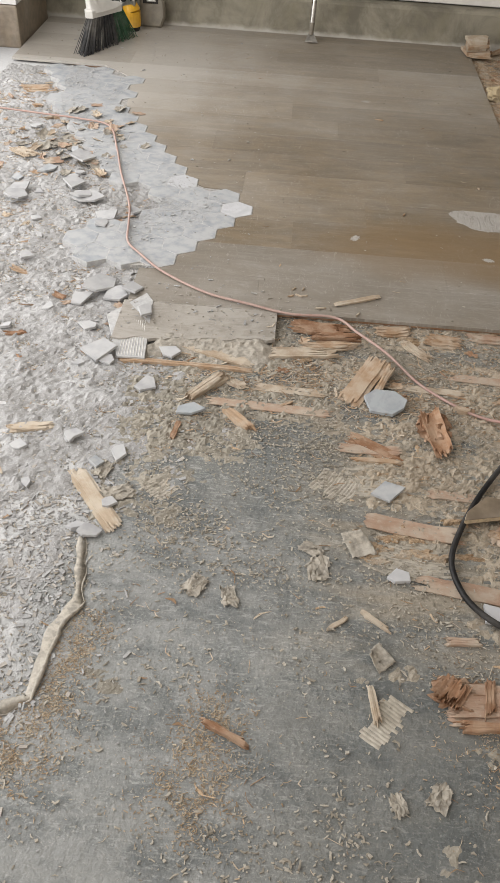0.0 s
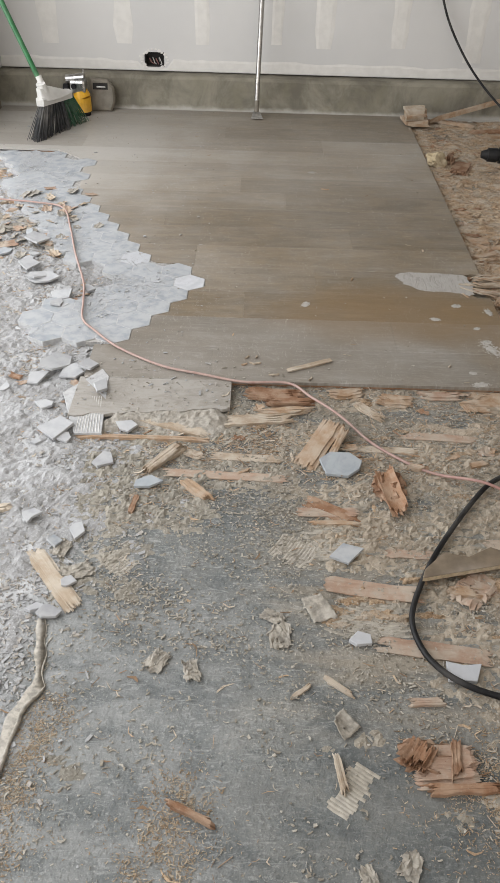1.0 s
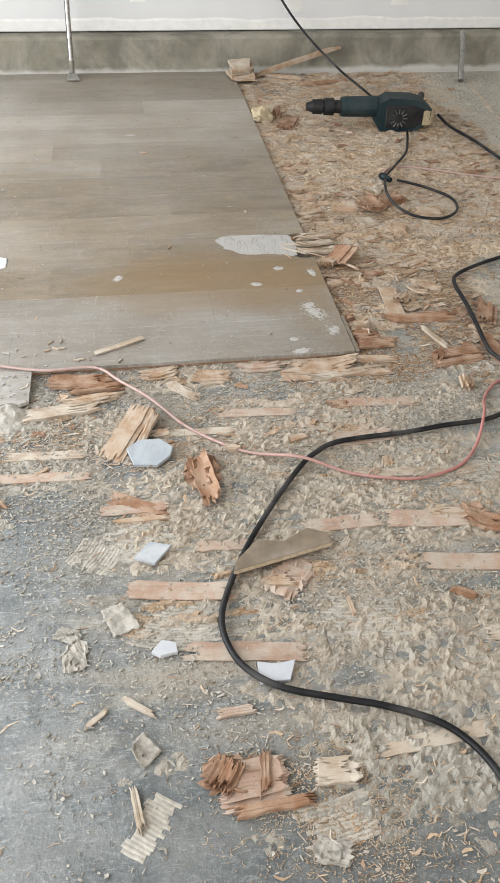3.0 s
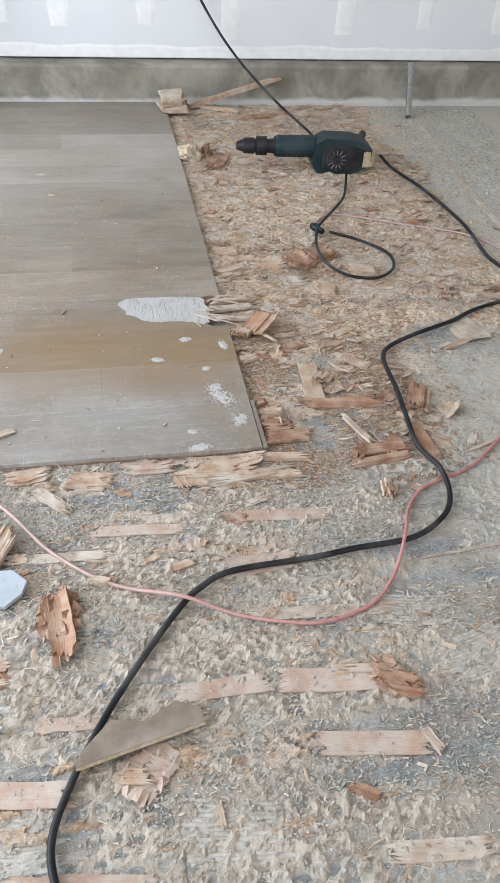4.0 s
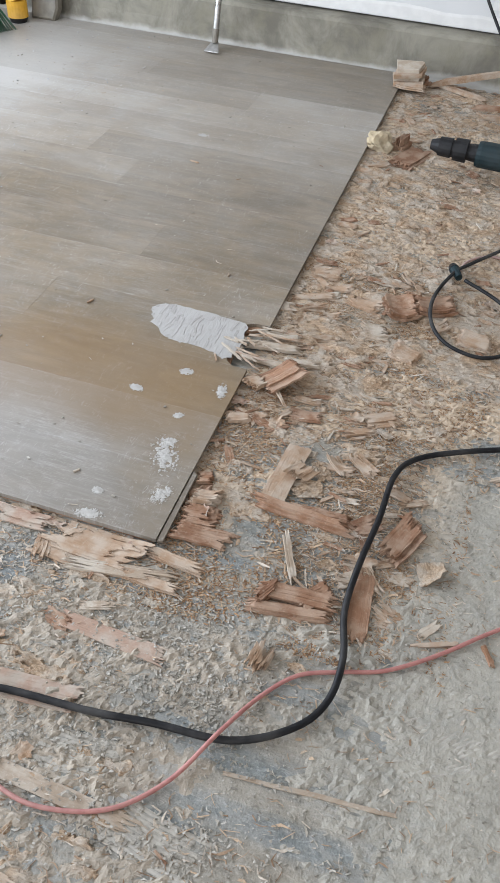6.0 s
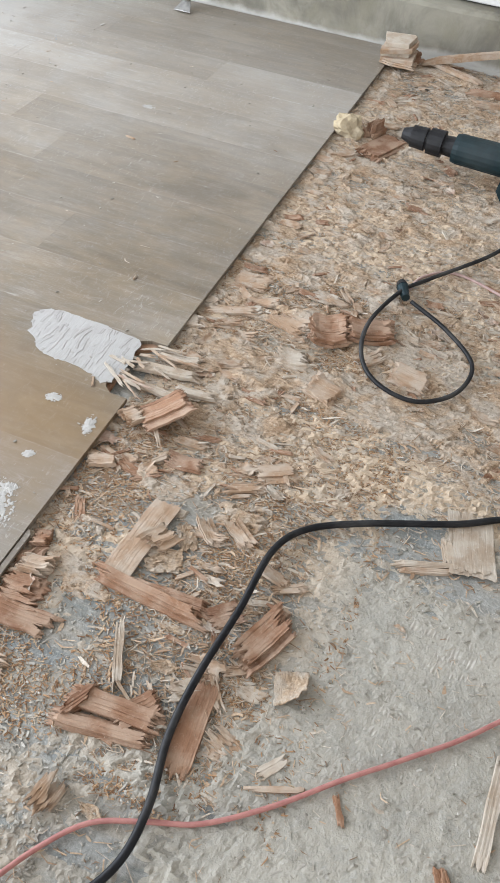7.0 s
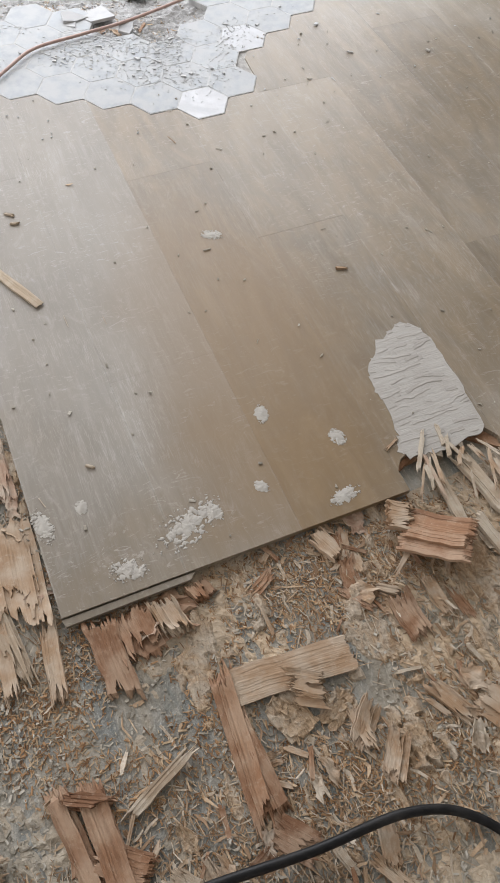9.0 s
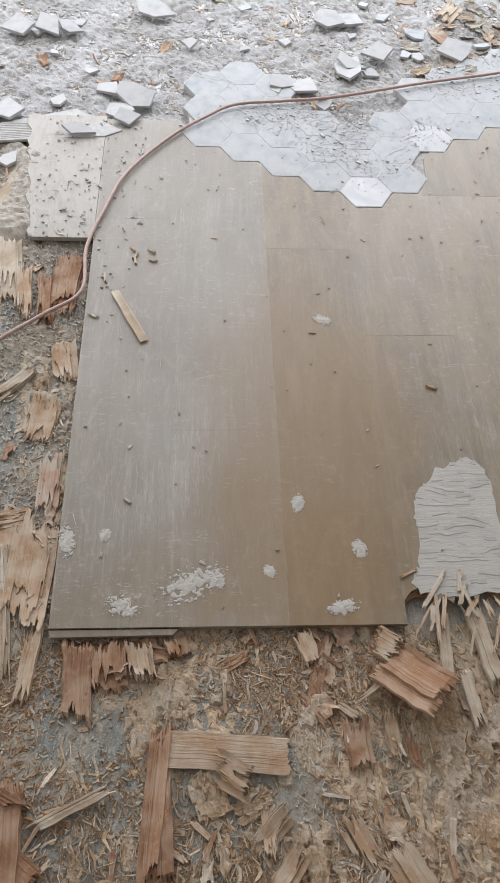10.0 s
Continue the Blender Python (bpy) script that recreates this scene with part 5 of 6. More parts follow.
def rubble_density(x, y):
    if on_boards(x, y):
        return 0.05 if y <= 0 else 0.03 if x < -0.9 and y < 0.12 else (0.006 if x < -1.0 else 0.0)
    side = 1.0 if x < -1.3 else max(0.0, (-1.02 - x) / 0.28)
    if y < -1.3:
        side *= 0.04
    elif y < -0.82 and x > -1.235:
        side *= 0.12
    if y > 1.45:
        side *= 0.15
    return max(0.0, side * (0.6 + 0.8 * noise.noise((x * 3.5, y * 3.5, 6.0))))


def scatter(count, density, seed, lo=(-2.2, -1.75), hi=(1.35, 2.7)):
    r = random.Random(seed)
    out = []
    for _ in range(count * 20):
        x, y = r.uniform(lo[0], hi[0]), r.uniform(lo[1], hi[1])
        if r.random() < density(x, y):
            out.append((x, y, TOP + 0.0006 if on_boards(x, y) else 0.0004))
            if len(out) == count:
                break
    return np.array(out)


def loose_field(name, mat, places, seed, length, width, thick, bias, label, category, bend=0.0, lift=0.16):
    """Very many loose bits in one mesh. bias: how much they lie along x; bend: how far they curl."""
    g = np.random.default_rng(seed)
    n = len(places)
    rings = 3 if bend else 2
    size = np.stack([g.uniform(*length, n) * g.uniform(0.4, 1, n), g.uniform(*width, n), g.uniform(*thick, n)], 1)
    u = np.linspace(-0.5, 0.5, rings)
    corner = np.array([(-0.5, 0.0), (0.5, 0.0), (0.5, 1.0), (-0.5, 1.0)])
    p = np.zeros((n, rings, 4, 3))
    p[..., 0] = u[None, :, None]
    p[..., 1], p[..., 2] = corner[:, 0], corner[:, 1]
    taper = 1 - g.uniform(0.1, 0.75, (n, 1)) * (np.abs(u) * 2) ** 2
    p[..., 1:] *= taper[:, :, None, None]
    p += g.uniform(-0.14, 0.14, p.shape)
    p *= size[:, None, None, :]
    if bend:
        k = g.uniform(-bend, bend, n)[:, None, None]
        p[..., 1] += k * p[..., 0] ** 2 / size[:, None, None, 0]
        p[..., 2] += np.abs(g.uniform(0, bend * 0.3, n))[:, None, None] * p[..., 0] ** 2 / size[:, None, None, 0]
    tilt = g.normal(0, lift, n)[:, None, None]
    x, z = p[..., 0].copy(), p[..., 2].copy()
    p[..., 0], p[..., 2] = x * np.cos(tilt) - z * np.sin(tilt), x * np.sin(tilt) + z * np.cos(tilt)
    p[..., 2] -= p[..., 2].min(axis=(1, 2))[:, None, None]
    yaw = np.where(g.random(n) < bias, g.normal(0, 0.35, n), g.uniform(0, math.pi, n))[:, None, None]
    x, y = p[..., 0].copy(), p[..., 1].copy()
    p[..., 0], p[..., 1] = x * np.cos(yaw) - y * np.sin(yaw), x * np.sin(yaw) + y * np.cos(yaw)
    p += places[:, None, None, :]
    quads = [(3, 2, 1, 0), tuple(4 * (rings - 1) + k for k in range(4))]
    for r in range(rings - 1):
        quads += [(4 * r + k, 4 * r + (k + 1) % 4, 4 * r + 4 + (k + 1) % 4, 4 * r + 4 + k) for k in range(4)]
    f = (np.array(quads)[None] + (np.arange(n) * rings * 4)[:, None, None]).reshape(-1)
    me = bpy.data.meshes.new(name)
    me.vertices.add(n * rings * 4)
    me.vertices.foreach_set("co", p.reshape(-1))
    me.loops.add(len(f))
    me.loops.foreach_set("vertex_index", f)
    me.polygons.add(len(f) // 4)
    me.polygons.foreach_set("loop_start", np.arange(0, len(f), 4))
    me.update(calc_edges=True)
    me.shade_flat()
    me.materials.append(mat)
    return tagged(new(name, me), label, category, kind="stuff")


loose_field("wood_chips", M_CHIP, scatter(24000, wood_density, 1), 1, (0.006, 0.032), (0.0007, 0.0024), (0.0006, 0.002), 0.45, "splintered wood chips strewn over the slab", "wood chips")
loose_field("sawdust", M_SAWDUST, scatter(13000, sawdust_density, 9, (-1.4, -1.6), (-0.1, -0.6)), 9, (0.002, 0.009), (0.0008, 0.0026), (0.0006, 0.0016), 0.1, "brown sawdust and small fibres heaped on the slab", "sawdust")
loose_field("wood_crumbs", M_WOODCRUMB, scatter(26000, lambda a, b: 0.0 if on_boards(a, b) or b < -0.14 or a > 0.58 or b > 1.2 or a < -0.1 else max(0.0, 0.35 + 1.3 * noise.noise((a * 7, b * 7, 5.0))), 19, (-0.1, -0.25), (0.75, 1.2)), 19, (0.003, 0.015), (0.0009, 0.0032), (0.0006, 0.0018), 0.2, "brown wood crumbs beside the torn boards", "wood crumbs")
loose_field("wood_flakes", M_CHIP, scatter(6000, wood_density, 7), 7, (0.01, 0.035), (0.002, 0.006), (0.0004, 0.0009), 0.5, "flat flakes of split wood strewn over the slab", "wood flakes", 0.9, 0.16)
loose_field("wood_shavings", M_CHIP, scatter(2500, wood_density, 2), 2, (0.014, 0.045), (0.0018, 0.0045), (0.0005, 0.001), 0.4, "curled wood shavings and fibres strewn over the slab", "wood shavings", 0.8)
loose_field("wood_fibres", M_CHIP, scatter(26000, lambda a, b: 0.0 if on_boards(a, b) else wood_density(a, b), 17), 17, (0.008, 0.032), (0.0006, 0.0013), (0.0005, 0.001), 0.25, "fine torn wood fibres matted over the slab", "wood fibres", 1.4)
loose_field("thinset_curls", M_CRUMB, scatter(15000, crumb_density, 3), 3, (0.005, 0.017), (0.0016, 0.004), (0.001, 0.0026), 0.15, "broken ridges of scraped thinset on the slab", "thinset crumbs", 1.1)
loose_field("thinset_crumbs", M_CRUMB, scatter(34000, crumb_density, 4), 4, (0.0025, 0.0105), (0.0016, 0.006), (0.001, 0.0032), 0.1, "thinset crumbs and grit over the slab", "thinset crumbs")
spots = scatter(6000, lambda a, b: 0.0 if on_boards(a, b) else max(0.0, 0.3 + 1.2 * noise.noise((a * 6, b * 9, 23.0))), 24, (-1.2, -1.1), (0.4, 0.0))
spots[:, 2] = 0.0045
loose_field("veneer_crumbs", M_CRUMB, spots, 24, (0.002, 0.011), (0.0012, 0.004), (0.0008, 0.0022), 0.2, "thinset crumbs lying over the glued veneer", "thinset crumbs", 0.8)
loose_field("plaster_rubble", M_RUBBLE, scatter(12000, rubble_density, 5), 5, (0.004, 0.02), (0.003, 0.011), (0.001, 0.0045), 0.1, "white tile and plaster rubble heaped on the slab", "rubble")
loose_field("plaster_grit", M_RUBBLE, scatter(24000, rubble_density, 6), 6, (0.002, 0.007), (0.0015, 0.005), (0.001, 0.003), 0.0, "fine white plaster grit on the slab", "rubble")

def tile_grit_density(x, y):
    if not 0.22 < y < 1.95:
        return 0.0
    inward = edge_at(y) - x
    return max(0.0, min(1.0, (inward - 0.03) / 0.2)) * max(0.0, 0.35 + 1.3 * noise.noise((x * 6, y * 6, 14.0))) if 0.03 < inward < 0.33 else 0.0


for name, seed, count, long in (("tile_grit", 15, 7000, (0.0015, 0.006)), ("tile_rubble", 16, 260, (0.005, 0.018))):
    spots = scatter(count, tile_grit_density, seed, (-2.0, 0.2), (-0.9, 1.95))
    spots[:, 2] = TOP + 0.0012
    loose_field(name, M_GROUT, spots, seed, long, (long[0] * 0.8, long[1] * 0.6), (0.0006, long[1] * 0.22), 0.0, "white plaster crumbs lying on the hexagon tiles", "rubble")

# many more scraps of torn plywood, alike in kind
SCRAPS = [torn_mesh("plywood_scrap", WOOD_RNG, 0.14, WOOD_RNG.uniform(0.03, 0.075), WOOD_RNG.uniform(0.005, 0.011), (M_TAN, M_GREYWOOD, M_TAN, M_RED)[k % 4], WOOD_RNG.uniform(0.15, 0.4), 0, WOOD_RNG.uniform(0, 0.006)) for k in range(16)]
SLIVERS = [torn_mesh("wood_splinter", WOOD_RNG, 0.1, WOOD_RNG.uniform(0.008, 0.018), WOOD_RNG.uniform(0.004, 0.009), (M_TAN, M_GREYWOOD, M_TAN, M_RED)[k % 4], WOOD_RNG.uniform(0.1, 0.3), 3) for k in range(12)]
for kind, meshes, count, seed in (("plywood_scrap", SCRAPS, 290, 41), ("wood_splinter", SLIVERS, 290, 42)):
    r = random.Random(seed)
    for k, (x, y, z) in enumerate(scatter(count, lambda a, b: 0.0 if on_boards(a, b) else wood_density(a, b) ** 1.5 * (0.4 if b < 0.0 else 1.0), seed)):
        me = meshes[k % len(meshes)]
        ob = new(kind, me)
        yaw = r.gauss(0, 22) if r.random() < 0.65 else r.uniform(0, 180)
        s = r.uniform(0.25, 0.62)
        ob.matrix_basis = pose(x, y, z + 0.004 * r.random(), r.gauss(0, 7), r.gauss(0, 4), yaw) @ Matrix.Diagonal((s, s, s, 1))
        word = {M_TAN.name: "pale", M_RED.name: "reddish", M_GREYWOOD.name: "dusty"}[me.materials[0].name]
        tagged(ob, f"{word} torn scrap of plywood on the slab" if kind == "plywood_scrap" else f"{word} thin splinter of wood on the slab", "wood scrap", "split wood scraps")


def curl_mesh(rng, size, mat, spiky=1.0):
    """A small scrap of veneer, torn all round and curled up along one side."""
    bm = bmesh.new()
    nx, ny, seed = 10, 7, rng.uniform(0, 90)
    wide, roll, fold = rng.uniform(0.35, 0.75), rng.uniform(0.1, 0.5), rng.uniform(0.05, 0.22)
    grid = []
    for i in range(nx):
        row = []
        for j in range(ny):
            u, v = i / (nx - 1) - 0.5, j / (ny - 1) - 0.5
            rim = 1 if i in (0, nx - 1) or j in (0, ny - 1) else 0
            x = u * (1 + 0.5 * noise.noise((v * 4, seed, 1))) + rim * spiky * rng.uniform(-0.07, 0.07)
            y = v * wide * (1 + 0.7 * noise.noise((u * 3, seed, 5))) + rim * spiky * rng.uniform(-0.035, 0.035)
            z = roll * max(0.0, v + 0.1) ** 2 + fold * abs(noise.noise((u * 2.5, v * 2.5, seed))) + 0.3 * roll * max(0.0, u) ** 2
            row.append(bm.verts.new((x * size, y * size, 0.0006 + z * size)))
        grid.append(row)
    for i in range(nx - 1):
        for j in range(ny - 1):
            bm.faces.new((grid[i][j], grid[i + 1][j], grid[i + 1][j + 1], grid[i][j + 1]))
    bmesh.ops.recalc_face_normals(bm, faces=bm.faces)
    bmesh.ops.solidify(bm, geom=bm.faces[:], thickness=0.0012)
    return finish(bm, "veneer_curl", mat)


CURLS = [curl_mesh(WOOD_RNG, 0.05, (M_TAN, M_VENEER, M_GREYWOOD, M_PINK, M_TAN, M_RED)[k % 6]) for k in range(18)]
r = random.Random(47)
for k, (x, y, z) in enumerate(scatter(290, lambda a, b: 0.0 if on_boards(a, b) or (b < -0.5 and a < -0.3) else wood_density(a, b) * (1.0 if a > 0 else 1.4), 47)):
    me = CURLS[k % len(CURLS)]
    ob = new("veneer_curl", me)
    s = r.uniform(0.3, 0.85)
    ob.matrix_basis = pose(x, y, z + 0.003, r.gauss(0, 8), r.gauss(0, 8), r.gauss(0, 30) + r.choice((0, 180))) @ Matrix.Diagonal((s, s, s, 1))
    tagged(ob, "curled scrap of torn wood veneer on the slab", "wood scrap", "split wood scraps")


RUBBLE_CURLS = [curl_mesh(WOOD_RNG, 0.045, (M_GREYWOOD, M_BANK, M_PINK, M_PAPER)[k % 4], 0.5) for k in range(12)]
r = random.Random(53)
for k, (x, y, z) in enumerate(scatter(60, lambda a, b: 0.0 if on_boards(a, b) else max(0.0, 1 - ((a + 1.72) / 0.3) ** 2 - ((b - 1.15) / 0.38) ** 2), 53, (-2.1, 0.7), (-1.4, 1.6))):
    ob = new("veneer_curl", RUBBLE_CURLS[k % len(RUBBLE_CURLS)])
    s = r.uniform(0.5, 1.5)
    ob.matrix_basis = pose(x, y, 0.008 if edge_at(y) - x > 0.3 else TOP + 0.001, r.gauss(0, 8), r.gauss(0, 8), r.uniform(0, 360)) @ Matrix.Diagonal((s, s, s, 1))
    tagged(ob, "dusty curl of torn veneer lying in the white rubble", "wood scrap", "split wood scraps")


def combed(cx, cy, wide, deep, turn, seed, curve=0.0):
    """A patch of thinset combed by a notched trowel: parallel low ridges."""
    r = random.Random(seed)
    bm = bmesh.new()
    step, n = 0.0075, int(deep / 0.0075)
    for k in range(n):
        y = -deep / 2 + k * step
        a, b = -wide / 2 * r.uniform(0.55, 1), wide / 2 * r.uniform(0.55, 1)
        rows = []
        for c in range(13):
            x = a + (b - a) * c / 12
            yy = y + curve * x * x + 0.0012 * noise.noise((x * 40, y * 40, seed))
            h = 0.0015 * (0.6 + 0.6 * noise.noise((x * 60, y * 90, seed + 5))) * (0.2 if c in (0, 12) else 1)
            rows.append([bm.verts.new((x, yy - 0.0036, 0.0)), bm.verts.new((x, yy, max(h, 0.0006))), bm.verts.new((x, yy + 0.0036, 0.0))])
        for p, q in zip(rows, rows[1:]):
            bm.faces.new((p[0], p[1], q[1], q[0]))
            bm.faces.new((p[1], p[2], q[2], q[1]))
    ob = new("combed_thinset", finish(bm, "combed_thinset", M_RIDGE))
    ob.matrix_basis = pose(cx, cy, 0.0006, 0, 0, turn)
    tagged(ob, "patch of combed trowel ridges of dried thinset", "thinset", kind="stuff")


for k, (cx, cy, w, d, turn, curve) in enumerate(((-0.62, -0.62, 0.16, 0.13, 4, 0), (-0.56, -0.86, 0.2, 0.11, -8, 1.6), (-0.2, -0.88, 0.22, 0.11, -6, 0.3), (-0.15, -0.69, 0.1, 0.07, 30, 1.0),
                                                 (-0.72, -0.66, 0.1, 0.1, 60, 2.0), (0.3, -0.62, 0.2, 0.1, 15, 1.2), (-0.63, -1.23, 0.06, 0.11, -35, 0.5), (0.2, -0.5, 0.2, 0.08, -10, 0.6),
                                                 (0.62, 0.13, 0.14, 0.1, 70, 1.5), (0.72, 0.28, 0.1, 0.12, 80, 1.0), (-0.34, -1.26, 0.14, 0.08, 10, 0.8), (0.05, -0.42, 0.16, 0.07, 5, 0.5), (0.6, -0.2, 0.18, 0.12, 40, 1.0), (-1.12, -0.72, 0.07, 0.07, 50, 2.0))):
    combed(cx, cy, w, d, turn, k + 1, curve)


def tile_shard(cx, cy, size, mat, seed, z=0.0, tilt=(0, 0), stretch=1.0, turn=0.0, word="white"):
    """A broken piece of tile: a cracked-off polygon with a chamfered face."""
    r = random.Random(seed)
    n = r.randint(4, 6)
    pts = []
    for k in range(n):
        a = 2 * math.pi * (k + r.uniform(-0.28, 0.28)) / n
        rad = size / 2 * r.uniform(0.5, 1.2)
        pts.append((rad * math.cos(a) * stretch, rad * math.sin(a)))
    ob = new("tile_shard", finish(prism(bmesh.new(), pts, 0.0, 0.007, 0.0008), "tile_shard", mat))
    ob.matrix_basis = pose(cx, cy, z + abs(math.sin(radians(tilt[0]))) * size / 2 + abs(math.sin(radians(tilt[1]))) * size * stretch / 2 + 0.0006, tilt[0], tilt[1], turn)
    tagged(ob, f"{word} broken piece of stone floor tile in the rubble", "tile shard", "broken tiles")


for k, (cx, cy, size, stretch, turn, grey) in enumerate(((-1.2, -0.36, 0.055, 1.2, 50, 0), (-1.222, -0.622, 0.06, 1.2, -20, 0), (-1.343, -0.585, 0.045, 1.2, 20, 0), (-1.09, -0.455, 0.055, 1.6, 5, 1), (-1.365, 0.03, 0.08, 1.2, 0, 0),
                                                         (-1.163, -0.22, 0.05, 1.4, 5, 0), (-1.46, 0.0, 0.07, 1.1, 40, 0), (-0.6, -0.672, 0.065, 1.6, 20, 2), (-1.83, 0.65, 0.09, 1.2, 60, 0), (-1.58, 0.63, 0.1, 1.2, 10, 0), (-1.49, 0.495, 0.09, 1.1, -20, 0), (-1.49, 0.425, 0.07, 1.2, 10, 0), (-1.36, -0.247, 0.09, 1.3, 0, 0))):
    tile_shard(cx, cy, size, (M_SHARD, M_SHARDGREY, M_HEX)[grey], 60 + k, 0.002 if cx > -1.25 else 0.008, (4, -4), stretch, turn, ("white", "grey", "pale grey")[grey])
for k, (cx, cy, size, stretch, turn) in enumerate(((-1.73, -0.26, 0.1, 1.0, 0), (-1.745, -0.19, 0.09, 1.1, 30), (-1.73, -0.13, 0.07, 1.2, 70), (-1.32, 0.045, 0.065, 1.2, 80), (-1.42, 0.06, 0.09, 1.3, 50), (-1.82, 0.58, 0.09, 1.2, 80), (-1.49, 0.43, 0.08, 1.2, 85), (-1.59, 0.62, 0.09, 1.1, 80), (-1.66, 0.94, 0.1, 1.2, 60), (-1.4, 0.55, 0.05, 1.0, 0), (-1.255, -0.07, 0.07, 1.2, 85), (-1.84, 0.1, 0.09, 1.2, 60), (-1.65, 0.715, 0.1, 1.1, 10), (-1.675, 0.2, 0.05, 1.1, 0))):
    tile_shard(cx, cy, size, M_SHARD, 90 + k, 0.012 if cx < -1.34 else TOP * (cx > -1.33 and cy > -0.14), (6, 7), stretch, turn)
r = random.Random(71)
for k, (x, y, z) in enumerate(scatter(48, lambda a, b: 0.0 if on_boards(a, b) or a > -1.2 or b > 1.35 or b < -0.95 else rubble_density(a, b), 71)):
    tile_shard(x, y, r.uniform(0.02, 0.06), M_SHARD if r.random() < 0.7 else M_HEX, 200 + k, 0.003, (r.gauss(0, 5), r.gauss(0, 5)), r.uniform(1, 1.5), r.uniform(0, 180), "dusty white")


def cut_tile(name, outline, at, mat, label, tilt=(0, 0), thick=0.009):
    ob = new(name, finish(prism(bmesh.new(), outline, 0.0, thick, 0.001), name, mat))
    ob.matrix_basis = pose(*at, *tilt, 0)
    return tagged(ob, label, "tile shard", "broken tiles")


cut_tile("tile_shard", [(0.05, -0.02), (0.06, 0.01), (0.03, 0.042), (-0.02, 0.046), (-0.05, 0.02), (-0.035, -0.035), (0.02, -0.045)], (-0.595, -0.365, 0.008), M_SHARDGREY, "dark grey hexagon tile with a broken corner", (4, -3))
cut_tile("tile_shard", [(-0.035, -0.02), (0.02, -0.022), (0.036, 0.018), (0.0, 0.014), (-0.034, 0.022)], (-0.392, -0.99, 0.004), M_HEXWHITE, "clean white broken tile beside the black cable", (3, 0))
cut_tile("tile_shard", [(-0.026, -0.008), (-0.01, -0.018), (0.022, -0.012), (0.02, 0.01), (-0.006, 0.016)], (-0.59, -0.915, 0.004), M_HEXWHITE, "small clean white tile chip on combed thinset", (2, 4))

# fibreglass-backed tile leaning in the rubble
mesh_tile = base_of("mesh_backed_tile", (-1.29, -0.12, 0.012), "white tile sheet with fibreglass mesh in the rubble", "tile sheet")
part("sheet", prism(bmesh.new(), [(-0.01, -0.145), (0.065, -0.146), (0.045, 0.12), (0.02, 0.16), (-0.075, 0.04)], 0.0, 0.006, 0.001), mesh_tile, mat=M_GROUT, m=pose(0, 0, 0, 1.5, -2, 0))
for k in range(9):
    bm = rod(bmesh.new(), (-0.006 + 0.0078 * k, -0.14, 0.0064), (-0.012 + 0.0064 * k, 0.02, 0.0064), 0.001, sides=5)
    part("mesh_thread", bm, mesh_tile, mat=M_WHITEPLASTIC, m=pose(0, 0, 0, 1.5, -2, 0))


# curled backing membrane at the edge of the dust
def membrane(name, line, width, curl, mat, label):
    """A strip of limp membrane along a line, its edge rolled up."""
    pts = [Vector((x, y, 0)) for x, y in line]
    bm = bmesh.new()
    rows = []
    for i in range(len(pts) * 6 - 5):
        k, t = divmod(i, 6)
        p = pts[k].lerp(pts[min(k + 1, len(pts) - 1)], t / 6)
        d = (pts[min(k + 1, len(pts) - 1)] - pts[max(k - 1, 0)]).normalized()
        side = Vector((d.y, -d.x, 0))
        wob = 0.008 * noise.noise((p.x * 22, p.y * 22, 2))
        along = i / (len(pts) * 6 - 6)
        lip = curl * (0.25 + 1.1 * math.sin(math.pi * along) ** 2 + 0.9 * noise.noise((p.x * 16, p.y * 16, 1)))
        lip = max(lip, 0.0012)
        row = [bm.verts.new(p + side * (-width - wob) + Vector((0, 0, 0.002)))]
        for s in range(8):
            a = radians(-80 + 215 * s / 7)
            row.append(bm.verts.new(p + side * (wob + lip * math.cos(a) * 0.9) + Vector((0, 0, lip * (1 + math.sin(a)) + 0.001))))
        rows.append(row)
    for p, q in zip(rows, rows[1:]):
        for s in range(8):
            bm.faces.new((p[s], p[s + 1], q[s + 1], q[s]))
    me = finish(bm, name, mat, True)
    ob = new(name, me)
    mod = ob.modifiers.new("thickness", "SOLIDIFY")
    mod.thickness = 0.0025
    return tagged(ob, label, "membrane")


membrane("backing_membrane", [(-1.42, -1.33), (-1.29, -1.285), (-1.25, -1.26), (-1.246, -1.19), (-1.24, -1.11), (-1.21, -1.045), (-1.225, -0.96), (-1.24, -0.88)], 0.02, 0.0032, M_PAPER, "cream backing membrane with a curled edge on the slab")


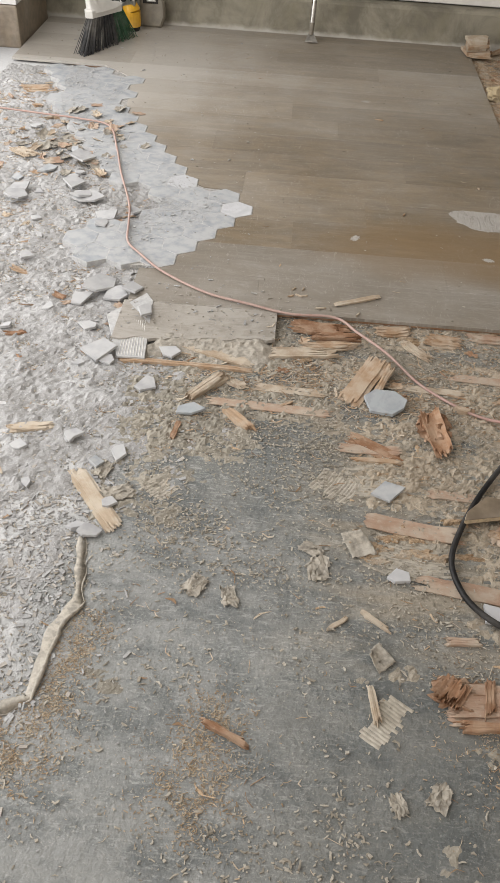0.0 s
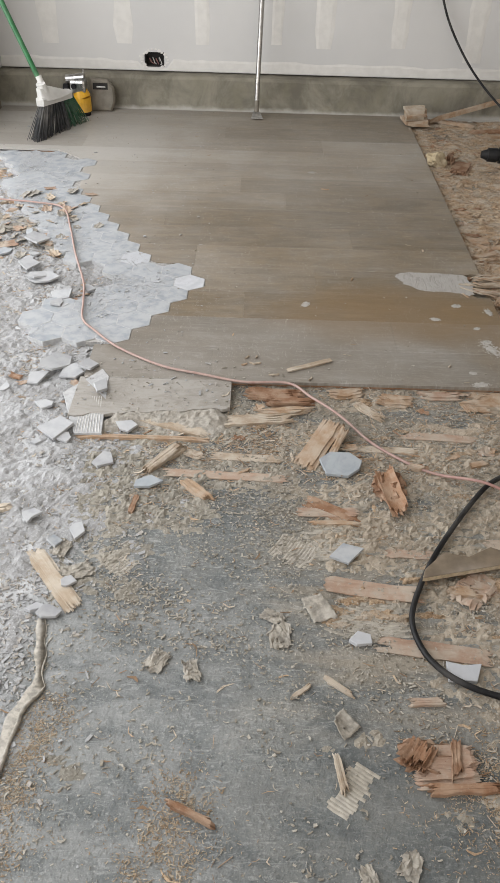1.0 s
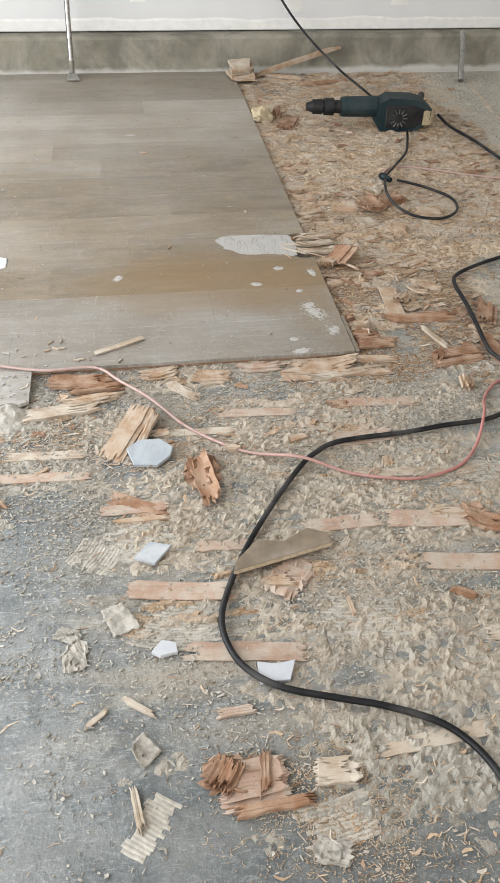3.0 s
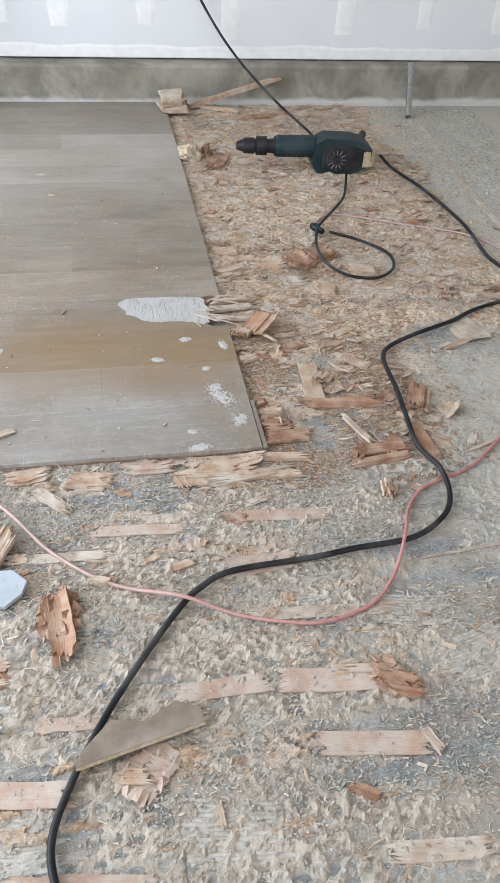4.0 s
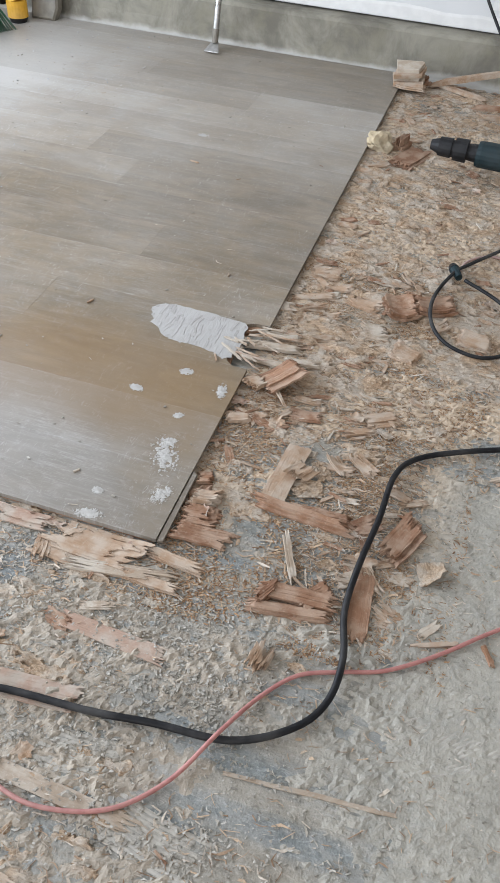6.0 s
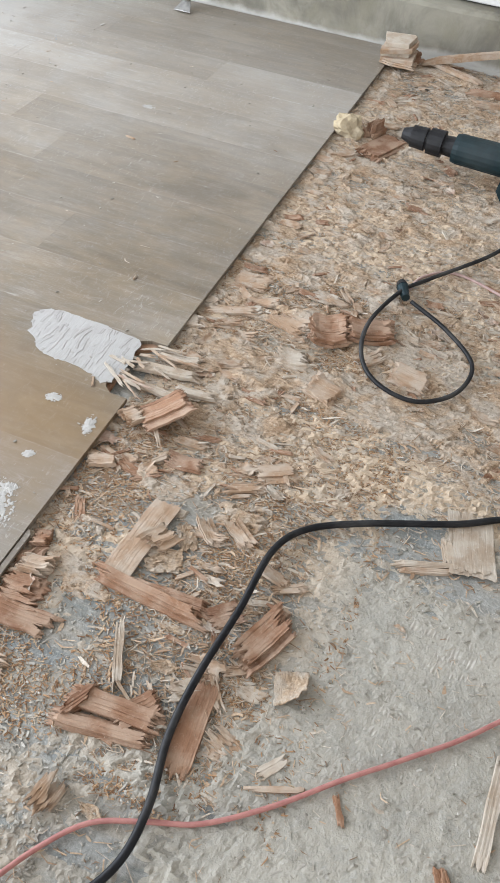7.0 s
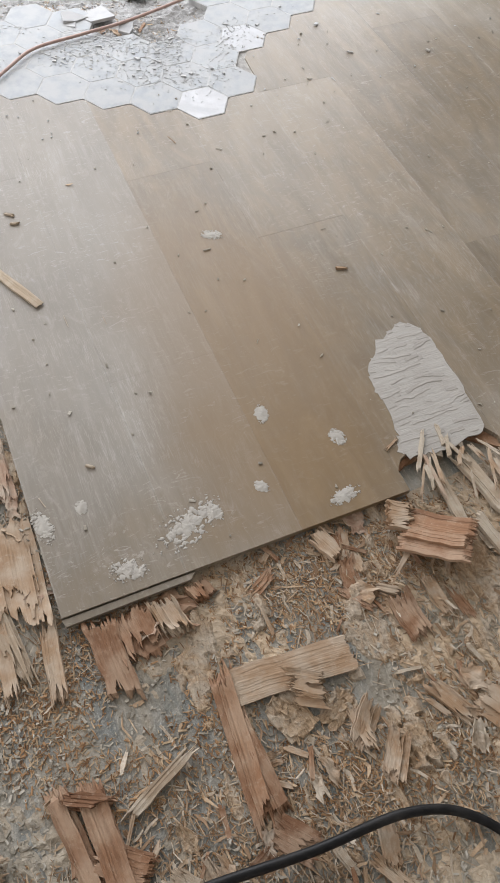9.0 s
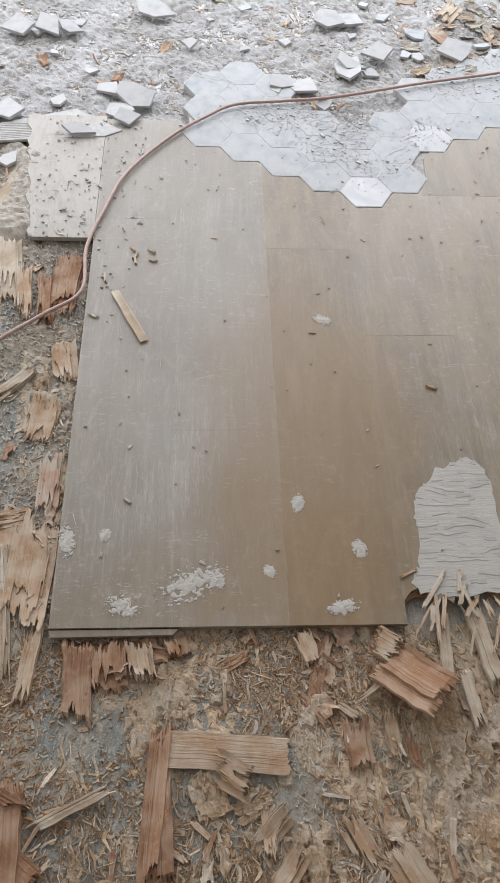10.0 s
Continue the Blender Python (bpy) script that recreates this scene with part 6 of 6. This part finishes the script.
def crumpled(name, cx, cy, size, mat, seed, label, category, high=0.5):
    """A crumpled flap of membrane or glue: a faceted sheet pushed up in folds."""
    bm = bmesh.new()
    n, f = 11, 0.6
    grid = [[bm.verts.new((size * (i / (n - 1) - 0.5 + 0.3 * noise.noise((i * 1.1 * f, j * 1.1 * f, seed))), size * 0.7 * (j / (n - 1) - 0.5 + 0.25 * noise.noise((i * 0.9 * f, j * 0.9 * f, seed + 9))),
                           0.001 + size * high * (0.34 * abs(noise.noise((i * 0.8 * f, j * 0.8 * f, seed + 3))) + 0.04 * abs(noise.noise((i * 1.1, j * 1.1, seed + 6)))))) for j in range(n)] for i in range(n)]
    for i in range(n - 1):
        for j in range(n - 1):
            if not (i in (0, n - 2) and j in (0, n - 2)):
                bm.faces.new((grid[i][j], grid[i + 1][j], grid[i + 1][j + 1], grid[i][j + 1]))
    for v in [v for v in bm.verts if not v.link_faces]:
        bm.verts.remove(v)
    me = finish(bm, name, mat)
    ob = new(name, me)
    ob.matrix_basis = pose(cx, cy, 0.002, 0, 0, seed * 47)
    mod = ob.modifiers.new("thickness", "SOLIDIFY")
    mod.thickness, mod.offset = 0.001, 1.0
    return tagged(ob, label, category)


for cx, cy, s, seed in ((-0.755, -0.91, 0.07, 2), (-0.77, -0.86, 0.05, 7), (-1.0, -0.98, 0.06, 5), (-0.93, -1.0, 0.05, 6), (-0.55, -1.36, 0.05, 9), (-0.62, -1.38, 0.04, 10), (-0.36, -1.31, 0.06, 11), (-1.2, -0.75, 0.07, 12), (-1.25, -0.68, 0.06, 13)):
    crumpled("membrane_scrap", cx, cy, s * 0.9, M_PAPER, seed, "cream crumpled scrap of membrane on the slab", "membrane scrap", 0.4)


def flap(cx, cy, wide, deep, lift, turn, label, mat=M_PAPER):
    """A limp sheet of membrane with one corner curled up off the slab."""
    bm = bmesh.new()
    n = 14
    grid = []
    for i in range(n):
        row = []
        for j in range(n):
            u, v = i / (n - 1), j / (n - 1)
            k = max(0.0, (u + v - 0.75) / 1.25)
            edge = 0.08 * noise.noise((u * 5, v * 5, 3.0))
            x, y = wide * (u - 0.5 + edge - 0.25 * k * k), deep * (v - 0.5 + edge - 0.2 * k * k)
            row.append(bm.verts.new((x, y, 0.003 + lift * k ** 1.5 + 0.004 * abs(noise.noise((u * 4, v * 4, 7.0))))))
        grid.append(row)
    for i in range(n - 1):
        for j in range(n - 1):
            bm.faces.new((grid[i][j], grid[i + 1][j], grid[i + 1][j + 1], grid[i][j + 1]))
    ob = new("membrane_scrap", finish(bm, "membrane_scrap", mat, True))
    ob.matrix_basis = pose(cx, cy, 0.001, 0, 0, turn)
    mod = ob.modifiers.new("thickness", "SOLIDIFY")
    mod.thickness, mod.offset = 0.0012, 1.0
    tagged(ob, label, "membrane scrap")


flap(0.525, 0.115, 0.06, 0.055, 0.035, -70, "cream folded membrane flap with a lifted corner", M_VENEER)
flap(-0.67, -0.835, 0.055, 0.07, 0.016, 20, "cream curled scrap of membrane on the slab")
flap(-0.64, -1.11, 0.05, 0.045, 0.012, 130, "cream curled scrap of membrane on the slab")
crumpled("veneer_fold", -0.475, -0.44, 0.11, M_RED, 21, "reddish folded sheet of torn veneer standing up", "wood scrap", 0.75)
crumpled("veneer_fold", 0.12, -0.655, 0.09, M_RED, 22, "reddish folded sheet of torn veneer", "wood scrap", 0.5)
crumpled("veneer_fold", -0.5, -1.17, 0.09, M_RED, 23, "reddish folded sheet of torn veneer", "wood scrap", 0.5)
crumpled("veneer_fold", -0.33, -0.775, 0.1, M_PINK, 24, "pinkish crumpled veneer under the broken board", "wood scrap", 0.35)
crumpled("veneer_fold", 0.05, 0.13, 0.09, M_RED, 25, "reddish folded veneer at the torn edge of the boards", "wood scrap", 0.45)
crumpled("membrane_scrap", 0.243, 0.245, 0.065, M_VENEER, 8, "cream crumpled glue-stiff fabric among split wood", "membrane scrap", 0.38)
crumpled("membrane_scrap", 0.255, 0.31, 0.05, M_VENEER, 14, "cream crumpled glue-stiff fabric among split wood", "membrane scrap", 0.5)
crumpled("membrane_scrap", -1.66, 1.27, 0.1, M_PAPER, 15, "tan crumpled paper scrap beside the red cord", "membrane scrap", 0.5)
crumpled("membrane_scrap", -1.78, 1.12, 0.12, M_PAPER, 16, "tan crumpled paper scrap in the rubble", "membrane scrap", 0.35)
torn((-1.694, 0.985), (-1.554, 0.934), 0.1, 0.006, "pink", jag=0.3, name="plywood_scrap", where="in the white rubble", z=0.01)
torn((-2.12, 1.645), (-1.96, 1.688), 0.08, 0.008, "tan", jag=0.3, name="plywood_scrap", where="in the white rubble")
torn((-1.95, 1.0), (-1.85, 0.93), 0.06, 0.01, "grey", name="plywood_scrap", where="in the white rubble", z=0.01)
r = random.Random(81)
for k, (x, y, z) in enumerate(scatter(30, lambda a, b: 0.0 if on_boards(a, b) or a > -1.35 else (1.0 if 0.85 < b < 1.6 else 0.08), 81, (-2.2, -1.0), (-1.2, 1.7))):
    a = r.uniform(0, 6.3)
    s = r.uniform(0.03, 0.09)
    torn((x, y), (x + s * math.cos(a), y + s * math.sin(a)), r.uniform(0.01, 0.04), 0.008, r.choice(("grey", "pink", "tan")), z=0.004, name="plywood_scrap", where="in the white rubble")

# the offcut of board lying over the cable
offcut = base_of("board_offcut", (-0.335, -0.71, 0.018), "broken offcut of laminate board lying over the black cable", "board offcut")
shape = [(-0.108, -0.055), (0.105, 0.0), (0.1, 0.027), (0.06, 0.044), (0.005, 0.012), (-0.05, 0.022), (-0.1, -0.03)]
part("core", prism(bmesh.new(), shape, 0.0, 0.0115, 0.0006), offcut, "pale wood-fibre core", M_BOARDEDGE, pose(0, 0, 0, 2, 1, 0))
part("surface", prism(bmesh.new(), shape, 0.0117, 0.0135, 0.0004), offcut, "brown laminate surface", M_OFFCUT, pose(0, 0, 0, 2, 1, 0))

# pale foam lump at the edge of the boards
bm = bmesh.new()
bmesh.ops.create_icosphere(bm, subdivisions=3, radius=0.046)
for v in bm.verts:
    v.co *= 1 + 0.5 * noise.noise(v.co * 30) + 0.2 * noise.noise(v.co * 75)
    v.co.z = max(v.co.z * 0.85, -0.03)
ob = new("foam_lump", finish(bm, "foam_lump", M_FOAM))
ob.matrix_basis = pose(0.046, 1.95, 0.036, 0, 0, 30)
tagged(ob, "pale yellow lump of hardened foam at the boards' edge", "foam lump")


# ---- cords ----
def cord(name, points, radius, mat, label, category):
    return tagged(new(name, tube(name, points, radius, mat)), label, category)


R = 0.0064
black = [(1.9, 0.8), (1.35, 0.78), (0.86, 0.63), (0.69, 0.54), (0.54, 0.47), (0.445, 0.41), (0.407, 0.33), (0.40, 0.2), (0.387, 0.07), (0.385, -0.03), (0.405, -0.13), (0.40, -0.21), (0.36, -0.275), (0.27, -0.33), (0.14, -0.345), (0.04, -0.36)]
black += [(-0.13, -0.375), (-0.20, -0.41), (-0.25, -0.46), (-0.33, -0.57), (-0.40, -0.68), (-0.455, -0.79), (-0.48, -0.87), (-0.47, -0.94), (-0.44, -0.99), (-0.385, -1.03), (-0.3, -1.06), (-0.21, -1.09), (-0.12, -1.14), (-0.07, -1.22), (-0.06, -1.32), (-0.03, -1.6), (0.1, -2.1), (0.5, -2.7)]


def cable_height(x, y):
    if math.hypot(x - 0.405, y + 0.14) < 0.05:
        return 0.024
    if 0.0 < y < 0.36 and x > 0.3:
        return 0.026
    return 0.0145


cord("power_cable", [(x, y, cable_height(x, y)) for x, y in black], R, M_BLACK, "thick black rubber power cable snaking over the slab", "power cable")

RR = 0.0039
red = [(-2.25, 1.36), (-1.9, 1.31), (-1.76, 1.29), (-1.63, 1.24), (-1.56, 1.04), (-1.50, 0.82), (-1.425, 0.58), (-1.40, 0.44), (-1.38, 0.32), (-1.33, 0.25), (-1.24, 0.155), (-1.1, 0.06), (-0.97, 0.018), (-0.85, -0.012), (-0.72, -0.012), (-0.655, -0.08), (-0.58, -0.165), (-0.5, -0.265), (-0.41, -0.35), (-0.34, -0.39)]
red += [(-0.24, -0.44), (-0.14, -0.48), (-0.05, -0.51), (0.03, -0.52), (0.13, -0.49), (0.2, -0.42), (0.25, -0.33), (0.29, -0.24), (0.34, -0.18), (0.41, -0.148), (0.48, -0.12), (0.56, -0.06), (0.64, 0.015), (0.72, 0.085), (0.82, 0.18), (1.02, 0.42), (1.13, 0.75), (1.02, 1.11), (0.77, 1.25), (0.54, 1.35), (0.45, 1.3), (0.425, 1.21)]


def red_height(x, y):
    if math.hypot(x + 0.235, y + 0.445) < 0.06 or math.hypot(x - 0.25, y + 0.33) < 0.05:
        return 0.03
    if x < -1.32:
        return 0.03
    return TOP + 0.007 if on_boards(x, y) else (0.024 if y > -0.2 and x < 0 else 0.0085)


cord("extension_cord", [(x, y, red_height(x, y)) for x, y in red], RR, M_REDCORD, "dusty red extension cord running across the floor", "extension cord")

thin = [(0.67, 1.71, 0.03), (0.645, 1.62, 0.018), (0.59, 1.47, 0.018), (0.46, 1.26, 0.026), (0.415, 1.17, 0.034), (0.38, 1.02, 0.034), (0.395, 0.91, 0.026), (0.45, 0.845, 0.018), (0.54, 0.825, 0.018), (0.615, 0.89, 0.018), (0.63, 1.0, 0.018), (0.55, 1.08, 0.03), (0.45, 1.135, 0.04)]
cord("drill_cord", thin, 0.0052, M_BLACK, "thin black cord looped on the floor below the drill", "cord")
plug = base_of("cord_plug", (0.42, 1.185, 0.03), "dark green plug joined to the red cord", "plug", turn=115)
part("body", rod(bmesh.new(), (-0.03, 0, 0), (0.014, 0, 0), 0.01, 0.014), plug, mat=M_TEAL, smooth=False)
part("collar", rod(bmesh.new(), (0.014, 0, 0), (0.03, 0, 0), 0.015, 0.012), plug, mat=M_TOOLBLACK)
cord("tool_cord", [(0.86, 1.86, 0.05), (0.9, 1.78, 0.02), (0.96, 1.56, 0.016), (1.0, 1.22, 0.016), (0.99, 0.91, 0.016), (1.12, 0.76, 0.016), (1.5, 0.7, 0.016)], 0.0065, M_BLACK, "black cord trailing from the drill's handle", "cord")
cord("hanging_cord", [(0.66, 2.05, 0.02), (0.61, 2.2, 0.05), (0.511, 2.45, 0.102), (0.365, 2.65, 0.227), (0.241, 2.74, 0.381), (0.14, 2.78, 0.56), (0.07, 2.81, 0.8), (0.03, 2.818, 1.2), (0.02, 2.818, 2.55)], 0.006, M_BLACK, "black cord hanging down the plasterboard wall", "cord")

# ---- hammer drill ----
drill = base_of("hammer_drill", (0.228, 1.86, 0.078), "dark teal and black rotary hammer drill lying on splinters", "hammer drill", turn=-4)
bm = rod(bmesh.new(), (0.0, 0, 0), (0.03, 0, 0), 0.016, 0.026)
rod(bm, (0.03, 0, 0), (0.075, 0, 0), 0.031, 0.033, 18)
rod(bm, (0.075, 0, 0), (0.085, 0, 0), 0.028, 0.028, 18)
rod(bm, (0.085, 0, 0), (0.13, 0, 0), 0.037, 0.038, 18)
rod(bm, (0.13, 0, 0), (0.165, 0, 0), 0.027, 0.03, 18)
part("chuck", bm, drill, "ribbed black chuck", M_TOOLBLACK, pose(0, 0, 0.02))
bm = rod(bmesh.new(), (0.165, 0, 0), (0.18, 0, 0), 0.04, 0.043, 20)
rod(bm, (0.18, 0, 0), (0.335, 0, 0.002), 0.043, 0.045, 20)
part("barrel", bm, drill, "smooth dark barrel", M_TEAL, pose(0, 0, 0.02))
bm = prism(bmesh.new(), [(0.328, -0.04), (0.352, -0.07), (0.5, -0.074), (0.556, -0.05), (0.584, -0.018), (0.586, 0.03), (0.545, 0.058), (0.5, 0.07), (0.38, 0.074), (0.338, 0.05)], -0.064, 0.055, 0.012)
for v in bm.verts:
    v.co = Vector((v.co.x, v.co.z, v.co.y))
part("motor_housing", bm, drill, "dark teal motor housing", M_TEAL)
bm = prism(bmesh.new(), [(0.37, -0.05), (0.5, -0.055), (0.55, -0.03), (0.56, 0.025), (0.5, 0.045), (0.37, 0.045)], 0.064, 0.0685, 0.003)
for v in bm.verts:
    v.co = Vector((v.co.x, -v.co.z, v.co.y))
part("side_plate", bm, drill, "black side plate", M_TOOLBLACK)
dial = part("side_cover", rod(bmesh.new(), (0.425, -0.066, -0.008), (0.425, -0.078, -0.008), 0.043, 0.04, 26), drill, "round black vent cover", M_TOOLBLACK)
for k in range(12):
    a = 2 * math.pi * k / 12
    c, s = math.cos(a), math.sin(a)
    bm = rod(bmesh.new(), (0.43 + 0.02 * c, -0.079, -0.008 + 0.02 * s), (0.43 + 0.042 * c, -0.0785, -0.008 + 0.042 * s), 0.0025, sides=6)
    part("vent_rib", bm, dial, mat=M_BRISTLE)
part("hub", rod(bmesh.new(), (0.43, -0.077, -0.008), (0.43, -0.084, -0.008), 0.014, 0.012, 16), dial, mat=M_TOOLBLACK)
part("mode_knob", rod(bmesh.new(), (0.525, -0.062, 0.0), (0.525, -0.076, 0.0), 0.019, 0.016, 16), drill, "black mode knob", M_TOOLBLACK)
bm = prism(bmesh.new(), [(0.548, -0.072), (0.59, -0.062), (0.612, -0.03), (0.612, 0.02), (0.59, 0.034), (0.56, 0.038)], -0.04, 0.03, 0.01)
part("end_cap", bm, drill, "dusty yellow end cap", M_FOAM)
bm = bmesh.new()
for a, b in (((0.55, 0.05, 0.035), (0.585, 0.14, 0.03)), ((0.585, 0.14, 0.03), (0.57, 0.15, -0.045)), ((0.57, 0.15, -0.045), (0.53, 0.05, -0.045))):
    rod(bm, a, b, 0.017, 0.016, 12)
part("handle", bm, drill, "black rear handle", M_TOOLBLACK)
drill.scale = (0.965, 1.0, 1.0)
part("boot", rod(bmesh.new(), (0.43, -0.02, -0.06), (0.43, -0.085, -0.045), 0.011, 0.007), drill, "cord boot", M_TOOLBLACK)

# ---- scraper leaning on the wall ----
scraper = base_of("floor_scraper", (-0.84, 2.62, TOP), "long-handled floor scraper leaning on the plasterboard wall", "floor scraper")
top = (0.03, 0.185, 1.16)
part("pole", rod(bmesh.new(), (0.0, 0.012, 0.075), top, 0.0135, 0.0135, 16), scraper, "grey metal pole", M_STEEL)
part("socket", rod(bmesh.new(), (0.0, 0.0, 0.03), (0.0, 0.014, 0.085), 0.012, 0.0155, 14), scraper, "dark steel socket", M_GREYPLATE)
bm = bmesh.new()
prism(bm, [(-0.012, 0.015), (0.012, 0.015), (0.038, -0.06), (-0.03, -0.06)], 0.0, 0.004, 0.0008)
part("blade", bm, scraper, "worn steel blade", M_STEEL, pose(0, 0.0, 0.03, 22, 0, 0))
part("grip", rod(bmesh.new(), (0.0285, 0.168, 1.06), (0.0302, 0.1865, 1.175), 0.017, 0.017, 14), scraper, "black rubber grip", M_TOOLBLACK)

# ---- broom ----
broom = base_of("broom", (-1.86, 2.295, 0.0), "angled broom with black and green bristles leaning in the corner", "broom", turn=64)
HEAD = 0.16
bm = bmesh.new()
prism(bm, [(-0.105, -0.02), (0.085, -0.018), (0.1, 0.0), (0.08, 0.018), (-0.1, 0.02), (-0.12, 0.0)], 0.0, 0.035, 0.008)
for v in bm.verts:
    v.co.z += 0.012 * (1 - (v.co.x / 0.12) ** 2) * (v.co.z > 0.02) + 0.06 * (-v.co.x / 0.12) * (v.co.x < 0) * 0.2
skirt = bmesh.new()
rod(skirt, (0, 0, 0), (0, 0, 0.06), 0.098, 0.03, 24)
for v in skirt.verts:
    v.co = Vector((v.co.x - 0.075 * max(0.0, v.co.z + 0.0) / 0.06, v.co.y * 0.24 + (0.008 if v.co.y > 0 else -0.008), v.co.z + 0.03))
skirt_mesh = bpy.data.meshes.new("skirt")
skirt.to_mesh(skirt_mesh)
skirt.free()
bm.from_mesh(skirt_mesh)
bpy.data.meshes.remove(skirt_mesh)
rod(bm, (-0.07, 0, 0.07), (-0.085, 0, 0.11), 0.022, 0.018, 14)
part("cap", bm, broom, "white plastic cap", M_WHITEPLASTIC, pose(0, 0, HEAD, 0, 0, 0))
r = random.Random(31)
for label, mat, u0, u1, count in (("black bristles", M_BRISTLE, -1.0, 0.42, 170), ("green bristles", M_BRISTLEGREEN, 0.3, 1.0, 80)):
    bm = bmesh.new()
    for k in range(count):
        u = u0 + (u1 - u0) * r.random()
        w = r.uniform(-1, 1)
        a = (u * 0.1, w * 0.014, HEAD + 0.004)
        b = (u * 0.185 + r.gauss(0, 0.003), w * 0.03 + r.gauss(0, 0.003), 0.003 + 0.006 * r.random())
        rod(bm, a, b, 0.0024, 0.0016, 4, False)
    part("bristles", bm, broom, label, mat)
bm = rod(bmesh.new(), (-0.085, 0.0, HEAD + 0.08), (-0.165, 0.345, 1.07), 0.0125, 0.0125, 14)
part("handle", bm, broom, "green painted handle", M_GREEN)
for piece in broom.children:
    if piece.name.startswith(("cap", "bristles")):
        piece.scale = (1.22, 1.3, 1.0)
part("ferrule", rod(bmesh.new(), (-0.083, -0.008, HEAD + 0.06), (-0.09, 0.02, HEAD + 0.14), 0.0155, 0.0155, 14), broom, "white sleeve", M_WHITEPLASTIC)

# ---- yellow jamb saw by the wall ----
saw = base_of("jamb_saw", (-1.785, 2.6, TOP), "yellow and silver power saw with grey guard by the wall", "power saw")
bm = rod(bmesh.new(), (0.0, -0.02, 0.0), (0.0, -0.02, 0.02), 0.034, 0.04, 18)
part("foot_ring", bm, saw, "black end cap", M_TOOLBLACK)
bm = rod(bmesh.new(), (0.0, -0.02, 0.02), (0.0, -0.02, 0.085), 0.042, 0.042, 20)
rod(bm, (0.0, -0.02, 0.085), (-0.008, -0.02, 0.115), 0.042, 0.034, 20)
part("motor", bm, saw, "yellow motor body", M_YELLOW)
bm = box(bmesh.new(), (-0.05, -0.05, 0.105), (0.025, 0.02, 0.165), 0.012)
rod(bm, (-0.07, -0.02, 0.165), (0.02, -0.02, 0.172), 0.02, 0.024, 14)
part("gear_case", bm, saw, "silver gear case", M_STEEL)
bm = rod(bmesh.new(), (-0.085, -0.015, 0.1), (-0.06, -0.015, 0.1), 0.045, 0.045, 22)
part("wheel", bm, saw, "black wheel", M_TOOLBLACK)
part("hub", rod(bmesh.new(), (-0.03, -0.052, 0.14), (-0.03, -0.06, 0.14), 0.014, 0.012, 12), saw, mat=M_TOOLBLACK)
part("lever", rod(bmesh.new(), (0.015, -0.02, 0.165), (0.018, -0.02, 0.21), 0.006, 0.005, 8), saw, "steel lever", M_STEEL)
guard = part("guard_plate", prism(bmesh.new(), [(-0.005, 0.0), (0.1, 0.0), (0.118, 0.05), (0.112, 0.11), (0.085, 0.145), (-0.005, 0.155)], -0.03, 0.012, 0.008), saw, "dusty grey guard plate", M_GREYPLATE, pose(0.03, 0.05, 0.0, 78, 0, 0))
part("slot", box(bmesh.new(), (0.012, 0.1, 0.0122), (0.085, 0.13, 0.016)), guard, "dark slot", M_DARK)
part("clamp", box(bmesh.new(), (0.03, 0.108, 0.0165), (0.075, 0.116, 0.022), 0.003), guard, "steel clamp bar", M_STEEL)

saw.scale = (1.1, 1.1, 1.1)

# ---- pipe offcut by the wall ----
pipe = tagged(new("pipe_offcut", finish(rod(bmesh.new(), (1.21, 2.5, 0.014), (1.27, 2.735, 0.2), 0.016, 0.016, 14), "pipe_offcut", M_STEEL)), "grey metal pipe offcut leaning on the footing", "pipe")
# white scraped line where the old floor ended
for (x0, y0), (x1, y1) in (((1.26, 2.53), (1.2, 2.0)), ((1.2, 2.02), (1.165, 1.5)), ((1.165, 1.53), (1.15, 1.1))):
    torn((x0, y0), (x1, y1), 0.02, 0.004, "grey", jag=0.1, name="veneer_strip", where="along the old floor's edge")
